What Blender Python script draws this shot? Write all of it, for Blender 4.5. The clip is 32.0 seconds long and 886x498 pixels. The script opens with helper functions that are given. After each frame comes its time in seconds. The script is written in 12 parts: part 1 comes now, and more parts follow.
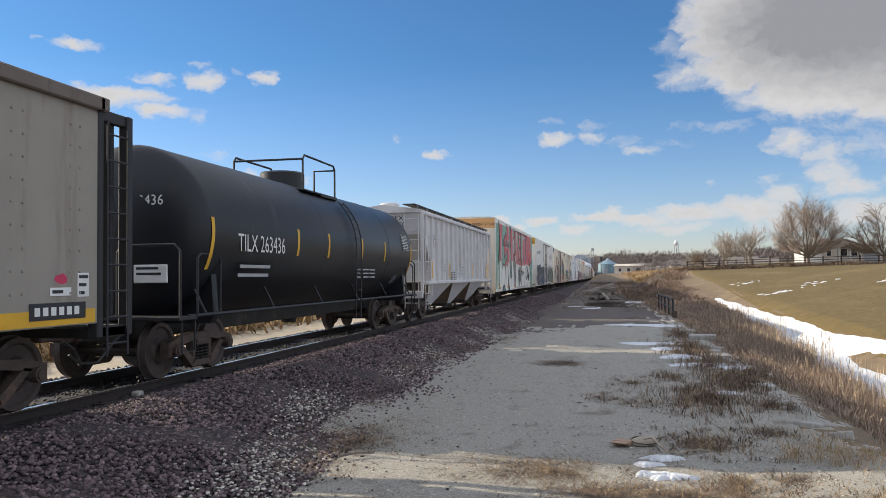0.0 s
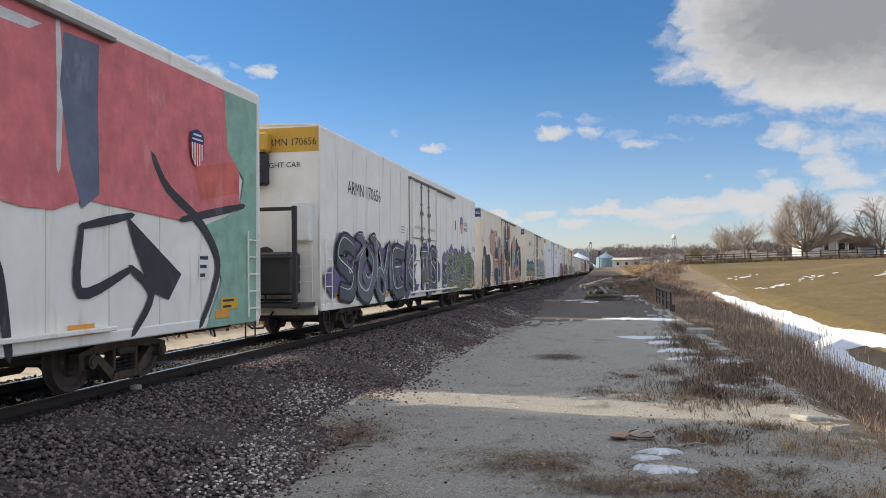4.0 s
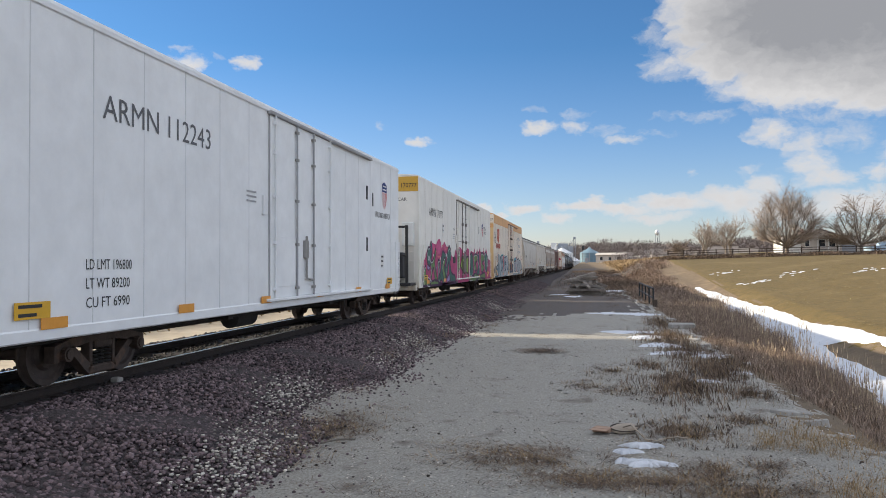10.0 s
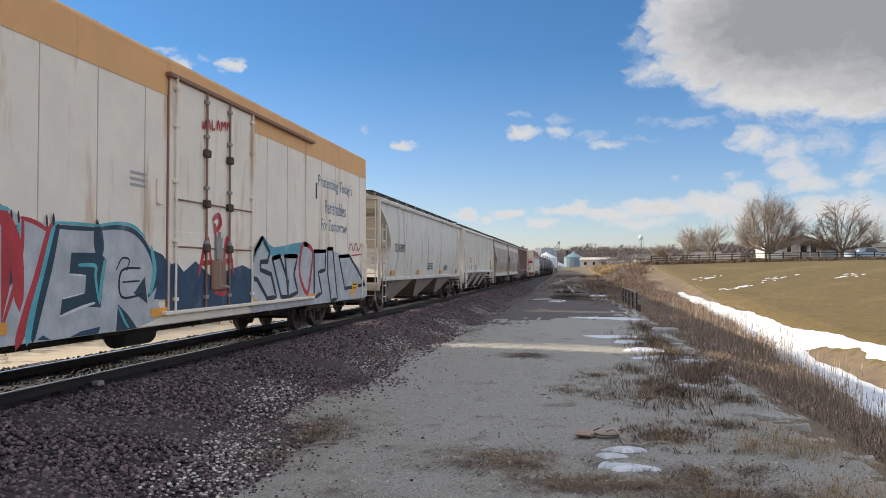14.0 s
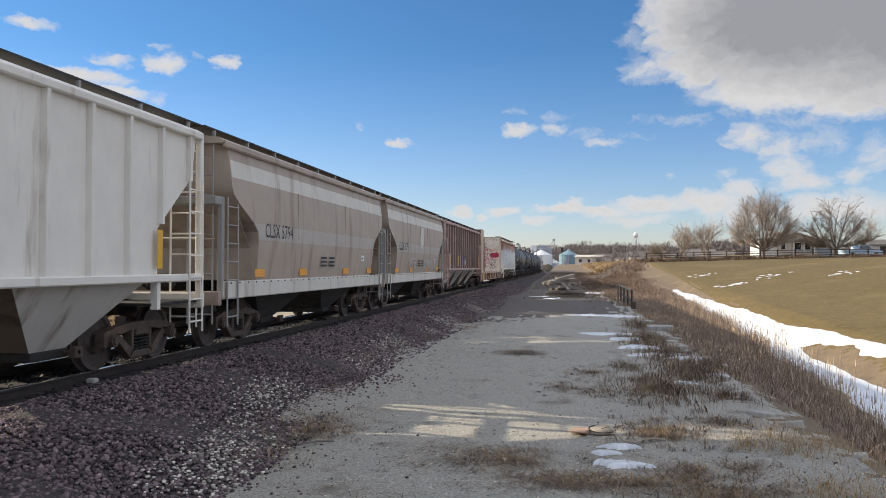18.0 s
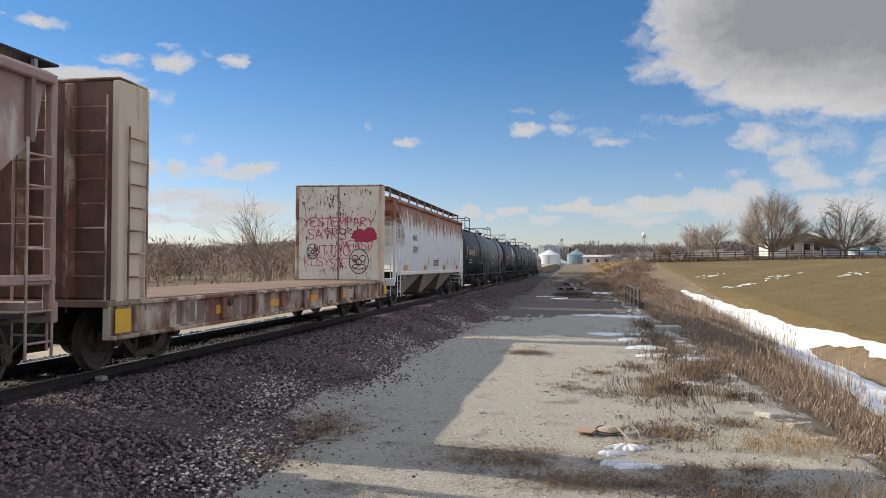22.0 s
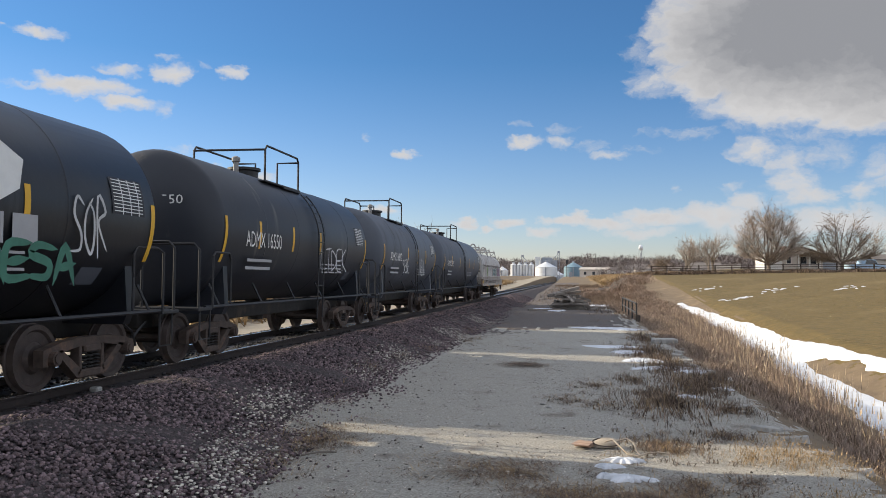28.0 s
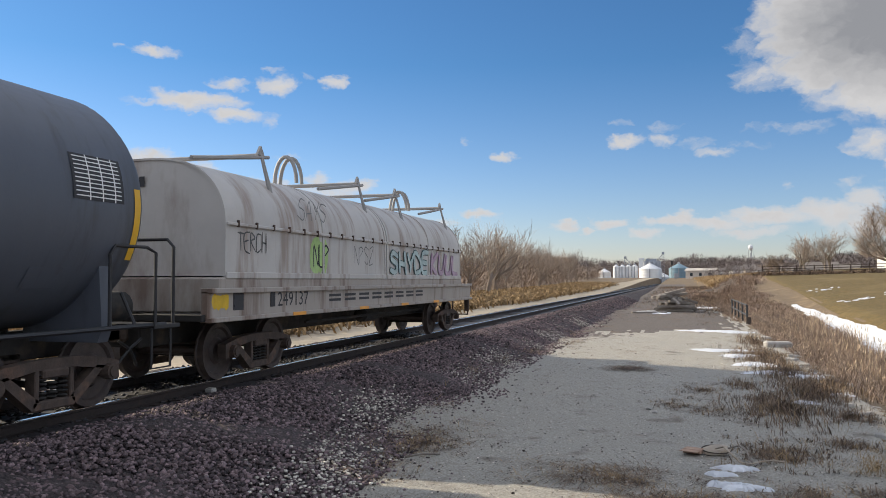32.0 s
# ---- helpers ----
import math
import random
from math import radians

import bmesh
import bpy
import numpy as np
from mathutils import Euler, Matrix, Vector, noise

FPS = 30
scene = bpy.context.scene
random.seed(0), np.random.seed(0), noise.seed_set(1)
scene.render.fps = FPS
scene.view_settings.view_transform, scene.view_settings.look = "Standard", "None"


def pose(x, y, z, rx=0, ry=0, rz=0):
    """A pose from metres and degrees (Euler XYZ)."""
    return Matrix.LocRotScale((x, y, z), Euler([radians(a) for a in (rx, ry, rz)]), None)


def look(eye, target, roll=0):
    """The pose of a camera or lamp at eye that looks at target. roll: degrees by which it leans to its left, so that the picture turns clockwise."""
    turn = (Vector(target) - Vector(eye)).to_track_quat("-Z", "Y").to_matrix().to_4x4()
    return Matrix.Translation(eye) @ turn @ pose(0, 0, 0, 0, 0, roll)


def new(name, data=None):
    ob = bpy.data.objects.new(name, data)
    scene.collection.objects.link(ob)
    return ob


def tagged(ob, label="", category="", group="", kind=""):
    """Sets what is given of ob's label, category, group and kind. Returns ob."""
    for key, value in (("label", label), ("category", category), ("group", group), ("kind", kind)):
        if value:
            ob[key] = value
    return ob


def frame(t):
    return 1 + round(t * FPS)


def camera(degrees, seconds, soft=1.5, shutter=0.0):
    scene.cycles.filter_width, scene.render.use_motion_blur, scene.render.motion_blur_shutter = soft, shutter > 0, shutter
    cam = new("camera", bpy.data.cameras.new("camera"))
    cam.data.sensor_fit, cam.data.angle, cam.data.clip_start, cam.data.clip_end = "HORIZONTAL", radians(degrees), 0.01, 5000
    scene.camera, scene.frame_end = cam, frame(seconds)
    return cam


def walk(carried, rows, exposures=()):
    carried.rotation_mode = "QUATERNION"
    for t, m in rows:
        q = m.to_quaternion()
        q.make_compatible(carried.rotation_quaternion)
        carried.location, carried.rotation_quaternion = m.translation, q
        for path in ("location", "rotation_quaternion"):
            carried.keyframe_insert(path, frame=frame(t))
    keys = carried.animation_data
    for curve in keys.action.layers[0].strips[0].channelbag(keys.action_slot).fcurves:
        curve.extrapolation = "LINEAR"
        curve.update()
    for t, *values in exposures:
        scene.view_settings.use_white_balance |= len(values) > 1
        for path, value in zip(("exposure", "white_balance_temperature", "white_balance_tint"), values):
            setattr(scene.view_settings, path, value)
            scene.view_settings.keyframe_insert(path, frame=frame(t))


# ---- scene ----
# World: the track runs along +y at x = -8, rail tops at z = 0; the train comes towards -y.
cam = camera(57.66, 32.0, 0.8)
EYE = (0.0, 0.0, 1.6)
# seconds, aim x and z at ten metres along y, roll
AIM = [
    (0.0, -2.083, 1.954, -0.60),
    (0.5, -2.089, 1.930, -0.55),
    (1.0, -2.067, 1.910, -0.53),
    (1.5, -2.043, 1.907, -0.71),
    (2.0, -2.021, 1.897, -0.62),
    (2.5, -2.012, 1.891, -0.53),
    (3.0, -2.022, 1.893, -0.52),
    (3.5, -2.042, 1.887, -0.50),
    (5.5, -2.108, 1.840, -0.92),
    (6.0, -2.106, 1.837, -0.91),
    (6.5, -2.094, 1.843, -0.74),
    (7.0, -2.055, 1.863, -0.59),
    (7.5, -2.008, 1.872, -0.24),
    (8.0, -1.962, 1.878, -0.03),
    (8.5, -1.915, 1.874, -0.05),
    (9.0, -1.886, 1.858, -0.09),
    (9.5, -1.865, 1.831, -0.22),
    (10.0, -1.856, 1.795, -0.22),
    (10.5, -1.845, 1.762, -0.23),
    (11.0, -1.812, 1.749, -0.35),
    (11.5, -1.759, 1.746, -0.38),
    (12.0, -1.718, 1.741, -0.14),
    (12.5, -1.687, 1.754, -0.03),
    (13.0, -1.666, 1.787, -0.20),
    (13.5, -1.660, 1.816, -0.10),
    (14.0, -1.659, 1.844, 0.04),
    (14.5, -1.664, 1.864, 0.03),
    (16.5, -1.615, 1.824, 0.03),
    (17.0, -1.597, 1.820, -0.10),
    (17.5, -1.596, 1.810, -0.03),
    (18.0, -1.598, 1.811, 0.04),
    (18.5, -1.606, 1.805, 0.23),
    (19.0, -1.608, 1.812, 0.10),
    (19.5, -1.617, 1.789, 0.28),
    (20.0, -1.615, 1.773, 0.19),
    (20.5, -1.616, 1.751, 0.34),
    (21.0, -1.626, 1.748, 0.39),
    (21.5, -1.650, 1.773, 0.26),
    (22.0, -1.696, 1.804, 0.26),
    (22.5, -1.714, 1.819, 0.28),
    (23.0, -1.706, 1.817, 0.30),
    (23.5, -1.664, 1.815, 0.05),
    (24.0, -1.635, 1.834, -0.17),
    (24.5, -1.627, 1.878, -0.28),
    (25.0, -1.628, 1.946, -0.20),
    (25.5, -1.637, 2.004, -0.08),
    (27.5, -1.639, 1.987, 0.42),
    (28.0, -1.658, 1.953, 0.51),
    (28.5, -1.694, 1.933, 0.39),
    (29.0, -1.745, 1.925, 0.28),
    (29.5, -1.803, 1.935, 0.18),
    (30.0, -1.868, 1.949, 0.12),
    (30.5, -1.985, 1.963, 0.21),
    (31.0, -2.178, 1.970, 0.13),
    (31.5, -2.471, 1.989, -0.07),
    (32.0, -2.968, 1.999, -0.03),
]
PATH = [(t, look(EYE, (ax, 10.0, az), roll)) for t, ax, az, roll in AIM]
walk(cam, PATH, [(0.0, 0.48, 6400, 10), (12.0, 0.54, 6400, 10), (20.0, 0.50, 6400, 10), (23.0, 0.32, 6400, 10), (26.0, 0.42, 6400, 10), (32.0, 0.40, 6400, 10)])

# ---- light ----
SUN_EL, SUN_M = 21.5, 0.19          # elevation; y per -x of the way to the sun
sun_vec = Vector((-1.0, SUN_M, 0)).normalized() * math.cos(radians(SUN_EL)) + Vector((0, 0, math.sin(radians(SUN_EL))))
sun = new("sun", bpy.data.lights.new("sun", "SUN"))
sun.data.energy, sun.data.angle, sun.data.color = 5.0, radians(0.5), (1.0, 0.87, 0.66)
sun.matrix_world = look((0, 0, 60), Vector((0, 0, 60)) - sun_vec)
SKY_STRENGTH = 0.075

world = bpy.data.worlds.new("sky")
scene.world = world
world.use_nodes = True
wn, wl = world.node_tree.nodes, world.node_tree.links
wn.clear()


def wmath(op, a, b=None, c=None, clamp=False):
    n = wn.new("ShaderNodeMath")
    n.operation, n.use_clamp = op, clamp
    for i, v in enumerate((a, b, c)):
        if v is None:
            continue
        if isinstance(v, (int, float)):
            n.inputs[i].default_value = v
        else:
            wl.new(v, n.inputs[i])
    return n.outputs[0]


def build_world():
    sky = wn.new("ShaderNodeTexSky")
    sky.sky_type, sky.sun_disc = "NISHITA", False
    sky.sun_elevation = radians(SUN_EL)
    sky.sun_rotation = math.atan2(sun_vec.x, sun_vec.y)
    sky.air_density, sky.dust_density, sky.ozone_density = 1.0, 0.3, 2.0
    co = wn.new("ShaderNodeTexCoord")
    sep = wn.new("ShaderNodeSeparateXYZ")
    wl.new(co.outputs["Generated"], sep.inputs[0])
    az = wmath("MULTIPLY", wmath("ARCTAN2", sep.outputs[0], sep.outputs[1]), 57.2958)
    el = wmath("MULTIPLY", wmath("ARCSINE", sep.outputs[2]), 57.2958)
    comb = wn.new("ShaderNodeCombineXYZ")
    wl.new(az, comb.inputs[0])
    wl.new(wmath("MULTIPLY", el, 1.5), comb.inputs[1])

    def wnoise(scale, detail, rough, vec, out="Fac"):
        n = wn.new("ShaderNodeTexNoise")
        n.inputs["Scale"].default_value, n.inputs["Detail"].default_value = scale, detail
        n.inputs["Roughness"].default_value = rough
        wl.new(vec, n.inputs["Vector"])
        return n.outputs[out]

    def vmath(op, *args):
        n = wn.new("ShaderNodeVectorMath")
        n.operation = op
        for i, v in enumerate(args):
            if isinstance(v, tuple):
                n.inputs[i].default_value = v
            else:
                wl.new(v, n.inputs[i])
        return n.outputs["Value" if op == "DOT_PRODUCT" else "Vector"]

    flat = comb.outputs[0]
    # billows: the outlines are pushed about at two scales
    push = vmath("MULTIPLY", vmath("SUBTRACT", wnoise(0.45, 3, 0.55, flat, "Color"), (0.5, 0.5, 0.5)), (2.6, 2.2, 0.0))
    fine = vmath("MULTIPLY", vmath("SUBTRACT", wnoise(1.9, 4, 0.6, flat, "Color"), (0.5, 0.5, 0.5)), (0.9, 0.8, 0.0))
    warped = vmath("ADD", flat, vmath("ADD", push, fine))
    n1, n2 = wnoise(0.22, 5, 0.5, flat), wnoise(0.9, 5, 0.55, warped)

    def cover(rows, where):
        top = None
        for a, e, w, h, k in rows:
            q = vmath("MULTIPLY_ADD", where, (1 / w, 1 / (1.5 * h), 0.0), (-a / w, -e / h, 0.0))
            v = wmath("MULTIPLY_ADD", vmath("DOT_PRODUCT", q, q), -k, k)
            top = v if top is None else wmath("MAXIMUM", top, v)
        return top

    base = wmath("MAXIMUM", cover(HEAVY_CLOUD, warped), cover(BROKEN_CLOUDS + SMALL_CLOUDS + LOW_BANK + HIGH_CLOUDS + WEST_BANK, warped))
    dens = wmath("ADD", base, wmath("MULTIPLY", wmath("SUBTRACT", n2, 0.52), 1.7))
    # unseen clouds added behind, beside and above the view to brighten the shaded sides
    away = wmath("MAXIMUM", wmath("MULTIPLY", wmath("SUBTRACT", wmath("ABSOLUTE", wmath("ADD", az, 8.0)), 46.0), 0.2, None, True),
                 wmath("MULTIPLY", wmath("SUBTRACT", el, 26.0), 0.2, None, True))
    far = wmath("MULTIPLY", away, wmath("MULTIPLY", wmath("SUBTRACT", n1, 0.33), 6.0))
    dens = wmath("MAXIMUM", dens, far)
    soft = wn.new("ShaderNodeMapRange")
    soft.interpolation_type = "SMOOTHSTEP"
    soft.inputs["From Min"].default_value, soft.inputs["From Max"].default_value = -0.05, 1.55
    wl.new(dens, soft.inputs["Value"])
    alpha = soft.outputs["Result"]
    # grey where the cloud is thick, white round its rim
    deep = wmath("MULTIPLY", wmath("SUBTRACT", cover(HEAVY_CLOUD[:2], vmath("ADD", flat, push)), 0.3), 0.32, None, True)
    thin = wmath("MULTIPLY_ADD", wmath("SUBTRACT", n2, 0.42), 0.9, wmath("MULTIPLY", wmath("SUBTRACT", base, 0.8), 0.22), True)
    thick = wmath("ADD", wmath("MULTIPLY", deep, 0.9), wmath("MULTIPLY", thin, 0.52), None, True)
    shade = wn.new("ShaderNodeMix")
    shade.data_type = "RGBA"
    shade.inputs["B"].default_value = (3.1, 3.15, 3.35, 1)
    # clouds out of view are made brighter than those in view, as fill light
    lit = wn.new("ShaderNodeMix")
    lit.data_type = "RGBA"
    lit.inputs["A"].default_value, lit.inputs["B"].default_value = (7.0, 6.85, 6.75, 1), (10.2, 10.6, 11.4, 1)
    wl.new(away, lit.inputs["Factor"])
    wl.new(lit.outputs["Result"], shade.inputs["A"])
    wl.new(thick, shade.inputs["Factor"])
    mixn = wn.new("ShaderNodeMix")
    mixn.data_type = "RGBA"
    wl.new(alpha, mixn.inputs["Factor"])
    tint = wn.new("ShaderNodeMix")
    tint.data_type, tint.blend_type = "RGBA", "MULTIPLY"
    tint.inputs["Factor"].default_value = 1.0
    grade = wn.new("ShaderNodeMix")
    grade.data_type = "RGBA"
    grade.inputs["A"].default_value, grade.inputs["B"].default_value = (1.22, 1.2, 1.5, 1), (0.53, 0.90, 1.25, 1)
    wl.new(wmath("DIVIDE", el, 15.0, None, True), grade.inputs["Factor"])
    wl.new(grade.outputs["Result"], tint.inputs["B"])
    wl.new(sky.outputs[0], tint.inputs["A"])
    wl.new(tint.outputs["Result"], mixn.inputs["A"])
    wl.new(shade.outputs["Result"], mixn.inputs["B"])
    bg = wn.new("ShaderNodeBackground")
    bg.inputs["Strength"].default_value = SKY_STRENGTH
    wl.new(mixn.outputs["Result"], bg.inputs["Color"])
    out = wn.new("ShaderNodeOutputWorld")
    wl.new(bg.outputs[0], out.inputs[0])


# azimuth, elevation, half width, half height (degrees), weight
HEAVY_CLOUD = [
    (14.7, 16.1, 10.47, 5.43, 3.4), (20.7, 16.6, 10.91, 7.64, 3.4), (7.5, 16.4, 3.27, 4.22, 1.9), (5.4, 13.4, 2.32, 1.21, 1),
    (8.6, 13.6, 3.1, 2.09, 1.9), (14.3, 11.8, 6.99, 2.21, 2.2), (17.8, 11.3, 3.69, 2.41, 2.2), (4.5, 15.3, 1.42, 1.61, 0.6),
]
BROKEN_CLOUDS = [
    (11.9, 8.6, 1.71, 1.29, 1.26), (11.2, 8.1, 1.42, 0.72, 0.84), (13.8, 7.5, 1.38, 1.61, 1.01), (14.2, 6.3, 2.02, 1.37, 1.26),
    (16.2, 8.2, 2.11, 1.05, 0.67), (15.2, 9.4, 4.28, 0.8, 0.55), (11.5, 10.3, 2.45, 0.8, 0.59), (10.3, 6.2, 0.89, 0.56, 0.67),
    (11.1, 5, 1.37, 0.97, 1.18), (14.9, 5.4, 2.51, 0.88, 1.18), (18.1, 5.7, 1.37, 0.88, 1.09), (19.3, 7, 1.62, 1.61, 0.84),
]
SMALL_CLOUDS = [
    (-3.6, 9.5, 1.55, 0.56, 1.3), (-1.1, 9.6, 1.31, 0.48, 1), (-1.1, 10.4, 1.39, 0.36, 0.6), (-4.2, 10.7, 0.98, 0.28, 0.6),
    (1.1, 9.1, 1.22, 0.52, 0.65), (2.2, 8.4, 1.38, 0.48, 0.9), (4.3, 8.9, 1.79, 0.32, 0.45), (7.8, 9.8, 1.88, 0.48, 0.65),
    (5.4, 10.1, 1.8, 0.36, 0.45), (6.9, 6.2, 0.57, 0.36, 0.5), (-12.2, 8.6, 1.18, 0.44, 1.3), (-14.6, 9.8, 0.57, 0.24, 0.4),
    (-23.1, 7.1, 0.81, 0.32, 0.8),
]
LOW_BANK = [
    (-7.9, 3.8, 1.21, 0.48, 1.6), (-6.3, 3.6, 0.73, 0.32, 1.4), (-4.7, 4, 1.69, 0.48, 1.6), (-2.5, 3.3, 1.45, 0.48, 1.4), (-0.2, 4.2, 1.61, 0.72, 2),
    (2.3, 3.9, 2.42, 0.6, 1.6), (5.7, 4.2, 4.03, 0.88, 1.5), (9.4, 4.3, 3.23, 1.05, 1.5), (4.6, 3.2, 3.22, 0.48, 1.1), (12.8, 3.5, 4.84, 0.88, 1.4),
    (17.1, 3.8, 4.84, 1.21, 1.4), (-1.9, 4.1, 0.81, 0.4, 1.2), (-14, 4.7, 1.61, 0.4, 1.4), (-17.2, 4, 2.42, 0.4, 1.1),
]
HIGH_CLOUDS = [
    (-36.6, 15.2, 2, 0.56, 1.4), (-38.7, 15.3, 0.58, 0.32, 0.6), (-34.2, 12.1, 3.29, 0.8, 1.6), (-32.2, 12.2, 2.47, 0.64, 1.2),
    (-31.1, 11.3, 2.38, 0.68, 1.5), (-28.2, 13.4, 1.49, 0.8, 1.6), (-31.5, 13.4, 1.9, 0.44, 1.1), (-24.3, 13.8, 1.12, 0.64, 1.5),
    (-28.6, 14.3, 0.75, 0.28, 0.7), (-28.8, 11.1, 0.45, 0.72, 0.7), (-36.9, 11.8, 1.44, 0.32, 0.8), (-26, 14.1, 0.66, 0.28, 0.5),
    (-27.6, 8.4, 1.22, 0.48, 0.6),
]
WEST_BANK = [
    (-37.4, 7.2, 4.87, 1.69, 2), (-40.4, 6.4, 4.86, 2.41, 2), (-33.8, 6.7, 2.51, 1.45, 2), (-31.4, 6.3, 2.83, 0.88, 1.6),
    (-27.9, 6.4, 0.97, 0.72, 1.3), (-25.4, 7, 0.97, 0.72, 1.3), (-22.9, 6.7, 1.86, 0.68, 1.4), (-24.8, 6.2, 3.24, 0.48, 1.2),
    (-36.7, 5.2, 8.89, 0.72, 1.3), (-32, 4.3, 10.49, 0.6, 1.2), (-27.8, 4.7, 6.86, 0.56, 1.2), (-36.7, 3.3, 7.25, 0.72, 1.2),
    (-24.1, 3.9, 5.65, 0.88, 1.4), (-29.2, 3, 9.67, 0.56, 1.1), (-36.7, 2.2, 8.05, 0.64, 1),
]
build_world()


# ---- materials ----
def mat(name, c1, c2=None, rough=0.8, scale=6.0, c3=None, s3=0.9, amount=0.5, metal=0.0, bump=0.3, bscale=60.0, dist=0.02,
        stretch=(1, 1, 1), per_object=0.0, per_island=0.0, spec=0.4):
    """Two tones by noise, a third in patches, relief; patches may be stretched into streaks."""
    m = bpy.data.materials.new(name)
    m.use_nodes = True
    nt = m.node_tree
    n, l = nt.nodes, nt.links
    p = n["Principled BSDF"]
    p.inputs["Roughness"].default_value, p.inputs["Metallic"].default_value = rough, metal
    p.inputs["Specular IOR Level"].default_value = spec
    co = n.new("ShaderNodeTexCoord")
    mp = n.new("ShaderNodeMapping")
    mp.inputs["Scale"].default_value = stretch
    l.new(co.outputs["Object"], mp.inputs["Vector"])

    def tex(sc, det, vec):
        t = n.new("ShaderNodeTexNoise")
        t.inputs["Scale"].default_value, t.inputs["Detail"].default_value = sc, det
        t.inputs["Roughness"].default_value = 0.62
        l.new(vec, t.inputs["Vector"])
        return t.outputs["Fac"]

    def ramp(fac, lo, hi):
        r = n.new("ShaderNodeMapRange")
        r.inputs["From Min"].default_value, r.inputs["From Max"].default_value = lo, hi
        l.new(fac, r.inputs["Value"])
        return r.outputs["Result"]

    def mix(fac, a, b, kind="MIX"):
        x = n.new("ShaderNodeMix")
        x.data_type, x.blend_type = "RGBA", kind
        for s, v in (("Factor", fac), ("A", a), ("B", b)):
            if isinstance(v, tuple):
                x.inputs[s].default_value = (*v, 1) if len(v) == 3 else v
            elif isinstance(v, (int, float)):
                x.inputs[s].default_value = v
            else:
                l.new(v, x.inputs[s])
        return x.outputs["Result"]

    col = mix(ramp(tex(scale, 5, co.outputs["Object"]), 0.3, 0.7), c1, c2 or tuple(0.8 * v for v in c1))
    if c3:
        lo = 0.72 - 0.4 * amount
        col = mix(ramp(tex(s3, 8, mp.outputs[0]), lo, lo + 0.16), col, c3)
    for src, k in (("Object Info", per_object), ("Geometry", per_island)):
        if k:
            if src == "Object Info":
                rnd = n.new("ShaderNodeObjectInfo").outputs["Random"]
            else:
                rnd = n.new("ShaderNodeNewGeometry").outputs["Random Per Island"]
            r = n.new("ShaderNodeMapRange")
            r.inputs["To Min"].default_value, r.inputs["To Max"].default_value = 1 - k, 1 + k
            l.new(rnd, r.inputs["Value"])
            comb = n.new("ShaderNodeCombineColor")
            for i in range(3):
                l.new(r.outputs["Result"], comb.inputs[i])
            col = mix(1.0, col, comb.outputs[0], "MULTIPLY")
    l.new(col, p.inputs["Base Color"])
    if bump:
        b = n.new("ShaderNodeBump")
        b.inputs["Strength"].default_value, b.inputs["Distance"].default_value = bump, dist
        l.new(tex(bscale, 4, co.outputs["Object"]), b.inputs["Height"])
        l.new(b.outputs[0], p.inputs["Normal"])
    return m


def plain(name, c, rough=0.6, metal=0.0):
    return mat(name, c, tuple(0.85 * v for v in c), rough, 3.0, None, metal=metal, bump=0.1, bscale=25)


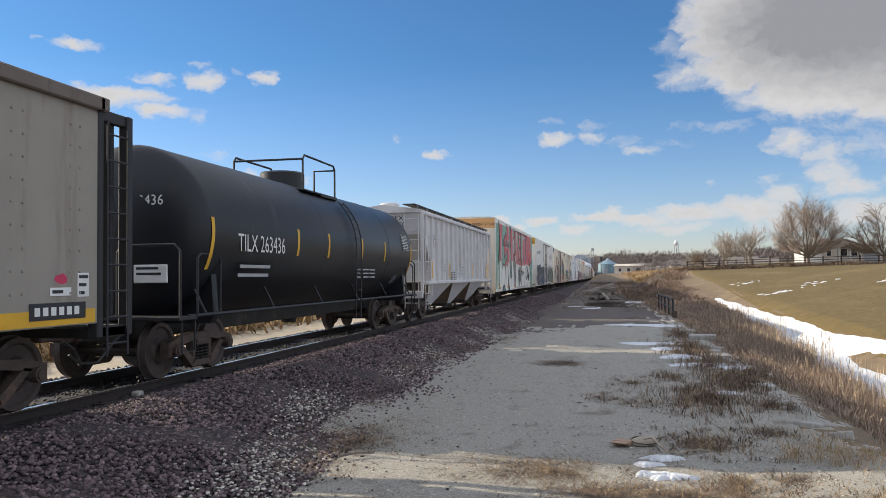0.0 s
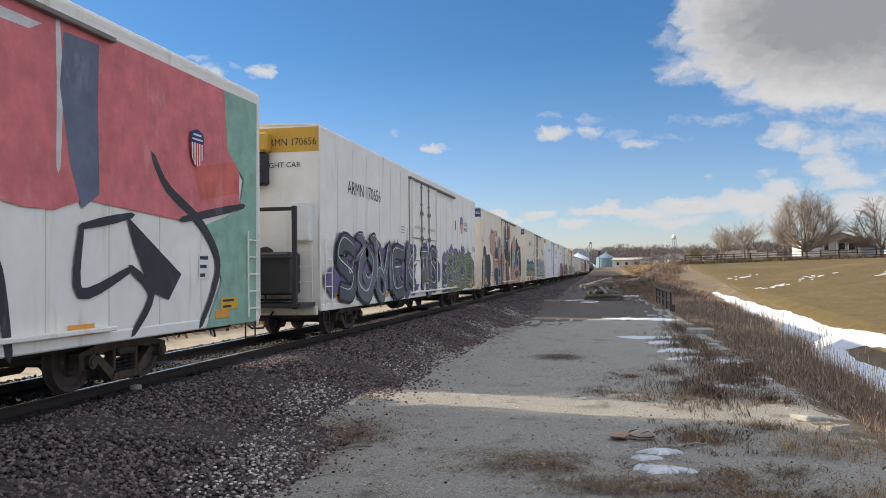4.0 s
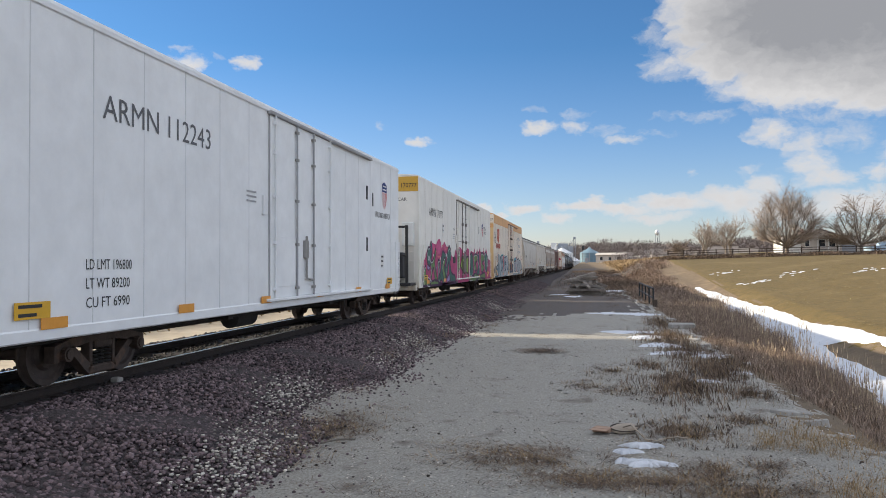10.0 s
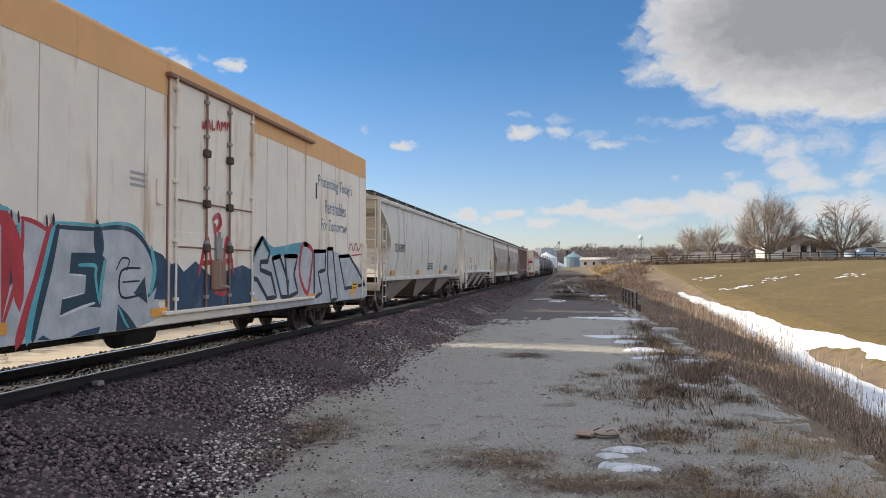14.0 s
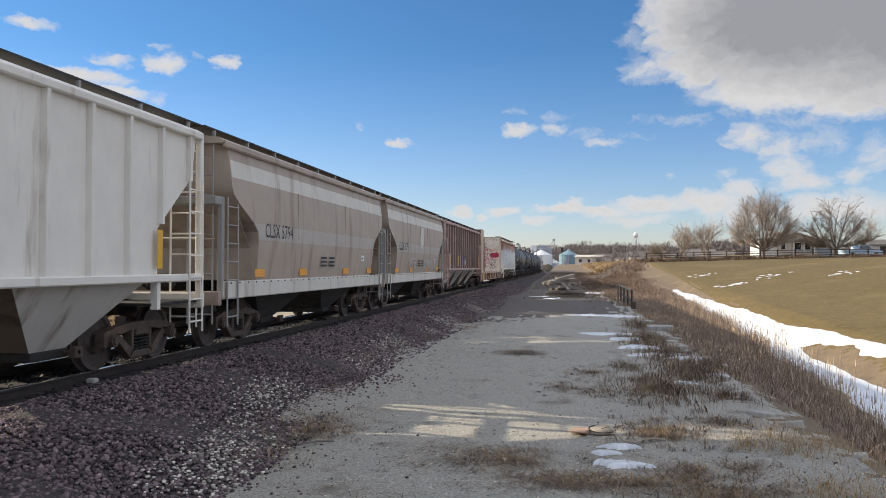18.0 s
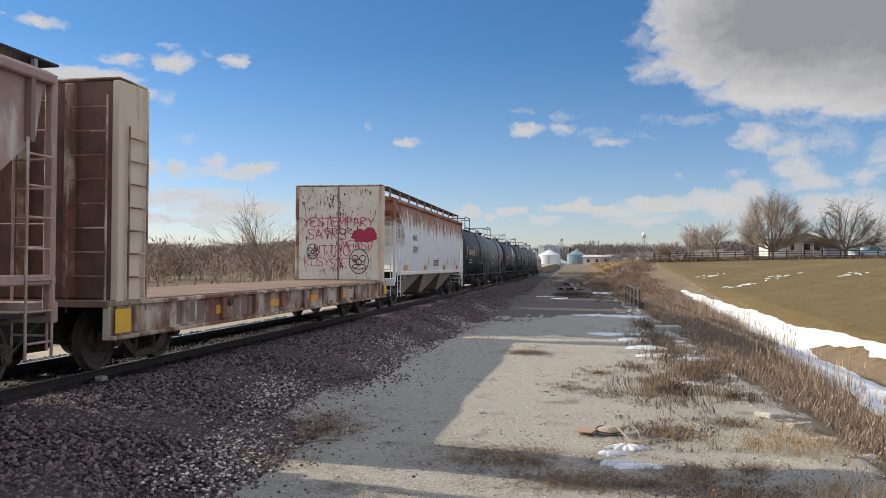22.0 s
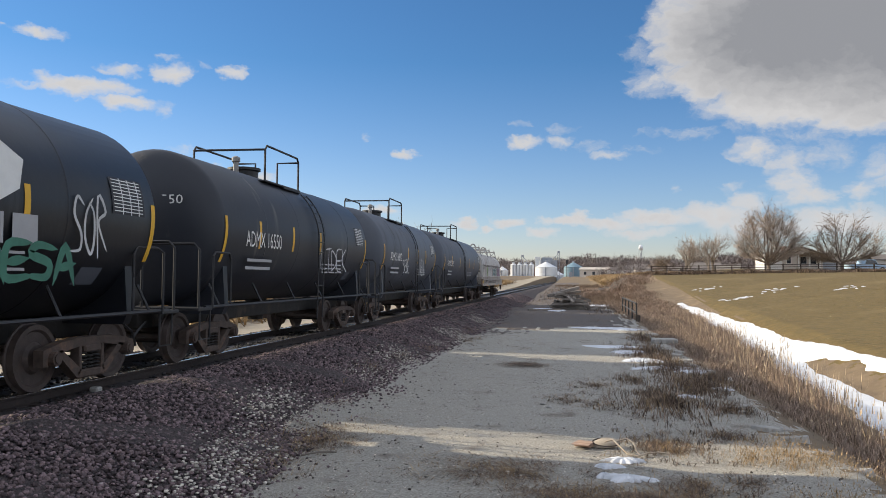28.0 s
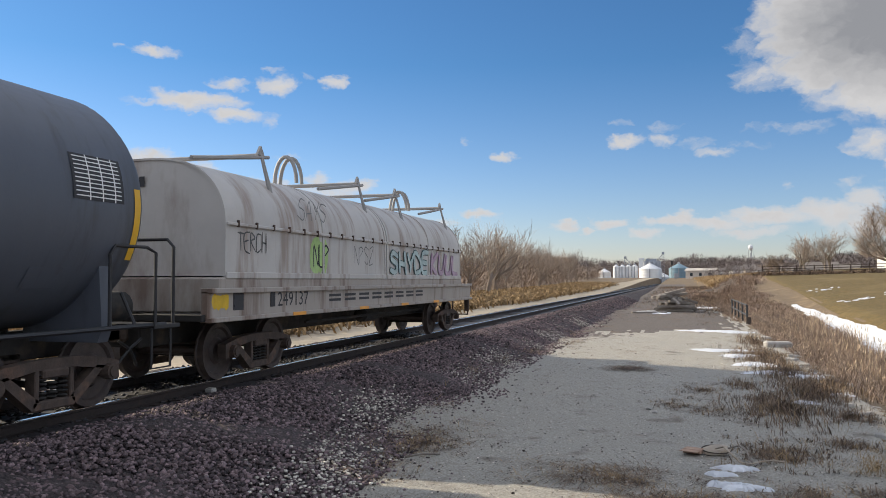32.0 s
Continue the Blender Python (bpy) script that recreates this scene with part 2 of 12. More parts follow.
# ---- mesh builder ----
class Geo:
    """Collects vertices and faces for one mesh."""

    def __init__(self):
        self.v, self.f = [], []

    def add(self, verts, faces):
        o = len(self.v)
        self.v.extend(verts)
        self.f.extend([tuple(i + o for i in f) for f in faces])
        return self

    def box(self, x0, x1, y0, y1, z0, z1, c=0.0):
        """A box; c: chamfer of its edges."""
        if c <= 0:
            return self.add([(x, y, z) for x in (x0, x1) for y in (y0, y1) for z in (z0, z1)],
                            [(0, 1, 3, 2), (4, 6, 7, 5), (0, 4, 5, 1), (2, 3, 7, 6), (0, 2, 6, 4), (1, 5, 7, 3)])
        vs, idx = [], {}
        for i, x in enumerate((x0, x1)):
            for j, y in enumerate((y0, y1)):
                for k, z in enumerate((z0, z1)):
                    sx, sy, sz = (c if i == 0 else -c), (c if j == 0 else -c), (c if k == 0 else -c)
                    for ax, p in (("x", (x, y + sy, z + sz)), ("y", (x + sx, y, z + sz)), ("z", (x + sx, y + sy, z))):
                        idx[(i, j, k, ax)] = len(vs)
                        vs.append(p)
        F = []
        for i in (0, 1):
            q = [idx[(i, a, b, "x")] for a, b in ((0, 0), (1, 0), (1, 1), (0, 1))]
            F.append(q if i else q[::-1])
            q = [idx[(a, i, b, "y")] for a, b in ((0, 0), (0, 1), (1, 1), (1, 0))]
            F.append(q if i else q[::-1])
            q = [idx[(a, b, i, "z")] for a, b in ((0, 0), (1, 0), (1, 1), (0, 1))]
            F.append(q if i else q[::-1])
        for a in (0, 1):
            for b in (0, 1):
                F.append([idx[(a, b, 0, "x")], idx[(a, b, 1, "x")], idx[(a, b, 1, "y")], idx[(a, b, 0, "y")]])
                F.append([idx[(a, 0, b, "x")], idx[(a, 1, b, "x")], idx[(a, 1, b, "z")], idx[(a, 0, b, "z")]])
                F.append([idx[(0, a, b, "y")], idx[(1, a, b, "y")], idx[(1, a, b, "z")], idx[(0, a, b, "z")]])
        for i in (0, 1):
            for j in (0, 1):
                for k in (0, 1):
                    F.append([idx[(i, j, k, "x")], idx[(i, j, k, "y")], idx[(i, j, k, "z")]])
        return self.add(vs, F)

    def tube(self, path, r, n=8, r2=None, caps=True):
        """A round bar along a list of points; r2: radius at its end."""
        pts = [Vector(p) for p in path]
        vs, fs = [], []
        m = len(pts)
        for i, p in enumerate(pts):
            d = (pts[min(i + 1, m - 1)] - pts[max(i - 1, 0)]).normalized()
            a = d.orthogonal().normalized() if i == 0 else (a - d * a.dot(d)).normalized()
            b = d.cross(a)
            rr = r if r2 is None else r + (r2 - r) * i / (m - 1)
            vs += [tuple(p + (a * math.cos(2 * math.pi * k / n) + b * math.sin(2 * math.pi * k / n)) * rr) for k in range(n)]
        for i in range(m - 1):
            fs += [(i * n + k, i * n + (k + 1) % n, (i + 1) * n + (k + 1) % n, (i + 1) * n + k) for k in range(n)]
        if caps:
            fs += [tuple(range(n - 1, -1, -1)), tuple((m - 1) * n + k for k in range(n))]
        return self.add(vs, fs)

    def prism(self, outline, axis, a, b):
        """A flat outline pushed along an axis from a to b. outline: points in the other two axes, in x, y, z order."""
        n = len(outline)
        put = {"x": lambda p, s: (s, p[0], p[1]), "y": lambda p, s: (p[0], s, p[1]), "z": lambda p, s: (p[0], p[1], s)}[axis]
        vs = [put(p, a) for p in outline] + [put(p, b) for p in outline]
        fs = [tuple(range(n - 1, -1, -1)), tuple(range(n, 2 * n))] + [(i, (i + 1) % n, n + (i + 1) % n, n + i) for i in range(n)]
        return self.add(vs, fs)

    def lathe(self, prof, axis="y", n=32, at=(0, 0, 0), closed=False):
        """A profile of (place along axis, radius) turned round the axis."""
        vs, fs = [], []
        for s, r in prof:
            for k in range(n):
                c, q = r * math.cos(2 * math.pi * k / n), r * math.sin(2 * math.pi * k / n)
                vs.append({"y": (at[0] + c, at[1] + s, at[2] + q), "x": (at[0] + s, at[1] + c, at[2] + q),
                           "z": (at[0] + c, at[1] + q, at[2] + s)}[axis])
        m = len(prof)
        for i in range(m - 1):
            fs += [(i * n + k, i * n + (k + 1) % n, (i + 1) * n + (k + 1) % n, (i + 1) * n + k) for k in range(n)]
        fs += [tuple(range(n)), tuple((m - 1) * n + k for k in range(n))]
        return self.add(vs, fs)

    def mesh(self, name, material, smooth=False):
        me = bpy.data.meshes.new(name)
        me.from_pydata(self.v, [], self.f)
        bm = bmesh.new()
        bm.from_mesh(me)
        bmesh.ops.recalc_face_normals(bm, faces=bm.faces)
        bm.to_mesh(me)
        bm.free()
        if smooth:
            me.polygons.foreach_set("use_smooth", [True] * len(me.polygons))
            me.set_sharp_from_angle(angle=radians(35))
        if material:
            me.materials.append(material)
        return me


def part(name, geo, material, parent, label="", smooth=False):
    ob = new(name, geo if isinstance(geo, bpy.types.Mesh) else geo.mesh(name, material, smooth))
    ob.parent = parent
    if label:
        tagged(ob, label)
    return ob


def thing(name, label, category, group="", at=(0, 0, 0), rz=0):
    ob = new(name)
    ob.empty_display_size = 0.2
    ob.matrix_basis = pose(*at, 0, 0, rz)
    return tagged(ob, label, category, group)


def big_mesh(name, verts, faces, material):
    me = bpy.data.meshes.new(name)
    me.from_pydata(verts, [], faces)
    me.materials.append(material)
    return me


def scatter(name, template_v, template_f, places, sizes, turns, material, tilt=None):
    """Many copies of one small shape in one mesh. places (n,3), sizes (n,3) and turns (n) as arrays."""
    tv, tf = np.array(template_v, float), np.array(template_f, int)
    n, k = len(places), len(tv)
    v = tv[None] * sizes[:, None, :]
    if tilt is not None:
        a = tilt[:, 0:1]
        y, z = v[:, :, 1] * np.cos(a) - v[:, :, 2] * np.sin(a), v[:, :, 1] * np.sin(a) + v[:, :, 2] * np.cos(a)
        v = np.stack([v[:, :, 0], y, z], -1)
    c, s = np.cos(turns)[:, None], np.sin(turns)[:, None]
    v = np.stack([v[:, :, 0] * c - v[:, :, 1] * s, v[:, :, 0] * s + v[:, :, 1] * c, v[:, :, 2]], -1) + places[:, None, :]
    f = tf[None] + (np.arange(n) * k)[:, None, None]
    me = bpy.data.meshes.new(name)
    nf, m = n * len(tf), tf.shape[1]
    me.vertices.add(n * k)
    me.vertices.foreach_set("co", v.reshape(-1))
    me.loops.add(nf * m)
    me.loops.foreach_set("vertex_index", f.reshape(-1).astype(np.int32))
    me.polygons.add(nf)
    me.polygons.foreach_set("loop_start", np.arange(nf, dtype=np.int32) * m)
    me.update(calc_edges=True)
    me.materials.append(material)
    return me


# ---- the ground ----
def smooth(a, b, t):
    q = np.clip((t - a) / (b - a), 0, 1)
    return q * q * (3 - 2 * q)


def wave(x, y, s, k=0.0):
    """A cheap smooth unevenness, -1 to 1."""
    return (np.sin(x * 1.7 / s + k) * np.cos(y * 1.3 / s + 2.1 * k) + np.sin(x * 0.6 / s - y * 0.9 / s + 3 * k)
            + 0.5 * np.sin(x * 3.1 / s + y * 2.3 / s + k)) / 2.5


def ground_z(x, y):
    x, y = np.asarray(x, float), np.asarray(y, float)
    pad = -0.75 + 0.03 * wave(x, y, 1.3) + 0.015 * wave(x, y, 0.35, 1.0)
    pad = pad + 0.10 * smooth(1.2, 3.0, x) * smooth(14.0, 8.0, y)
    left = -0.62 + 0.05 * wave(x, y, 4.0) + 0.9 * smooth(-45, -120, x)
    yy = np.clip(y, -20, 112)
    field = -0.9 + 0.026 * (yy - 34) + 0.12 * np.clip(x - 10.5, 0, 26) + 0.05 * np.clip(y - 112, 0, 60) * smooth(6, 30, x)
    floor_ = np.minimum(-1.95, field - 0.9) + 0.014 * np.clip(y - 34, 0, 80)
    floor_ = floor_ + (field - 0.3 - floor_) * smooth(38, 80, y)
    ditch = -0.8 + (floor_ + 0.8) * smooth(3.3, 6.6, x)
    ditch = ditch + (field - ditch) * smooth(8.2, 10.9, x)
    far = smooth(60, 240, y)
    z = np.where(x < -8, left, np.where(x < 3.3, pad, ditch))
    z = z * (1 - far) + (0.9 * smooth(6, 30, x) * 3.0 + 0.2) * far * smooth(400, 120, y) + far * smooth(120, 400, y) * 2.4
    z = z + smooth(55, 112, y) * smooth(420, 200, y) * np.interp(x, [4, 10, 25, 40, 60], [0, 1.3, -0.2, -1.6, -2.1])
    z = np.where(np.abs(x + 8) < 2.9, np.minimum(z, -1.1), z)
    return z + 0.06 * wave(x, y, 9.0, 0.4) * smooth(20, 60, np.abs(y) + np.abs(x))


def build_ground():
    def axis(lo, hi, fine_lo, fine_hi, step):
        out, v, s = list(np.arange(fine_lo, fine_hi, step)), fine_hi, step
        while v < hi:
            out.append(v)
            s *= 1.16
            v += s
        out.append(hi)
        v, s = fine_lo - step, step
        while v > lo:
            out.append(v)
            s *= 1.16
            v -= s
        out.append(lo)
        return np.array(sorted(out))

    xs, ys = axis(-2600, 2600, -14, 14, 0.16), axis(-600, 3600, -4, 34, 0.2)
    gx, gy = np.meshgrid(xs, ys)
    gz = ground_z(gx, gy)
    nx, ny = len(xs), len(ys)
    verts = np.stack([gx, gy, gz], -1).reshape(-1, 3)
    i = (np.arange(ny - 1)[:, None] * nx + np.arange(nx - 1)[None]).reshape(-1)
    faces = np.stack([i, i + 1, i + nx + 1, i + nx], -1)
    # zones: gravel pad, dry grass, field
    cx, cy = gx[:-1, :-1].reshape(-1), gy[:-1, :-1].reshape(-1)
    edge = 0.35 * np.sin(cy * 0.9) + 0.25 * np.sin(cy * 2.3 + 1) + 0.35 * np.random.default_rng(3).normal(size=len(cy))
    zone = np.full(len(faces), 1)
    zone[(cx > -5.6) & (cx < np.minimum(3.3, 3.3 - 0.05 * (cy - 40)).clip(0.6) + edge * 0.5) & (cy < 150)] = 0
    zone[(cx > -5.6) & (cx < 3.0 + edge * 0.5 - 0.05 * np.clip(cy - 40, 0, 50)) & (cy > 39.0 + 3 * edge + 1.2 * cx) & (cy < 190)] = 4
    zone[(cx > 9.6 + edge * 0.4) & (cy < 170)] = 2
    zone[(cx < -11.3) & (cx > -15.3 + edge)] = 3
    me = big_mesh("ground", verts.tolist(), faces.tolist(), M_GRAVEL)
    for m in (M_DRYGROUND, M_FIELD, M_ROAD, M_CINDER):
        me.materials.append(m)
    me.polygons.foreach_set("material_index", zone.astype(np.int32))
    me.polygons.foreach_set("use_smooth", [True] * len(me.polygons))
    return tagged(new("ground", me), "grey gravel pad, dry grass and brown winter field", "ground", kind="structure")


M_GRAVEL = mat("gravel", (0.53, 0.495, 0.43), (0.215, 0.20, 0.175), 0.95, 38.0, (0.17, 0.14, 0.11), 1.3, 0.36, bump=1.0, bscale=60, dist=0.03)
M_DRYGROUND = mat("dry_ground", (0.20, 0.145, 0.09), (0.125, 0.092, 0.06), 0.95, 2.0, (0.32, 0.235, 0.135), 0.5, 0.4, bump=0.6, bscale=14, dist=0.05)
M_FIELD = mat("field", (0.16, 0.108, 0.036), (0.10, 0.074, 0.026), 0.95, 2.2, (0.19, 0.135, 0.055), 0.16, 0.45, bump=0.6, bscale=9, dist=0.06)
M_CINDER = mat("cinder", (0.17, 0.145, 0.13), (0.085, 0.072, 0.066), 0.95, 9.0, (0.14, 0.10, 0.07), 0.7, 0.45, bump=1.0, bscale=24, dist=0.04)
M_ROAD = mat("road", (0.40, 0.34, 0.26), (0.32, 0.27, 0.2), 0.95, 1.1, (0.28, 0.25, 0.2), 0.4, 0.3, bump=0.4, bscale=20, dist=0.03)
M_BALLAST = mat("ballast", (0.085, 0.066, 0.066), (0.034, 0.027, 0.028), 0.92, 9.0, (0.2, 0.17, 0.165), 22.0, 0.35, bump=1.0, bscale=22, dist=0.06)
M_STONE = mat("ballast_stone", (0.185, 0.132, 0.136), (0.056, 0.041, 0.045), 0.8, 14.0, (0.36, 0.31, 0.30), 7.0, 0.27, bump=0.4, bscale=60, per_island=0.85)
M_STONE1 = mat("ballast_single_stone", (0.15, 0.105, 0.105), (0.085, 0.064, 0.067), 0.85, 3.0, bump=0.4, bscale=8, per_object=0.5)
# near-black stone: the shade under the train is put into its colour
M_BEDSHADE = mat("bed_shade_stone", (0.034, 0.03, 0.031), (0.016, 0.0145, 0.016), 0.7, 14.0, bump=0.3, per_island=0.6)
M_PEBBLE = mat("pebble", (0.52, 0.48, 0.42), (0.30, 0.27, 0.235), 0.9, 14.0, bump=0.2, per_island=0.75)
M_RAIL = mat("rail_steel", (0.034, 0.024, 0.021), (0.026, 0.019, 0.017), 0.75, 9.0, (0.06, 0.037, 0.027), 4.0, 0.35, 0.1)
M_RAILTOP = mat("rail_top", (0.85, 0.84, 0.82), (0.75, 0.74, 0.73), 0.25, 3.0, metal=1.0, bump=0)
M_TIE = mat("tie_wood", (0.05, 0.041, 0.036), (0.028, 0.024, 0.022), 0.9, 6.0, (0.10, 0.085, 0.075), 3.0, 0.4, bump=0.8, bscale=18, stretch=(0.4, 4, 4), per_object=0.3)
M_SNOW = mat("snow", (0.70, 0.71, 0.74), (0.6, 0.62, 0.66), 0.6, 2.0, bump=0.5, bscale=9, dist=0.04)
M_STRAW = mat("dry_grass", (0.40, 0.275, 0.14), (0.25, 0.17, 0.09), 0.85, 3.0, bump=0, per_island=0.45)
M_REED = mat("reed", (0.34, 0.25, 0.18), (0.205, 0.148, 0.118), 0.85, 1.5, (0.165, 0.115, 0.1), 0.35, 0.48, bump=0, per_island=0.6)
M_STALK = mat("pale_stalk", (0.56, 0.44, 0.30), (0.42, 0.32, 0.22), 0.8, 2.0, bump=0, per_island=0.3)
M_WEED = mat("weed", (0.23, 0.16, 0.108), (0.08, 0.057, 0.044), 0.85, 3.0, bump=0, per_island=0.75)
M_CLOD = mat("dark_clod", (0.09, 0.07, 0.055), (0.05, 0.04, 0.033), 0.95, 20.0, bump=0.3, per_island=0.5)
M_BARK = mat("bark", (0.27, 0.22, 0.18), (0.19, 0.155, 0.125), 0.9, 8.0, bump=0.6, bscale=30)
M_TWIG = mat("twig", (0.40, 0.32, 0.25), (0.29, 0.23, 0.185), 0.9, 2.0, bump=0, per_island=0.3)
M_CONCRETE = mat("concrete", (0.42, 0.40, 0.37), (0.3, 0.285, 0.26), 0.9, 5.0, (0.2, 0.185, 0.165), 2.0, 0.4, bump=0.5, bscale=30)

build_ground()

ICO_V, ICO_F = [], []
_b = bmesh.new()
bmesh.ops.create_icosphere(_b, subdivisions=1, radius=1.0)
ICO_V = [tuple(v.co) for v in _b.verts]
ICO_F = [tuple(v.index for v in f.verts) for f in _b.faces]
_b.free()
rng = np.random.default_rng(7)


def rough_stone(k):
    r = np.random.default_rng(k)
    return [tuple(np.array(v) * r.uniform(0.62, 1.15)) for v in ICO_V]


def bed_toe(y):
    """Half width of the ballast bed: it spreads out at the near end."""
    y = np.asarray(y, float)
    return 3.55 + 1.0 * smooth(14, 7, y) + 0.12 * np.sin(y * 0.8) + 0.08 * np.sin(y * 2.3 + 1)


def bed_z(x, y):
    """Height of the ballast bed across the track."""
    a = np.abs(np.asarray(x, float) + 8)
    return np.where(a < 1.75, -0.16, -0.16 - 0.64 * np.clip((a - 1.75) / (bed_toe(y) - 1.75), 0, 1.6) ** 1.05)


def build_track():
    bed = tagged(new("ballast", None), "dark purple-brown crushed stone track ballast", "ballast", kind="structure")
    xs = np.array([-13.0, -12.4, -11.6, -11, -10.4, -9.75, -9.2, -8.6, -8, -7.4, -6.8, -6.25, -5.9, -5.5, -5.1, -4.7, -4.3, -3.9, -3.5, -3.2])
    ys = np.concatenate([np.arange(-40, 3, 2.0), np.arange(3, 34, 0.3), np.arange(34, 90, 1.5), np.arange(90, 900, 12)])
    gx, gy = np.meshgrid(xs, ys)
    gxx = gx
    gz = bed_z(gx, gy) + 0.035 * wave(gx, gy, 0.5) + 0.02 * wave(gx, gy, 0.21, 2.0)
    nx = len(xs)
    i = (np.arange(len(ys) - 1)[:, None] * nx + np.arange(nx - 1)[None]).reshape(-1)
    me = big_mesh("bed", np.stack([gxx, gy, gz], -1).reshape(-1, 3).tolist(), np.stack([i, i + 1, i + nx + 1, i + nx], -1).tolist(), M_BALLAST)
    me.polygons.foreach_set("use_smooth", [True] * len(me.polygons))
    # bed between the rails takes the stone coloured for the train's shade
    me.materials.append(M_BEDSHADE)
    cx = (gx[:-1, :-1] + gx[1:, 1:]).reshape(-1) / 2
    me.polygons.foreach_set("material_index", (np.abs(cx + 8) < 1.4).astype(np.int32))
    ob = new("bed", me)
    ob.parent = bed

    def field(n, x0, x1, y0, y1, s0, s1, k, name, material=None):
        x, y = rng.uniform(x0, x1, n), y0 + (y1 - y0) * rng.uniform(0, 1, n) ** 1.25
        ok = np.abs(x + 8) < bed_toe(y) + 0.25 * rng.normal(size=n) ** 2
        x, y = x[ok], y[ok]
        n = len(x)
        z = np.maximum(bed_z(x, y), -0.76) + 0.01
        s = rng.uniform(s0, s1, n)
        sz = np.stack([s, s * rng.uniform(0.7, 1.1, n), s * rng.uniform(0.55, 0.95, n)], -1)
        o = new(name, scatter(name, rough_stone(k), ICO_F, np.stack([x, y, z], -1), sz, rng.uniform(0, 6.28, n), material or M_STONE, rng.uniform(-1, 1, (n, 1))))
        o.parent = bed
        tagged(o, kind="stuff")

    for k in range(3):
        field(6000, -6.95, -3.5, 3.5, 17, 0.02, 0.042, k + 1, "crushed_stone")
        field(3000, -6.9, -4.0, 17, 34, 0.028, 0.05, k + 5, "crushed_stone")
    # stones between the rails, darkened in colour for the shade under the cars
    field(3600, -10.0, -7.1, 4, 26, 0.025, 0.05, 9, "crushed_stone", M_BEDSHADE)
    field(5000, -6.8, -3.8, 34, 90, 0.04, 0.07, 11, "crushed_stone")
    field(2200, -13.0, -9.6, 6, 60, 0.03, 0.05, 12, "crushed_stone")

    # the stones nearest the viewer, each on its own
    shapes = [Geo().add(rough_stone(40 + k), ICO_F).mesh("stone", M_STONE1) for k in range(6)]
    for j in range(300):
        x, y = rng.uniform(-6.2, -3.8), rng.uniform(4.6, 8.6)
        s = rng.uniform(0.028, 0.05)
        o = new("stone", shapes[j % 6])
        o.parent = bed
        o.matrix_basis = Matrix.Translation((x, y, float(bed_z(x, y)) + 0.02)) @ Matrix.Rotation(rng.uniform(0, 6.28), 4, "Z") @ Matrix.Rotation(rng.uniform(-1, 1), 4, "X") @ Matrix.Diagonal((s, s * 0.85, s * 0.7, 1))
    track = tagged(new("track", None), "steel rails on dark wooden ties", "railway track", kind="structure")
    prof = [(-0.07, -0.17), (0.07, -0.17), (0.07, -0.155), (0.012, -0.135), (0.012, -0.045), (0.036, -0.035), (0.036, -0.003),
            (-0.036, -0.003), (-0.036, -0.035), (-0.012, -0.045), (-0.012, -0.135), (-0.07, -0.155)]
    for x in (-8.755, -7.245):
        g = Geo()
        g.prism([(x + a, b) for a, b in prof], "y", -60, 900)
        rail = part("rail", g, M_RAIL, track, "rusty steel rail with a bright worn head")
        part("rail_head", Geo().box(x - 0.036, x + 0.0365, -60, 900, -0.012, 0.001, 0.004), M_RAILTOP, rail, "bright polished running surface")
    tie = Geo().box(-1.3, 1.3, -0.115, 0.115, -0.34, -0.165, 0.012).mesh("tie", M_TIE)
    plate = Geo().box(-0.17, 0.17, -0.1, 0.1, -0.166, -0.15, 0.004).mesh("tie_plate", M_RAIL)
    for j in range(150):
        o = new("tie", tie)
        o.parent, o.location = track, (-8 + random.uniform(-0.03, 0.03), 1.5 + j * 0.52, 0)
        for x in (-0.755, 0.755):
            if j < 70:
                p = new("tie_plate", plate)
                p.parent, p.location = o, (x, 0, 0)
    # the pale clip beside the near rail
    part("rail_anchor", Geo().box(-7.17, -7.03, 11.05, 11.2, -0.17, -0.09, 0.02), M_CONCRETE, track, "pale weathered block beside the rail")
    # a side track that leaves towards the bins
    side = tagged(new("side_track", None), "rusty side track curving off to the grain bins", "railway track", kind="structure")
    for off in (-0.755, 0.755):
        g = Geo()
        prev = None
        for j in range(40):
            y = 150 + j * 7
            x = -8 - 0.00045 * (y - 150) ** 2 * 0.55 + off
            if prev:
                g.add([(prev[0] - .04, prev[1], 0.0), (prev[0] + .04, prev[1], 0.0), (x + .04, y, 0.0), (x - .04, y, 0.0),
                       (prev[0] - .04, prev[1], -0.17), (prev[0] + .04, prev[1], -0.17), (x + .04, y, -0.17), (x - .04, y, -0.17)],
                      [(0, 1, 2, 3), (4, 7, 6, 5), (0, 4, 5, 1), (3, 2, 6, 7), (0, 3, 7, 4), (1, 5, 6, 2)])
            prev = (x, y)
        part("rail", g, M_RAIL, side)


build_track()


# ---- the train: paints ----
def grimy(name, base, grime=(0.16, 0.12, 0.09), amount=0.3, rough=0.55, rust=None):
    """Old car paint: tone changes, streaks of dirt that run down."""
    return mat(name, base, tuple(0.88 * v for v in base), rough, 1.6, grime if rust is None else rust, 1.1, amount, bump=0.12, bscale=6, dist=0.02,
               stretch=(1.0, 2.6, 0.35))


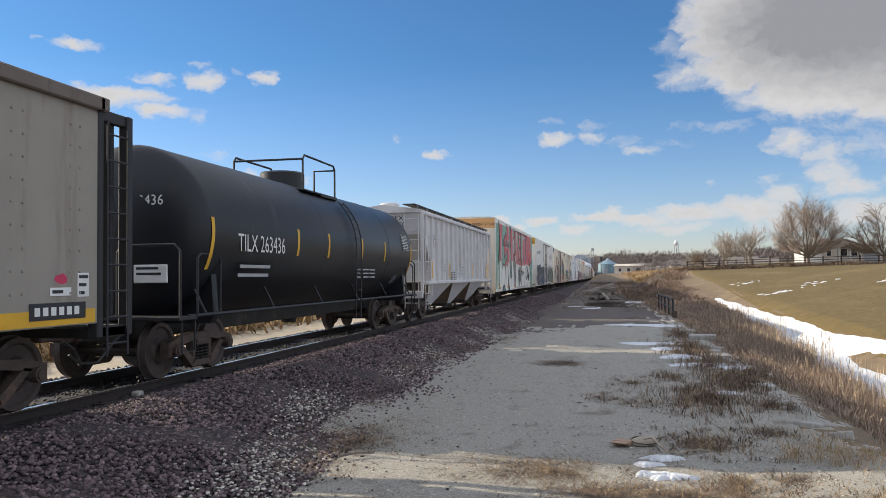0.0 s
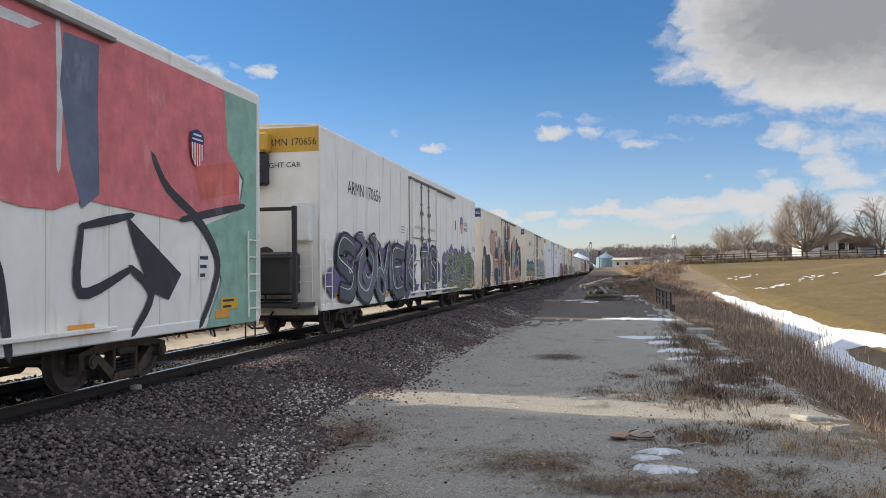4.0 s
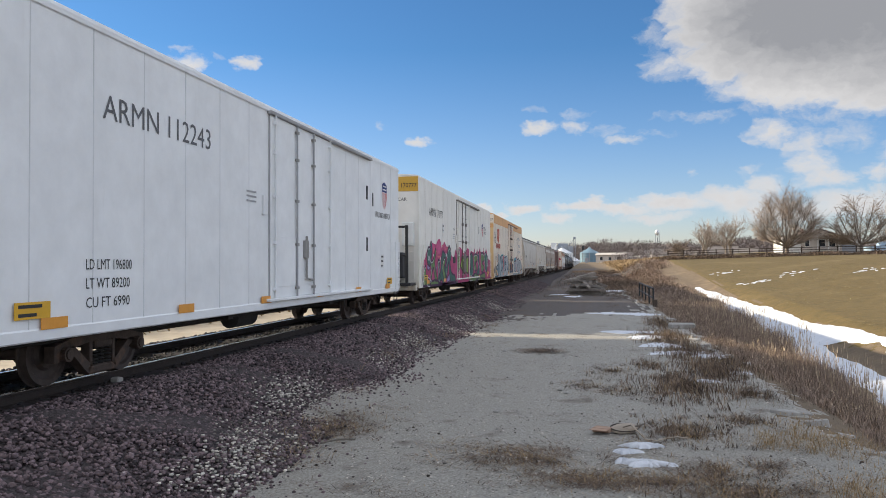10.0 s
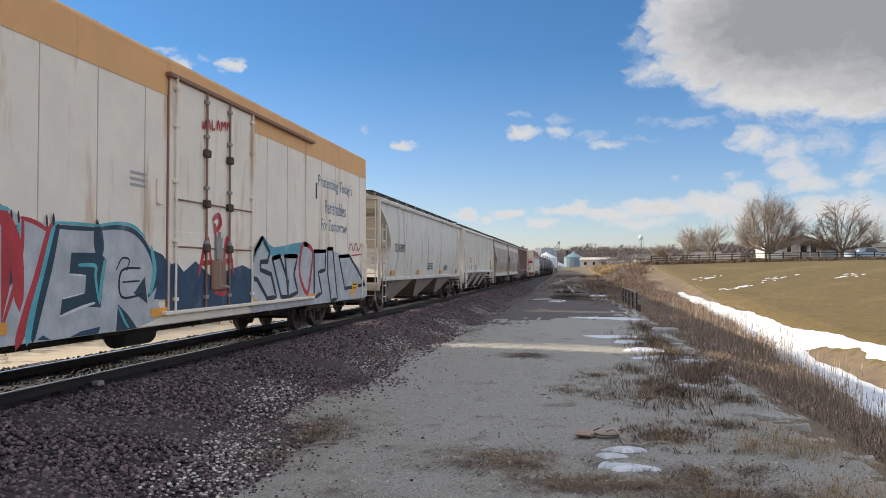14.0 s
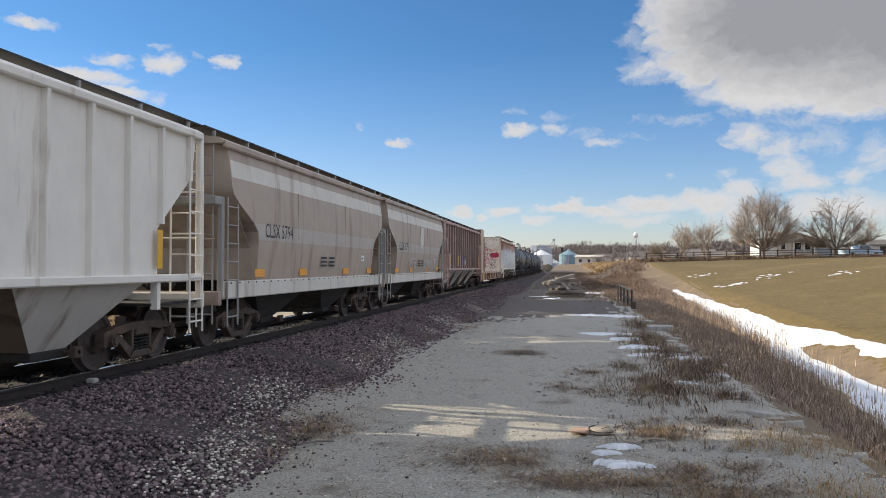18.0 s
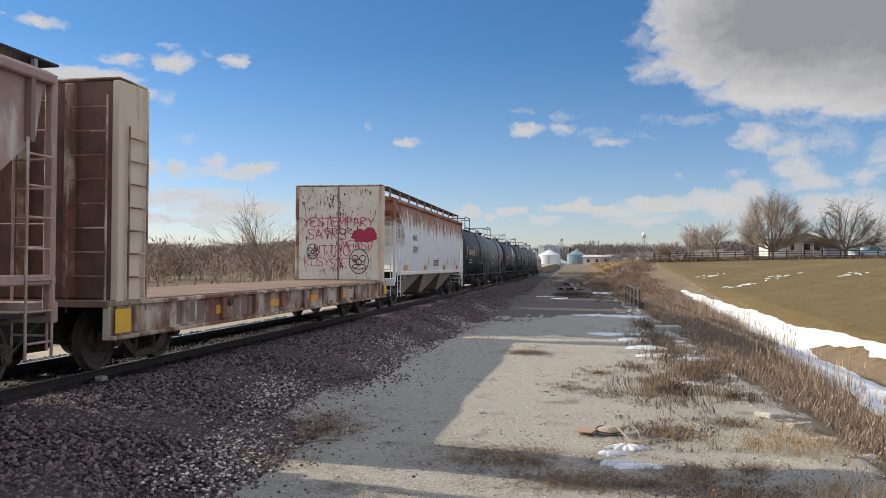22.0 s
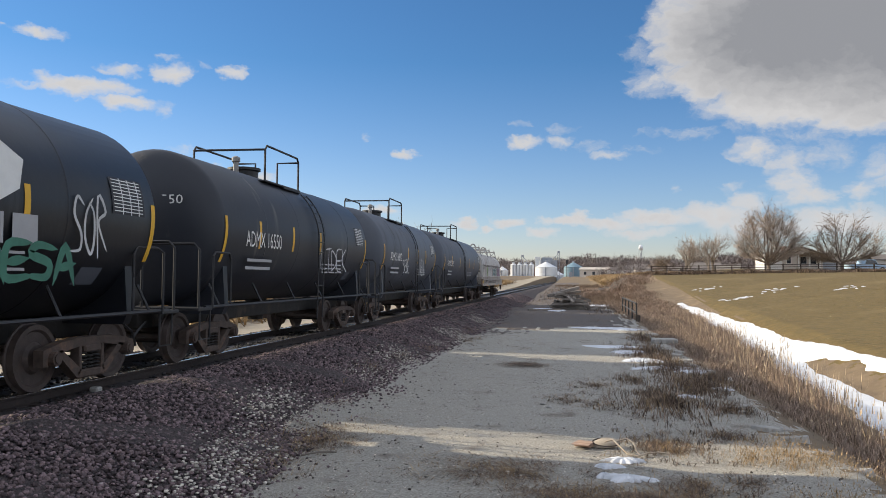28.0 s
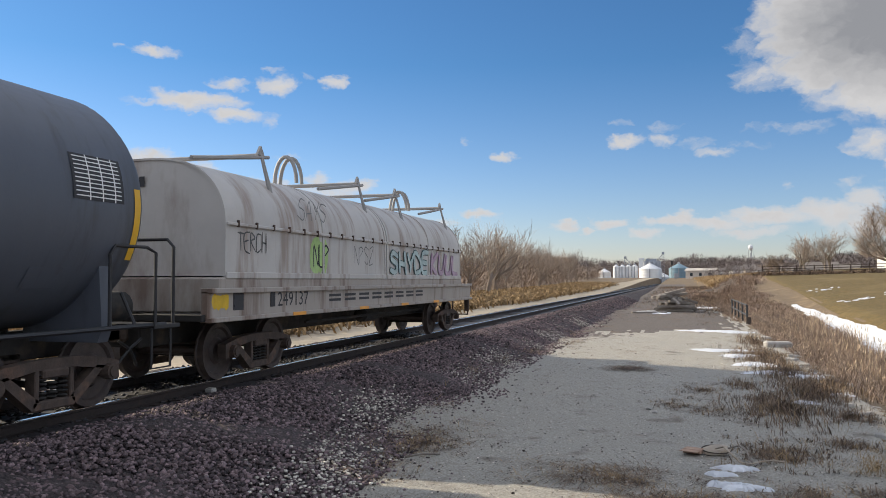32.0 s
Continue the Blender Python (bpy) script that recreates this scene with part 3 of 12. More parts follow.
P_WHITE = grimy("reefer_white", (0.86, 0.83, 0.77), (0.60, 0.54, 0.44), 0.34)
P_CREAM = grimy("reefer_cream", (0.86, 0.76, 0.61), (0.66, 0.47, 0.30), 0.32)
P_NEWWHITE = grimy("reefer_new_white", (0.86, 0.87, 0.88), (0.76, 0.76, 0.76), 0.25)
P_PEACH = grimy("reefer_buff", (0.84, 0.74, 0.62), (0.55, 0.36, 0.22), 0.42)
P_ORANGE = grimy("buff_orange", (0.74, 0.40, 0.16), (0.5, 0.27, 0.13), 0.35)
P_TANEND = grimy("tan_end", (0.72, 0.50, 0.25), (0.45, 0.28, 0.14), 0.35)
P_GOLD = plain("gold_band", (0.62, 0.36, 0.05))
P_BLUE = plain("blue_band", (0.035, 0.06, 0.2))
P_GREY = grimy("hopper_grey", (0.66, 0.64, 0.64), (0.44, 0.40, 0.37), 0.4)
P_PALE = grimy("hopper_pale", (0.76, 0.72, 0.66), (0.40, 0.33, 0.26), 0.34)
P_TAN = grimy("hopper_tan", (0.42, 0.345, 0.285), (0.27, 0.20, 0.165), 0.5)
P_STONE = grimy("hopper_stone", (0.64, 0.60, 0.54), (0.33, 0.27, 0.21), 0.45)
P_BROWN = mat("hopper_brown", (0.44, 0.30, 0.27), (0.29, 0.185, 0.16), 0.65, 2.2, (0.60, 0.53, 0.50), 1.5, 0.5, bump=0.15, bscale=8, stretch=(1, 1.4, 0.5))
P_CHUTEDARK = grimy("chute_tan", (0.36, 0.30, 0.25), (0.18, 0.13, 0.10), 0.5, 0.75)
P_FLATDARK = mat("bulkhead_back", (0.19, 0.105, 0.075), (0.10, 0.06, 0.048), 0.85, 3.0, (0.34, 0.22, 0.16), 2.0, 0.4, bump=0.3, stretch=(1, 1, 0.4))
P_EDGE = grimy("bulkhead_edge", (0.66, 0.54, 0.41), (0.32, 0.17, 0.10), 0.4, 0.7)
P_CHUTE = grimy("chute_pale", (0.52, 0.49, 0.45), (0.24, 0.19, 0.15), 0.52, 0.7)
P_BANDGREY = grimy("hopper_band", (0.46, 0.415, 0.375), (0.34, 0.28, 0.24), 0.5)
P_TLIGHT = grimy("tank_mid_grey", (0.165, 0.17, 0.185), (0.09, 0.09, 0.095), 0.4, 0.5)
P_GONDTOP = grimy("gondola_chord", (0.17, 0.14, 0.12), (0.10, 0.08, 0.07), 0.4, 0.7)
P_POST = grimy("post_dark", (0.22, 0.145, 0.125), (0.10, 0.07, 0.06), 0.4)
P_DIRTY = grimy("chute_dirt", (0.20, 0.155, 0.125), (0.09, 0.07, 0.06), 0.5, 0.85)
P_BLACK = grimy("tank_black", (0.011, 0.012, 0.016), (0.04, 0.04, 0.042), 0.24, 0.4)
P_TGREY = grimy("tank_grey", (0.092, 0.102, 0.126), (0.055, 0.056, 0.06), 0.5, 0.5)
P_TDARK = grimy("tank_dark", (0.024, 0.027, 0.036), (0.12, 0.11, 0.10), 0.25, 0.45)
P_GOND = grimy("gondola_paint", (0.33, 0.30, 0.26), (0.22, 0.18, 0.15), 0.45, 0.7)
P_COIL = grimy("coil_hood", (0.50, 0.475, 0.45), (0.30, 0.245, 0.21), 0.56)
P_COILSILL = grimy("coil_sill", (0.36, 0.32, 0.285), (0.17, 0.12, 0.095), 0.55)
P_FLAT = mat("flat_rust", (0.26, 0.12, 0.075), (0.13, 0.07, 0.05), 0.85, 2.0, (0.52, 0.44, 0.35), 1.5, 0.66, bump=0.4, bscale=20, stretch=(1, 1.5, 0.7))
P_BULK = mat("bulkhead_paint", (0.70, 0.64, 0.55), (0.60, 0.53, 0.43), 0.75, 1.5, (0.20, 0.085, 0.06), 5.5, 0.42, bump=0.3, bscale=14, stretch=(1.6, 1.6, 0.6))
P_UNDER = mat("underframe", (0.035, 0.032, 0.03), (0.02, 0.019, 0.018), 0.85, 5.0, (0.075, 0.055, 0.042), 2.0, 0.4, bump=0.3, bscale=20)
P_CAST = mat("truck_casting", (0.095, 0.068, 0.055), (0.05, 0.037, 0.031), 0.8, 7.0, (0.16, 0.095, 0.065), 2.5, 0.4, bump=0.4, bscale=30)
P_WHEEL = mat("wheel_steel", (0.075, 0.056, 0.05), (0.045, 0.034, 0.03), 0.6, 9.0, (0.12, 0.08, 0.06), 3.0, 0.3, bump=0.2)
P_TREAD = mat("wheel_tread", (0.42, 0.4, 0.38), (0.3, 0.29, 0.28), 0.3, 6.0, metal=1.0, bump=0.05)
P_DARK = plain("dark_mark", (0.03, 0.03, 0.035))
P_YELLOW = plain("yellow_reflector", (0.75, 0.42, 0.03), 0.45)
P_AMBER = plain("amber_reflector", (0.78, 0.34, 0.05), 0.4)
P_LWHITE = plain("white_mark", (0.78, 0.78, 0.76))
P_MIDGREY = plain("dark_grey_mark", (0.13, 0.13, 0.14))
P_SEAM = plain("seam_grey", (0.5, 0.46, 0.4))
P_SEAMWHITE = plain("seam_white", (0.74, 0.75, 0.76))
P_SEAMPALE = plain("seam_pale", (0.68, 0.64, 0.57))
P_BARS = plain("bar_steel", (0.20, 0.175, 0.155), 0.6)
P_DOORFRAME = plain("door_brown", (0.27, 0.14, 0.09))
P_LGREY = plain("grey_mark", (0.38, 0.38, 0.39))
P_RED = plain("red_mark", (0.55, 0.035, 0.035))
P_PIPE = plain("black_pipe", (0.025, 0.025, 0.028), 0.5)
P_STEEL = plain("weathered_steel", (0.30, 0.29, 0.28), 0.6)
PAINTS = {}


def spray(rgb):
    """A matt spray paint of that colour."""
    if rgb not in PAINTS:
        PAINTS[rgb] = mat("spray_paint", rgb, tuple(0.66 * v for v in rgb), 0.65, 3.0, tuple(0.75 * v + 0.14 for v in rgb), 1.6, 0.34, bump=0.05, stretch=(1, 1, 0.5))
    return PAINTS[rgb]


P_RUSTTOP = None


def rusty_white():
    """White paint that rusts through in streaks from the eaves."""
    m = mat("rust_streaked_white", (0.72, 0.71, 0.70), (0.64, 0.63, 0.62), 0.6, 1.4, (0.5, 0.46, 0.42), 0.8, 0.3, bump=0.15, bscale=6)
    n, l = m.node_tree.nodes, m.node_tree.links
    p = n["Principled BSDF"]
    old = p.inputs["Base Color"].links[0].from_socket
    co = n.new("ShaderNodeTexCoord")
    sep = n.new("ShaderNodeSeparateXYZ")
    l.new(co.outputs["Object"], sep.inputs[0])
    mp = n.new("ShaderNodeMapping")
    mp.inputs["Scale"].default_value = (0.2, 2.6, 0.22)
    l.new(co.outputs["Object"], mp.inputs["Vector"])
    t = n.new("ShaderNodeTexNoise")
    t.inputs["Scale"].default_value, t.inputs["Detail"].default_value, t.inputs["Roughness"].default_value = 1.5, 8, 0.7
    l.new(mp.outputs[0], t.inputs["Vector"])
    a = n.new("ShaderNodeMapRange")
    a.inputs["From Min"].default_value, a.inputs["From Max"].default_value = 2.2, 3.9
    a.inputs["To Min"].default_value, a.inputs["To Max"].default_value = -0.3, 0.24
    a.clamp = False
    l.new(sep.outputs[2], a.inputs["Value"])
    s = n.new("ShaderNodeMath")
    s.operation = "ADD"
    l.new(a.outputs[0], s.inputs[0])
    l.new(t.outputs["Fac"], s.inputs[1])
    r = n.new("ShaderNodeMapRange")
    r.inputs["From Min"].default_value, r.inputs["From Max"].default_value = 0.28, 0.42
    l.new(s.outputs[0], r.inputs["Value"])
    x = n.new("ShaderNodeMix")
    x.data_type = "RGBA"
    l.new(r.outputs[0], x.inputs["Factor"])
    l.new(old, x.inputs["A"])
    t2 = n.new("ShaderNodeTexNoise")
    t2.inputs["Scale"].default_value, t2.inputs["Detail"].default_value, t2.inputs["Roughness"].default_value = 2.4, 8, 0.7
    l.new(co.outputs["Object"], t2.inputs["Vector"])
    k = n.new("ShaderNodeMapRange")
    k.inputs["From Min"].default_value, k.inputs["From Max"].default_value = 0.36, 0.64
    l.new(t2.outputs["Fac"], k.inputs["Value"])
    tone = n.new("ShaderNodeMix")
    tone.data_type = "RGBA"
    tone.inputs["A"].default_value, tone.inputs["B"].default_value = (0.16, 0.06, 0.038, 1), (0.46, 0.21, 0.11, 1)
    l.new(k.outputs[0], tone.inputs["Factor"])
    l.new(tone.outputs["Result"], x.inputs["B"])
    thin = n.new("ShaderNodeMath")
    thin.operation, thin.inputs[1].default_value = "MULTIPLY_ADD", -0.34
    l.new(t2.outputs["Fac"], thin.inputs[0])
    l.new(s.outputs[0], thin.inputs[2])
    l.new(thin.outputs[0], r.inputs["Value"])
    l.new(x.outputs["Result"], p.inputs["Base Color"])
    return m


P_RUSTTOP = rusty_white()

# ---- the train: shared pieces ----
movers, spinners = [], []


def travelled(t):
    """How far the train has come after t seconds."""
    return 13.4472 * t - 0.0343989 * t * t + 6.42548e-5 * t ** 3


def loft(g, rows):
    """A hull of stacked rectangles: height, half width, y from, y to."""
    vs, fs = [], []
    for z, w, a, b in rows:
        vs += [(w, a, z), (w, b, z), (-w, b, z), (-w, a, z)]
    for i in range(len(rows) - 1):
        fs += [(4 * i + k, 4 * i + (k + 1) % 4, 4 * i + 4 + (k + 1) % 4, 4 * i + 4 + k) for k in range(4)]
    fs += [(0, 1, 2, 3), tuple(4 * (len(rows) - 1) + k for k in range(4))]
    return g.add(vs, fs)


def running_gear_meshes(r, base):
    wheel = Geo()
    wheel.lathe([(-0.07, 0.10), (-0.075, 0.2), (-0.03, 0.24), (-0.02, r - 0.1), (-0.06, r - 0.07), (-0.07, r + 0.022), (-0.045, r + 0.024), (-0.035, r),
                 (0.065, r - 0.004), (0.065, r - 0.07), (0.03, r - 0.1), (0.025, 0.22), (0.075, 0.18), (0.08, 0.1)], "x", 28)
    tread = Geo().lathe([(-0.034, r + 0.0008), (0.064, r - 0.0028), (0.0655, r - 0.012)], "x", 28)
    axle = Geo().tube([(-1.08, 0, 0), (1.08, 0, 0)], 0.075, 10).box(-0.2, 0.2, -0.02, 0.02, -0.09, 0.09, 0.01)
    h = base / 2
    frame_ = Geo()
    t0, t1 = -0.075, 0.075
    frame_.prism([(-h - 0.2, r - 0.1), (-h - 0.2, r + 0.12), (-h + 0.16, r + 0.2), (-0.3, r + 0.24), (0.3, r + 0.24), (h - 0.16, r + 0.2), (h + 0.2, r + 0.12), (h + 0.2, r - 0.1),
                  (h + 0.1, r - 0.1), (h + 0.1, r + 0.02), (h - 0.16, r + 0.06), (0.3, r + 0.12), (-0.3, r + 0.12), (-h + 0.16, r + 0.06), (-h - 0.1, r + 0.02), (-h - 0.1, r - 0.1)], "x", t0, t1)
    for s in (-1, 1):
        frame_.prism([(s * (h - 0.2), r + 0.1), (s * (h - 0.06), r + 0.08), (s * 0.34, r - 0.32), (s * 0.24, r - 0.22)], "x", t0, t1)
        frame_.box(t0, t1, s * 0.27 - 0.035, s * 0.27 + 0.035, r - 0.24, r + 0.14, 0.01)
        frame_.tube([(0.02, s * h, r), (0.15, s * h, r)], 0.1, 12)
        frame_.tube([(0.15, s * h, r), (0.17, s * h, r)], 0.07, 10)
    frame_.box(t0, t1, -0.34, 0.34, r - 0.34, r - 0.22, 0.02)
    spring = Geo()
    for q in (-0.16, 0.0, 0.16):
        for j in range(6):
            spring.lathe([(r - 0.21 + j * 0.052, 0.05), (r - 0.195 + j * 0.052, 0.068), (r - 0.18 + j * 0.052, 0.05)], "z", 10, (0.02, q, 0))
    bolster = Geo().box(-1.1, 1.1, -0.2, 0.2, r + 0.02, r + 0.13, 0.02).box(-0.3, 0.3, -0.3, 0.3, r + 0.12, r + 0.28, 0.03)
    brake = Geo()
    for s in (-1, 1):
        brake.box(-0.85, 0.85, s * (h - r - 0.12) - 0.03, s * (h - r - 0.12) + 0.03, r - 0.16, r - 0.08, 0.01)
    return {"wheel": wheel.mesh("wheel", P_WHEEL, True), "tread": tread.mesh("tread", P_TREAD, True), "axle": axle.mesh("wheelset", P_WHEEL),
            "frame": frame_.mesh("side_frame", P_CAST), "spring": spring.mesh("spring_pack", P_UNDER), "bolster": bolster.mesh("bolster", P_CAST),
            "brake": brake.mesh("brake_beam", P_UNDER)}


GEAR = {(0.457, 1.78): running_gear_meshes(0.457, 1.78), (0.42, 1.72): running_gear_meshes(0.42, 1.72)}


def truck(car, u0, yc, key=(0.457, 1.78)):
    """One bogie: two wheelsets that roll, two cast side frames with their springs, a bolster."""
    m, (r, base) = GEAR[key], key
    for s in (-1, 1):
        ws = part("wheelset", m["axle"], None, car)
        ws.location = (0, yc + s * base / 2, r)
        spinners.append((ws, u0, yc + s * base / 2, r))
        for x in (-1, 1):
            w = part("wheel", m["wheel"], None, ws)
            w.location, w.rotation_euler = (x * 0.755, 0, 0), (0, 0, 0 if x > 0 else math.pi)
    for x in (-1, 1):
        f = part("side_frame", m["frame"], None, car)
        f.location, f.rotation_euler = (x * 1.0, yc, 0), (0, 0, 0 if x > 0 else math.pi)
        sp = part("spring_pack", m["spring"], None, f)
    part("bolster", m["bolster"], None, car).location = (0, yc, 0)
    part("brake_beam", m["brake"], None, car).location = (0, yc, 0)


def coupler(car, y, d):
    """The drawbar and knuckle at one end; d: -1 towards the front."""
    g = Geo().box(-0.09, 0.09, min(y, y + d * 0.55), max(y, y + d * 0.55), 0.72, 0.88, 0.02)
    g.box(-0.17, 0.15, min(y + d * 0.5, y + d * 0.82), max(y + d * 0.5, y + d * 0.82), 0.68, 0.95, 0.05)
    part("coupler", g, P_CAST, car)
    part("air_hose", Geo().tube([(0.45, y, 0.75), (0.45, y + d * 0.25, 0.62), (0.38, y + d * 0.5, 0.36), (0.2, y + d * 0.7, 0.36), (0.1, y + d * 0.8, 0.5)], 0.022, 6), P_PIPE, car)


def ladder(car, x, y0, y1, z0, z1, n, material, name="ladder", end=False, r=0.014):
    """Stiles and rungs standing a little off the wall; end: across the car instead of along it."""
    g = Geo()
    q = (lambda a, z: (a, x, z)) if end else (lambda a, z: (x, a, z))
    for a in (y0, y1):
        g.tube([q(a, z0), q(a, z1)], r * 1.2, 6)
    for i in range(n):
        z = z0 + (z1 - z0) * (i + 0.5) / n
        g.tube([q(y0, z), q(y1, z)], r, 6)
    return part(name, g, material, car)


TEXT_MESH = {}


def lettering(car, s, y, z, h, material, x=1.56, width=None, end=False, name="lettering", label=""):
    """Words in the built-in font on the near side (or the front end), lower left corner at y (or x), z."""
    if s not in TEXT_MESH:
        c = bpy.data.curves.new("lettering", "FONT")
        c.body, c.resolution_u, c.size = s, 2, 1.0
        o = bpy.data.objects.new("lettering", c)
        me = bpy.data.meshes.new_from_object(o)
        bpy.data.objects.remove(o)
        co = np.zeros(len(me.vertices) * 3)
        me.vertices.foreach_get("co", co)
        co = co.reshape(-1, 3)
        TEXT_MESH[s] = (me, co[:, 0].min(), co[:, 0].max(), co[:, 1].min(), co[:, 1].max())
    me, a, b, lo, hi = TEXT_MESH[s]
    me = me.copy()
    me.materials.clear()
    me.materials.append(material)
    k = h / (hi - lo)
    kx = k if width is None else width / (b - a)
    me.transform(Matrix.Diagonal((kx, k, 1, 1)) @ Matrix.Translation((-a, -lo, 0)))
    turn = Matrix(((1, 0, 0), (0, 0, -1), (0, 1, 0))) if end else Matrix(((0, 0, 1), (1, 0, 0), (0, 1, 0)))
    me.transform(turn.to_4x4())
    ob = part(name, me, None, car, label)
    ob.location = (y, x, z) if end else (x, y, z)
    return ob


def marks(car, rows, material, x=1.56, end=False, name="small_print"):
    """Unreadable small print as bars: y, z, length, height each."""
    g = Geo()
    for y, z, w, h in rows:
        if end:
            g.box(y, y + w, x - 0.002, x, z, z + h)
        else:
            g.box(x, x + 0.002, y, y + w, z, z + h)
    return part(name, g, material, car)


def plate(car, y, z, w, h, material, name="placard", x=1.555, label="", bars=0):
    p = part(name, Geo().box(x, x + 0.006, y, y + w, z, z + h, 0.002), material, car, label)
    if bars:
        g = Geo()
        for i in range(bars):
            g.box(x + 0.006, x + 0.009, y + w * 0.1, y + w * (0.6 + 0.3 * ((i * 7) % 3) / 2), z + h * (i + 0.3) / bars, z + h * (i + 0.7) / bars)
        part("small_print", g, P_DARK, p)
    return p


# ---- painted letters on the cars ----
STROKES = {
    "A": [[(0, 0), (0.45, 1), (1, 0)], [(0.2, 0.38), (0.8, 0.38)]], "B": [[(0, 0), (0, 1), (0.8, 0.85), (0.1, 0.52), (1, 0.25), (0, 0)]],
    "C": [[(1, 0.9), (0.2, 0.95), (0, 0.5), (0.2, 0.05), (1, 0.12)]], "E": [[(1, 1), (0, 0.95), (0.05, 0.05), (1, 0)], [(0.05, 0.5), (0.8, 0.55)]],
    "I": [[(0.5, 0), (0.5, 1)], [(0.1, 1), (0.9, 1)]], "K": [[(0, 0), (0.05, 1)], [(1, 1), (0.1, 0.5), (1, 0)]], "L": [[(0.05, 1), (0, 0.05), (1, 0)]],
    "M": [[(0, 0), (0.1, 1), (0.5, 0.3), (0.9, 1), (1, 0)]], "N": [[(0, 0), (0.05, 1), (0.95, 0), (1, 1)]],
    "O": [[(0.5, 1), (0.05, 0.75), (0.05, 0.25), (0.5, 0), (0.95, 0.25), (0.95, 0.75), (0.5, 1)]], "P": [[(0, 0), (0.05, 1), (0.9, 0.8), (0.1, 0.45)]],
    "R": [[(0, 0), (0.05, 1), (0.9, 0.8), (0.1, 0.5), (1, 0)]], "S": [[(1, 0.88), (0.3, 1), (0.05, 0.7), (0.9, 0.35), (0.7, 0.02), (0, 0.1)]],
    "T": [[(0, 0.95), (1, 1)], [(0.5, 1), (0.45, 0)]], "U": [[(0, 1), (0.08, 0.1), (0.85, 0.1), (1, 1)]], "V": [[(0, 1), (0.5, 0), (1, 1)]],
    "Y": [[(0, 1), (0.5, 0.5), (1, 1)], [(0.5, 0.5), (0.45, 0)]], "Z": [[(0, 0.95), (1, 1), (0, 0), (1, 0.05)]],
    "H": [[(0, 0), (0.05, 1)], [(1, 0), (0.95, 1)], [(0.05, 0.5), (0.95, 0.5)]], "D": [[(0, 0), (0.05, 1), (0.9, 0.75), (0.9, 0.25), (0, 0)]],
}


def curve_through(pts, k=5):
    """A smooth run of points through the given ones."""
    out = []
    P = [pts[0], *pts, pts[-1]]
    for i in range(1, len(P) - 2):
        a, b, c, d = (np.array(P[j], float) for j in (i - 1, i, i + 1, i + 2))
        for q in range(k):
            t = q / k
            out.append(0.5 * (2 * b + (c - a) * t + (2 * a - 5 * b + 4 * c - d) * t * t + (3 * b - a - 3 * c + d) * t ** 3))
    out.append(np.array(pts[-1], float))
    return np.array(out)


def ribbon(g, pts, w, x, taper=0.35, pointed=0.0):
    """A flat stroke of paint of width w along pts (y, z) at depth x; pointed: length of sharp tips."""
    d = np.gradient(pts, axis=0)
    d /= np.linalg.norm(d, axis=1)[:, None] + 1e-9
    nrm = np.stack([-d[:, 1], d[:, 0]], -1)
    n = len(pts)
    s = np.linspace(0, 1, n)
    ww = w * (1 - taper * np.abs(2 * s - 1) ** 2)
    a, b = pts + nrm * ww[:, None] / 2, pts - nrm * ww[:, None] / 2
    vs = [(x, *p) for p in a] + [(x, *p) for p in b]
    fs = [(i, n + i, n + i + 1, i + 1) for i in range(n - 1)]
    if pointed:
        vs += [(x, *(pts[0] - d[0] * pointed)), (x, *(pts[-1] + d[-1] * pointed))]
        fs += [(2 * n, n, 0), (2 * n + 1, n - 1, 2 * n - 1)]
    else:
        vs += [(x, *(pts[0] - d[0] * w * 0.25)), (x, *(pts[-1] + d[-1] * w * 0.25))]
        fs += [(2 * n, n, 0), (2 * n + 1, n - 1, 2 * n - 1)]
    g.add(vs, fs)


def blob(g, y, z, ry, rz, x, n=14, seed=0):
    r = np.random.default_rng(seed)
    k = r.uniform(0.8, 1.15, n)
    g.add([(x, y + ry * k[i] * math.cos(6.2832 * i / n), z + rz * k[i] * math.sin(6.2832 * i / n)) for i in range(n)], [tuple(range(n))])


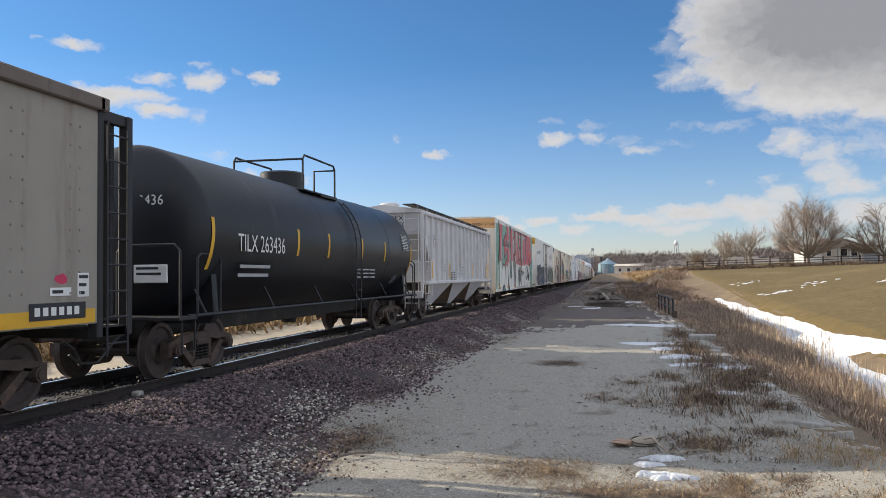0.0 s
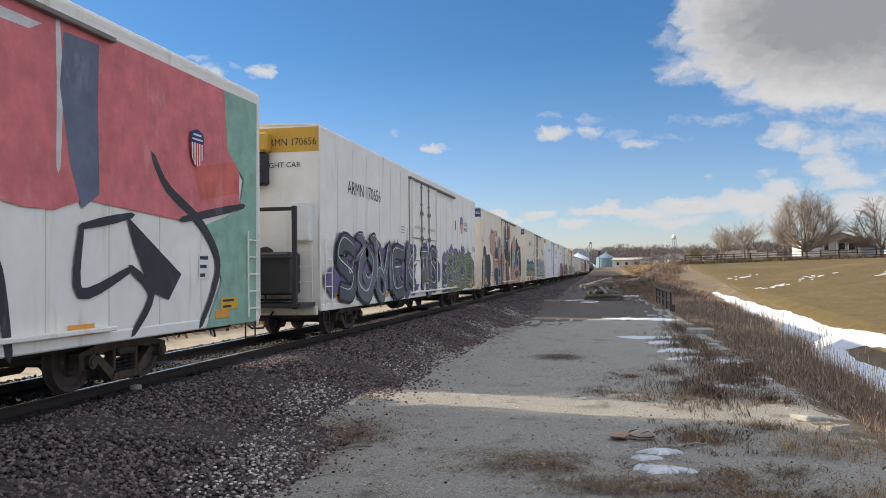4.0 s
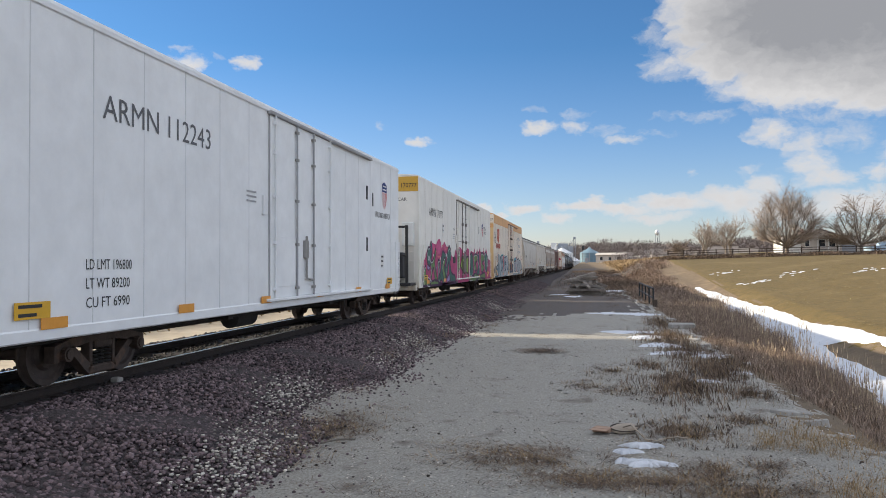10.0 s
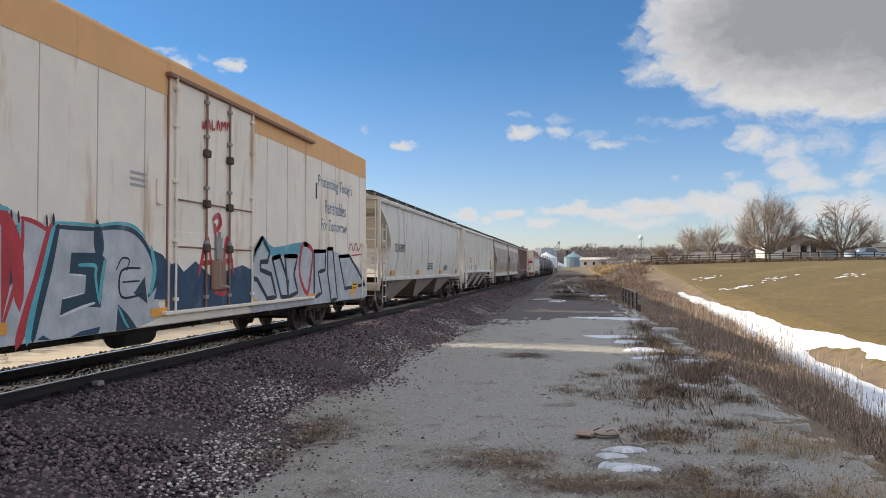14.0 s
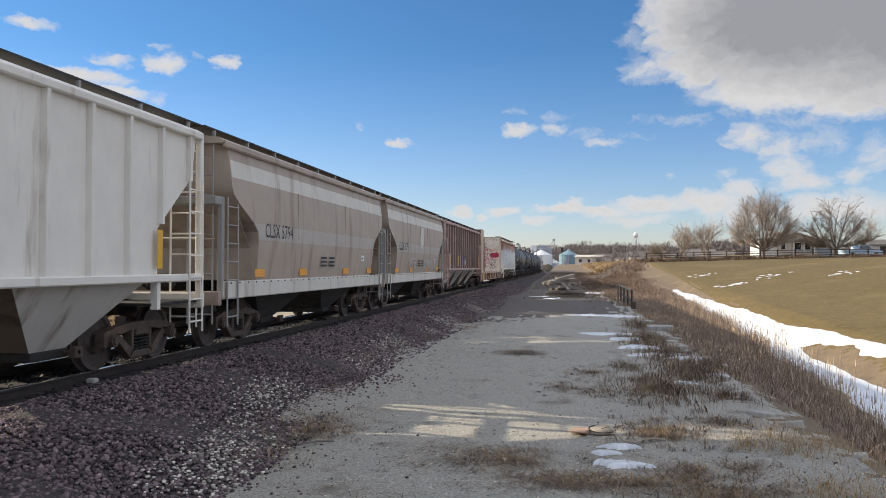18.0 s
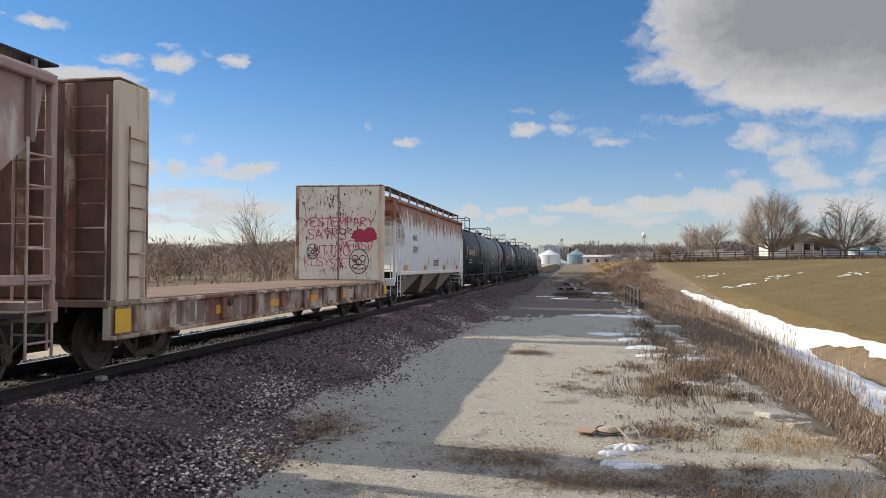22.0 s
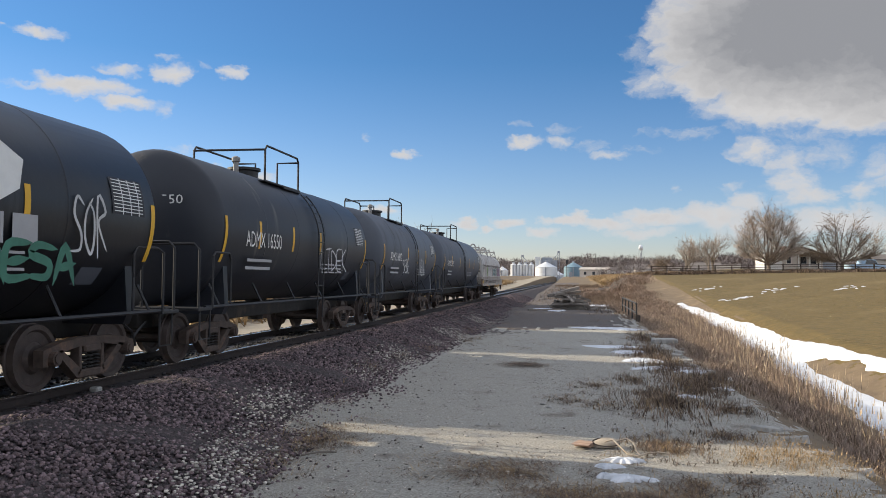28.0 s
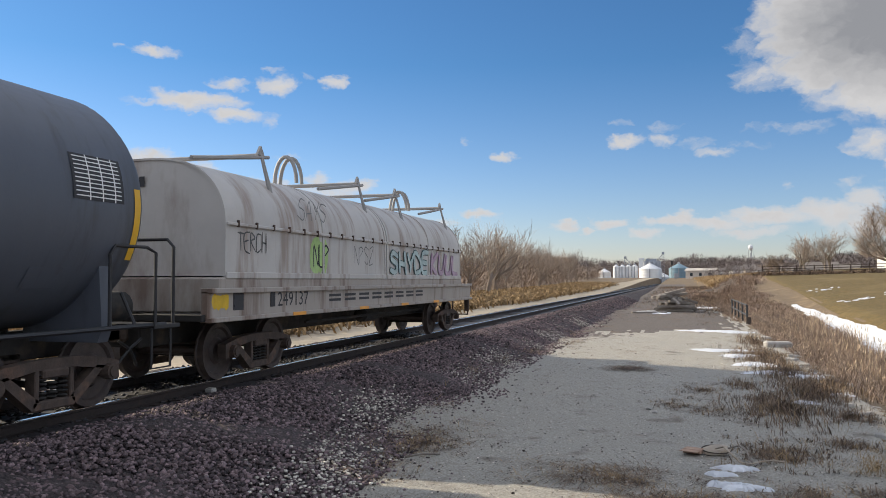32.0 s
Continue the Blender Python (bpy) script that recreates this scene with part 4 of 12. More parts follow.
def graffiti(car, word, y0, y1, z0, z1, fills, outline=(0.02, 0.02, 0.025), shine=(0.8, 0.8, 0.82), w=0.3, ow=0.1, cloud=None, seed=1, x=1.556, wild=0.0,
             label="", accent=None, band=None):
    """A painted word: a soft patch behind, dark outline, coloured strokes, light edges; wild: arrows and spikes round the letters."""
    r = np.random.default_rng(seed)
    ow = 0.7 * ow
    n = len(word)
    cell = (y1 - y0) / n
    step = [0]

    def depth(layer):
        step[0] += 1
        return x + 0.004 * layer + 0.00004 * step[0]

    if band:
        yy = np.linspace(y0, y1, 40)
        zz = z1 + 0.12 + 0.1 * np.sin(yy * 2.1 + seed) + 0.05 * np.sin(yy * 5.3)
        part("graffiti_background", Geo().add([(x, a, z0) for a in yy] + [(x, a, b) for a, b in zip(yy, zz)], [(i, i + 1, 41 + i, 40 + i) for i in range(39)]), spray(band), car)
    if cloud:
        for ci, c in enumerate(cloud):
            g = Geo()
            for i in range(n * 4):
                yy = y0 + (y1 - y0) * r.uniform(-0.02, 1.02)
                blob(g, yy, r.uniform(z0 + 0.1 * (z1 - z0), z1 + 0.05 * ci), r.uniform(0.22, 0.42) * cell, r.uniform(0.16, 0.3) * (z1 - z0), depth(1), 16, int(r.integers(1e6)))
            for i in range(n * 2):
                yy, q = y0 + (y1 - y0) * r.uniform(0, 1), r.uniform(0.08, 0.3) * (z1 - z0)
                xx = depth(1)
                g.add([(xx, yy - 0.14 * cell, z1 - 0.1), (xx, yy + 0.14 * cell, z1 - 0.1), (xx, yy + r.uniform(-.1, .1) * cell, z1 + q)], [(0, 1, 2)])
            tagged(part("graffiti_background", g, spray(c), car), kind="stuff")
    for i, ch in enumerate(word):
        go, gs, gf = Geo(), Geo(), {c: Geo() for c in fills}
        mine = fills[int(r.integers(len(fills)))]
        a, b = y0 + cell * (i + 0.12), y0 + cell * (i + 0.88)
        top, bot = z1 - r.uniform(0, 0.12) * (z1 - z0), z0 + r.uniform(0, 0.1) * (z1 - z0)
        lean = r.uniform(-0.18, 0.18) * cell
        for st in STROKES.get(ch, STROKES["S"]):
            p = [(a + (b - a) * u + lean * (v - 0.5) + r.normal(0, 0.03 + 0.05 * wild) * cell, bot + (top - bot) * v + r.normal(0, 0.02 + 0.03 * wild)) for u, v in st]
            c = curve_through(p, 4) if len(p) > 2 else np.linspace(p[0], p[1], 6)
            ribbon(go, c, w + 2 * ow, depth(3), 0.1, ow * 2.2)
            ribbon(gf[mine], c, w, depth(6), 0.1, 0.05)
            if shine:
                ribbon(gs, c + np.array([-0.3 * w, 0.26 * w]), max(0.03, 0.1 * w), depth(10), 0.8, 0.02)
        for j in range(int(6 * wild)):
            p0 = np.array([r.uniform(a - 0.2 * cell, b + 0.2 * cell), r.uniform(bot, top)])
            ang = r.uniform(0, 6.28)
            L = r.uniform(0.35, 0.8) * cell
            bend = r.normal(0, 0.25) * cell
            c = curve_through([p0, p0 + L * 0.5 * np.array([math.cos(ang), math.sin(ang)]) + bend * np.array([-math.sin(ang), math.cos(ang)]),
                               p0 + L * np.array([math.cos(ang), math.sin(ang)])], 5)
            c[:, 1] = np.clip(c[:, 1], z0 - 0.05, z1 + 0.2)
            ribbon(go, c, w * 0.75 + 1.6 * ow, depth(3), 0.7, 0.2)
            ribbon(gf[fills[int(r.integers(len(fills)))]], c, w * 0.7, depth(6), 0.8, 0.14)
            if shine:
                ribbon(gs, c + np.array([0.1 * w, 0.22 * w]), 0.025, depth(10), 0.9, 0.05)
        letter = part("graffiti_outline", go, spray(outline), car)
        for c, g in gf.items():
            if g.v:
                part("graffiti_fill", g, spray(c), letter)
        if gs.v:
            part("graffiti_highlight", gs, spray(shine), letter)
    if accent:
        ga = Geo()
        for j in range(n):
            yy, zz = r.uniform(y0, y1), r.uniform(z0 + 0.1, z1 - 0.1)
            blob(ga, yy, zz, r.uniform(0.08, 0.16), r.uniform(0.06, 0.16), depth(12), 10, int(r.integers(1e6)))
        part("graffiti_accent", ga, spray(accent), car)


# spray colours
VIOLET, SLATE, CHARCOAL, SILVER, MOSS, NAVY = (0.22, 0.16, 0.36), (0.16, 0.18, 0.26), (0.085, 0.088, 0.10), (0.50, 0.51, 0.53), (0.22, 0.255, 0.125), (0.035, 0.06, 0.12)
STEELBLUE, INK, PALE, PEACH, COAL, ICE = (0.14, 0.24, 0.40), (0.022, 0.024, 0.03), (0.74, 0.75, 0.74), (0.62, 0.38, 0.28), (0.05, 0.053, 0.062), (0.42, 0.48, 0.51)
RUST, GREYBLUE, CREAM, SALMON, ASH = (0.36, 0.12, 0.085), (0.24, 0.27, 0.32), (0.78, 0.70, 0.57), (0.66, 0.37, 0.27), (0.11, 0.12, 0.135)
SKYBLUE, ROYAL, MINT, OCHRE, DEEPTEAL, MAGENTA, CLAY = (0.10, 0.27, 0.52), (0.045, 0.12, 0.36), (0.34, 0.50, 0.26), (0.62, 0.38, 0.10), (0.03, 0.10, 0.11), (0.50, 0.05, 0.18), (0.46, 0.22, 0.15)
HAZEBLUE, ROSE, CORAL, PINE, TEAL, LEAF, PLUM = (0.27, 0.36, 0.48), (0.64, 0.10, 0.26), (0.72, 0.30, 0.20), (0.045, 0.15, 0.12), (0.05, 0.13, 0.17), (0.15, 0.27, 0.085), (0.07, 0.02, 0.07)
LAVENDER, LIME, MIDNIGHT, BRICKRED, DEEPBLUE, AQUA, SKYTEAL = (0.36, 0.28, 0.52), (0.28, 0.42, 0.08), (0.03, 0.07, 0.125), (0.52, 0.05, 0.06), (0.025, 0.06, 0.09), (0.12, 0.46, 0.52), (0.12, 0.36, 0.45)
PINK = (0.50, 0.065, 0.19)


class Mural:
    """Spray paint on one side of a car: filled shapes, strokes and discs in layers, carried over the door where it stands proud."""

    def __init__(self, car, door):
        self.car, self.n = car, 0
        self.slabs = ((-9.0, door[0] - 0.001, 1.5715), (door[0], door[1], 1.6165), (door[1] + 0.001, 99.0, 1.5715))

    def depth(self, base, layer):
        self.n += 1
        return base + 0.0008 * layer + 0.00002 * self.n

    @staticmethod
    def clip(pts, lo, hi):
        for edge, s in ((lo, 1), (hi, -1)):
            kept = []
            for i, b in enumerate(pts):
                a = pts[i - 1]
                ina, inb = s * (a[0] - edge) >= 0, s * (b[0] - edge) >= 0
                if ina != inb:
                    t = (edge - a[0]) / (b[0] - a[0])
                    kept.append((edge, a[1] + t * (b[1] - a[1])))
                if inb:
                    kept.append(b)
            pts = kept
            if len(pts) < 3:
                return []
        return pts

    def fill(self, rgb, pts, layer=1, soft=True, rim=None, rim_w=0.06, glint=None):
        p = [tuple(q) for q in pts]
        if soft and len(p) > 4:
            p = [tuple(q) for q in curve_through([p[-1], *p, p[0], p[1]], 3)[3:-4]]
        p = [(min(max(a, 0.03), 21.6), max(b, 0.71)) for a, b in p]
        for lo, hi, base in self.slabs:
            q = self.clip(p, lo, hi)
            if q:
                x = self.depth(base, layer)
                part("graffiti_shape", Geo().add([(x, *k) for k in q], [tuple(range(len(q)))]), spray(rgb), self.car)
        if rim:
            self.line(rim, p + [p[0], p[1]], rim_w, layer + 1, None, False)
        if glint:
            m = np.mean(np.array(p), axis=0)
            k = max(2, len(p) // 3)
            top = sorted(range(len(p)), key=lambda i: p[i][0] - 1.5 * p[i][1])[0]
            run = [p[(top - k // 2 + i) % len(p)] for i in range(k)]
            self.line(glint, [tuple(np.array(a) * 0.86 + m * 0.14) for a in run], 0.03, layer + 2, None, False)

    def line(self, rgb, pts, w, layer=4, glint=None, soft=True):
        c = curve_through(pts, 5) if soft and len(pts) > 2 else np.array([q for a, b in zip(pts[:-1], pts[1:]) for q in np.linspace(a, b, 4)[:-1]] + [pts[-1]])
        for lo, hi, base in self.slabs:
            run = [q for q in c if lo <= q[0] <= hi and q[1] > 0.72]
            if len(run) > 1:
                g = Geo()
                ribbon(g, np.array(run), w, self.depth(base, layer), 0.35 if soft else 0.0, w * 0.6)
                part("graffiti_stroke", g, spray(rgb), self.car)
        if glint:
            self.line(glint, [(a + 0.6 * w, b + 0.6 * w) for a, b in pts], max(0.018, 0.4 * w), layer + 1)

    def wild(self, n, y0, y1, z0, z1, seed, rgb, glint, w=0.05, long=0.8):
        """Loose arrows and hooks that fill out a tangled piece."""
        r = random.Random(seed)
        for i in range(n):
            y, z, a = r.uniform(y0, y1), r.uniform(z0, z1), r.uniform(0, 6.28)
            d, bend = r.uniform(0.4, 1.0) * long, r.gauss(0, 0.3)
            p = [(y, z), (y + d * 0.5 * math.cos(a) - bend * math.sin(a) * d, z + 0.5 * d * math.sin(a) + bend * math.cos(a) * d), (y + d * math.cos(a + bend), z + d * math.sin(a + bend))]
            p = [(q, min(max(v, z0), z1)) for q, v in p]
            self.line(rgb, p, w * r.uniform(0.6, 1.3), 4, glint)

    def disc(self, rgb, y, z, ry, rz, layer=3, rim=None):
        self.fill(rgb, [(y + ry * math.cos(q), z + rz * math.sin(q)) for q in np.linspace(0, 6.2832, 18, False)], layer, False, rim, 0.03)


def tag(car, word, y, z, w, h, rgb, x=1.556, seed=3, thick=0.035):
    """A quick one-line signature with a marker or can."""
    r = np.random.default_rng(seed)
    g = Geo()
    n = len(word)
    for i, ch in enumerate(word):
        for k, st in enumerate(STROKES.get(ch, STROKES["S"])):
            p = [(y + w * (i + 0.1 + 0.85 * u) / n + r.normal(0, 0.05) * w / n, z + h * v + r.normal(0, 0.05) * h) for u, v in st]
            c = curve_through(p, 4) if len(p) > 2 else np.linspace(p[0], p[1], 5)
            ribbon(g, c, thick, x + 0.0004 * (i * 3 + k), 0.4, thick)
    return part("graffiti_tag", g, spray(rgb), car)


def head_tag(car, word, x, z, w, h, rgb, zc, r, seed=3, thick=0.06):
    """A scrawl across the dished front head of a tank."""
    rr = np.random.default_rng(seed)
    n = len(word)
    for i, ch in enumerate(word):
        for k, st in enumerate(STROKES.get(ch, STROKES["S"])):
            p = [(x + w * (i + 0.05 + 0.95 * u) / n + rr.normal(0, 0.06) * w / n, z + h * v + rr.normal(0, 0.07) * h) for u, v in st]
            c = curve_through(p, 4) if len(p) > 2 else np.linspace(p[0], p[1], 5)
            g = Geo()
            ribbon(g, c, thick, 0.0, 0.2, thick)
            on = [(a, 0.935 - 0.4 * math.sqrt(max(0.0, 1 - (a * a + (b - zc) ** 2) / (r * r))) - 0.0005 * (3 * i + k), b) for _, a, b in g.v]
            part("graffiti_tag", Geo().add(on, g.f), spray(rgb), car)


def shield(car, y, z, w, h, x=1.557):
    """The railway's emblem as a plain shield: blue head, red and white stripes."""
    def edge(u):
        return z + h * (0.42 * abs(2 * u - 1) ** 2.4) * 0.9
    g = Geo().add([(x, y, z + h * 0.62), (x, y + w, z + h * 0.62), (x, y + w * 0.97, z + h * 0.9), (x, y + w * 0.8, z + h * 0.93), (x, y + w * 0.5, z + h), (x, y + w * 0.2, z + h * 0.93), (x, y + w * 0.03, z + h * 0.9)],
                  [tuple(range(7))])
    e = part("emblem", g, spray((0.03, 0.05, 0.2)), car, "red, white and blue shield emblem")
    for i in range(11):
        a, b = i / 11, (i + 1) / 11
        part("stripe", Geo().add([(x, y + w * a, edge(a)), (x, y + w * b, edge(b)), (x, y + w * b, z + h * 0.615), (x, y + w * a, z + h * 0.615)], [(0, 1, 2, 3)]),
             P_RED if i % 2 == 0 else P_LWHITE, e)
    part("emblem_band", Geo().box(x + 0.001, x + 0.003, y + w * 0.2, y + w * 0.8, z + h * 0.81, z + h * 0.86).box(x + 0.001, x + 0.003, y + w * 0.12, y + w * 0.88, z + h * 0.69, z + h * 0.74), P_LWHITE, e)


# ---- the train: cars ----
def car_base(name, label, u0, category="freight car"):
    e = thing(name, label, category, "cars of the freight train", (-8, u0, 0))
    movers.append((e, u0))
    return e


def reefer(u0, u1, label, paint, end_paint, band, number, trucks, door, rail_to, ribs=False, text_z=3.58, text_y=(3.2, 6.1), nose=False, bare_door=False, roof=None, text=P_DARK,
           band_text=P_LWHITE, reflect=P_AMBER, text_x=1.556, rear_frame=False, lift=0.0):
    car = car_base("refrigerator_car", label, u0)
    L = u1 - u0
    t = 4.76 + lift
    sec = [(1.5, 0.74), (1.55, 0.78), (1.55, t), (1.5, t + 0.07), (0.9, t + 0.11), (0, t + 0.13), (-0.9, t + 0.11), (-1.5, t + 0.07), (-1.55, t), (-1.55, 0.78), (-1.5, 0.74)]
    part("body", Geo().prism(sec, "y", 0.03, L - 0.03), paint, car)
    e = 0.02 if lift == 0 else 0.004
    part("roof", Geo().prism([(1.55 + e, t - 0.04), (1.553 + e, t + 0.03), (1.54 + e, t + 0.075), (1.5, t + 0.11), (0.9, t + 0.15), (0, t + 0.17), (-0.9, t + 0.15), (-1.5, t + 0.11), (-1.56, t + 0.04), (-1.57, t - 0.04),
                              (-1.5, t + 0.07), (-0.9, t + 0.11), (0, t + 0.13), (0.9, t + 0.11), (1.5, t + 0.07)], "y", 0.0, L), roof or paint, car)
    seam = Geo().box(1.545, 1.5525, 0, 0.016, 0.8, 4.75).mesh("panel_seam", P_SEAMWHITE if paint is P_NEWWHITE else P_SEAM if paint is P_PEACH else P_SEAMPALE)
    hard = P_LGREY if paint is P_NEWWHITE else P_DOORFRAME if paint is P_PEACH else P_BARS
    y = 1.22
    while y < L - 0.5:
        if not (door[0] - 0.15 < y < door[1] + 0.15):
            s = part("panel_seam", seam, None, car)
            s.location = (0.003, y, 0)
        y += 1.22
    part("side_sill", Geo().box(1.5, 1.57, 0.05, L - 0.05, 0.7, 0.86, 0.02).box(-1.57, -1.5, 0.05, L - 0.05, 0.7, 0.86, 0.02), paint, car)
    part("corner_post", Geo().box(1.5, 1.565, 0, 0.09, 0.74, t + 0.02, 0.012), paint, car)
    part("corner_post", Geo().box(1.5, 1.565, L - 0.09, L, 0.74, t + 0.02, 0.012), paint, car)
    # front end
    part("end_wall", Geo().box(-1.53, 1.53, 0.0, 0.05, 0.76, t + 0.08, 0.01), end_paint, car)
    top = Geo().box(-1.535, 1.535, -0.012, 0.0, 4.38, t + 0.05, 0.003)
    b = part("end_band", top, band, car)
    lettering(b, number, 1.48 - 0.118 * len(number), 4.52, 0.17, band_text, -0.016, 0.118 * len(number), True)
    if ribs:
        for i in range(9):
            part("end_rib", Geo().box(-1.48, 1.48, -0.06, 0.0, 0.95 + i * 0.37, 1.06 + i * 0.37, 0.025), end_paint, car)
    else:
        lettering(car, "EXCESS HEIGHT CAR", -0.6, 4.02, 0.12, P_DARK, -0.008, 1.7, True)
        marks(car, [(-0.9, 3.75 - i * 0.06, 0.7 + 0.1 * (i % 3), 0.03) for i in range(5)], P_LGREY, -0.003, True)
    part("end_sill", Geo().box(-1.5, 1.5, -0.1, 0.02, 0.62, 0.84, 0.02), end_paint, car)
    part("end_platform", Geo().box(-1.45, -0.1, -0.42, -0.08, 1.02, 1.07, 0.01), P_PIPE, car)
    ladder(car, -0.13, -1.35, -0.95, 0.85, 2.6, 6, end_paint, "end_ladder", True)
    ladder(car, -0.13, 0.75, 1.4, 0.85, 2.25, 4, end_paint, "end_ladder", True)
    part("brake_step", Geo().box(0.2, 0.9, -0.35, -0.05, 0.95, 1.0, 0.01), P_PIPE, car)
    part("brake_wheel", Geo().lathe([(-0.02, 0.2), (0.0, 0.24), (0.02, 0.2)], "y", 16, (0.35, -0.3, 1.95)).tube([(0.35, -0.3, 1.0), (0.35, -0.3, 1.95)], 0.02, 6), P_PIPE, car)
    if nose:
        unit = part("cooling_unit", Geo().box(-1.2, 0.35, -0.3, 0.0, 3.6, 4.36, 0.06), P_DARK, car, "black refrigeration unit with a yellow top")
        part("unit_top", Geo().box(-1.22, 0.4, -0.32, 0.0, 4.37, 4.82, 0.05), P_GOLD, unit, "yellow top cover")
        g = Geo()
        for i in range(7):
            g.box(-1.05, 0.25, -0.33, -0.3, 3.65 + i * 0.1, 3.7 + i * 0.1, 0.01)
        part("louvre", g, P_MIDGREY, unit)
        part("fuel_tank", Geo().box(-1.3, 1.1, -0.75, -0.05, 1.1, 2.05, 0.05), P_DARK, car, "black steel box on the end platform")
        for x in (-1.4, -0.55, 0.3, 1.3):
            part("platform_post", Geo().box(x - 0.05, x + 0.05, -0.95, -0.85, 0.8, 3.05, 0.01), P_PIPE, car)
        part("platform_rail", Geo().box(-1.4, 1.3, -0.94, -0.86, 2.95, 3.03, 0.01).box(-1.4, 1.3, -0.94, -0.86, 1.9, 1.96, 0.01), P_PIPE, car)
        part("end_deck", Geo().box(-1.45, 1.45, -0.98, -0.05, 0.82, 0.92, 0.01), P_PIPE, car)
        part("panel_box", Geo().box(0.95, 1.4, -0.25, 0.0, 2.3, 3.2, 0.03), P_LWHITE, car)
    # rear end, seen past the end of the side
    part("end_wall", Geo().box(-1.53, 1.53, L - 0.05, L, 0.76, t + 0.08, 0.01), end_paint, car)
    ladder(car, L + 0.13, 0.7, 1.4, 0.85, 2.25, 4, end_paint, "end_ladder", True)
    part("end_sill", Geo().box(-1.5, 1.5, L - 0.02, L + 0.1, 0.62, 0.84, 0.02), end_paint, car)
    for x in (0.35, 1.2):
        part("end_post", Geo().box(x - 0.05, x + 0.05, L + 0.28, L + 0.38, 0.7, 3.0, 0.01), P_PIPE, car, "black steel post at the end")
    for z in (1.2, 1.9, 2.95):
        part("end_rail", Geo().box(0.35, 1.2, L + 0.3, L + 0.36, z, z + 0.05, 0.01), P_PIPE, car)
    if rear_frame:
        part("end_box", Geo().box(0.0, 1.25, L + 0.12, L + 1.15, 0.78, 2.1, 0.03), P_PIPE, car, "black steel box on the end platform")
        for yy in (L + 0.5, L + 1.1):
            part("platform_post", Geo().box(1.22, 1.32, yy - 0.05, yy + 0.05, 0.7, 3.2, 0.01), P_PIPE, car)
        for z in (1.85, 2.5, 3.1):
            part("platform_rail", Geo().box(1.24, 1.3, L + 0.5, L + 1.1, z, z + 0.06, 0.01), P_PIPE, car)
    # side ladders
    ladder(car, 1.62, 0.15, 0.62, 0.8, 2.35, 5, paint, "side_ladder")
    ladder(car, 1.62, L - 0.62, L - 0.15, 0.8, 2.35, 5, paint, "side_ladder")
    for yy in (0.2, L - 0.6):
        part("stirrup_step", Geo().tube([(1.55, yy, 0.76), (1.55, yy, 0.42), (1.55, yy + 0.4, 0.42), (1.55, yy + 0.4, 0.76)], 0.016, 6), P_PIPE, car)
    # plug door and its gear
    d0, d1 = door
    dr = part("door", Geo().box(1.55, 1.60, d0, d1, 0.92, 4.66, 0.012), paint, car, "wide sliding plug door with locking bars")
    if ribs is False and not bare_door:
        for z in (1.75, 2.6, 3.55):
            part("door_rib", Geo().box(1.60, 1.65, d0 + 0.05, d1 - 0.05, z - 0.05, z + 0.05, 0.01), paint, dr)
    for k in (0.04, 0.36, 0.64, 0.96):
        yy = d0 + (d1 - d0) * k
        part("locking_bar", Geo().tube([(1.64, yy, 0.85), (1.64, yy, 4.72)], 0.022, 8), paint if k in (0.04, 0.96) else hard, dr)
        for z in (1.1, 2.05, 3.0, 3.9, 4.5):
            part("bar_bracket", Geo().box(1.6, 1.67, yy - 0.06, yy + 0.06, z - 0.03, z + 0.03, 0.008), paint if k in (0.04, 0.96) else P_STEEL, dr)
    for yy in (d0 - 0.03, d1):
        part("door_seal", Geo().box(1.55, 1.575, yy, yy + 0.03, 0.95, 4.64, 0.004), hard, dr)
    part("door_panel", Geo().box(1.6, 1.615, d0 + 0.25, d0 + (d1 - d0) * 0.6, 1.15, 2.2, 0.005), paint, dr)
    part("lock_lever", Geo().tube([(1.66, d0 + (d1 - d0) * 0.5, 2.25), (1.66, d0 + (d1 - d0) * 0.5, 1.3), (1.66, d0 + (d1 - d0) * 0.62, 1.25)], 0.03, 6).box(
        1.6, 1.68, d0 + (d1 - d0) * 0.47, d0 + (d1 - d0) * 0.53, 1.75, 2.15, 0.015), P_STEEL, dr)
    if bare_door:
        for z in (1.95, 2.72):
            part("door_rod", Geo().tube([(1.625, d0 + 0.12, z), (1.625, d1 - 0.12, z)], 0.014, 6), hard, dr)
        for k in (0.36, 0.64):
            yy = d0 + (d1 - d0) * k
            for z in (1.95, 2.72, 3.6):
                part("hinge_block", Geo().box(1.6, 1.69, yy - 0.09, yy + 0.09, z - 0.07, z + 0.07, 0.02), P_CAST if paint is P_PEACH else hard, dr)
        part("gear_box", Geo().box(1.6, 1.68, d0 + (d1 - d0) * 0.42, d0 + (d1 - d0) * 0.58, 1.2, 1.75, 0.03), hard, dr)
    part("door_track", Geo().box(1.55, 1.66, d0 - 0.1, rail_to, 4.66, 4.73, 0.01), hard, car, "steel door track under the roof edge")
    part("lower_track", Geo().box(1.55, 1.67, d0 - 0.2, rail_to, 0.86, 0.92, 0.01), paint, car)
    part("crossover_step", Geo().box(1.55, 1.6, d0 - 0.35, d0 - 0.2, 2.6, 3.0, 0.01), paint, car)
    part("vent", Geo().box(1.55, 1.565, rail_to + 0.35, rail_to + 0.43, 3.35, 3.75, 0.003), P_DARK, car, "narrow black vent")
    # marks
    plate(car, 0.95, 0.98, 0.62, 0.2, P_YELLOW, "placard", 1.5785, "yellow warning placard", 2)
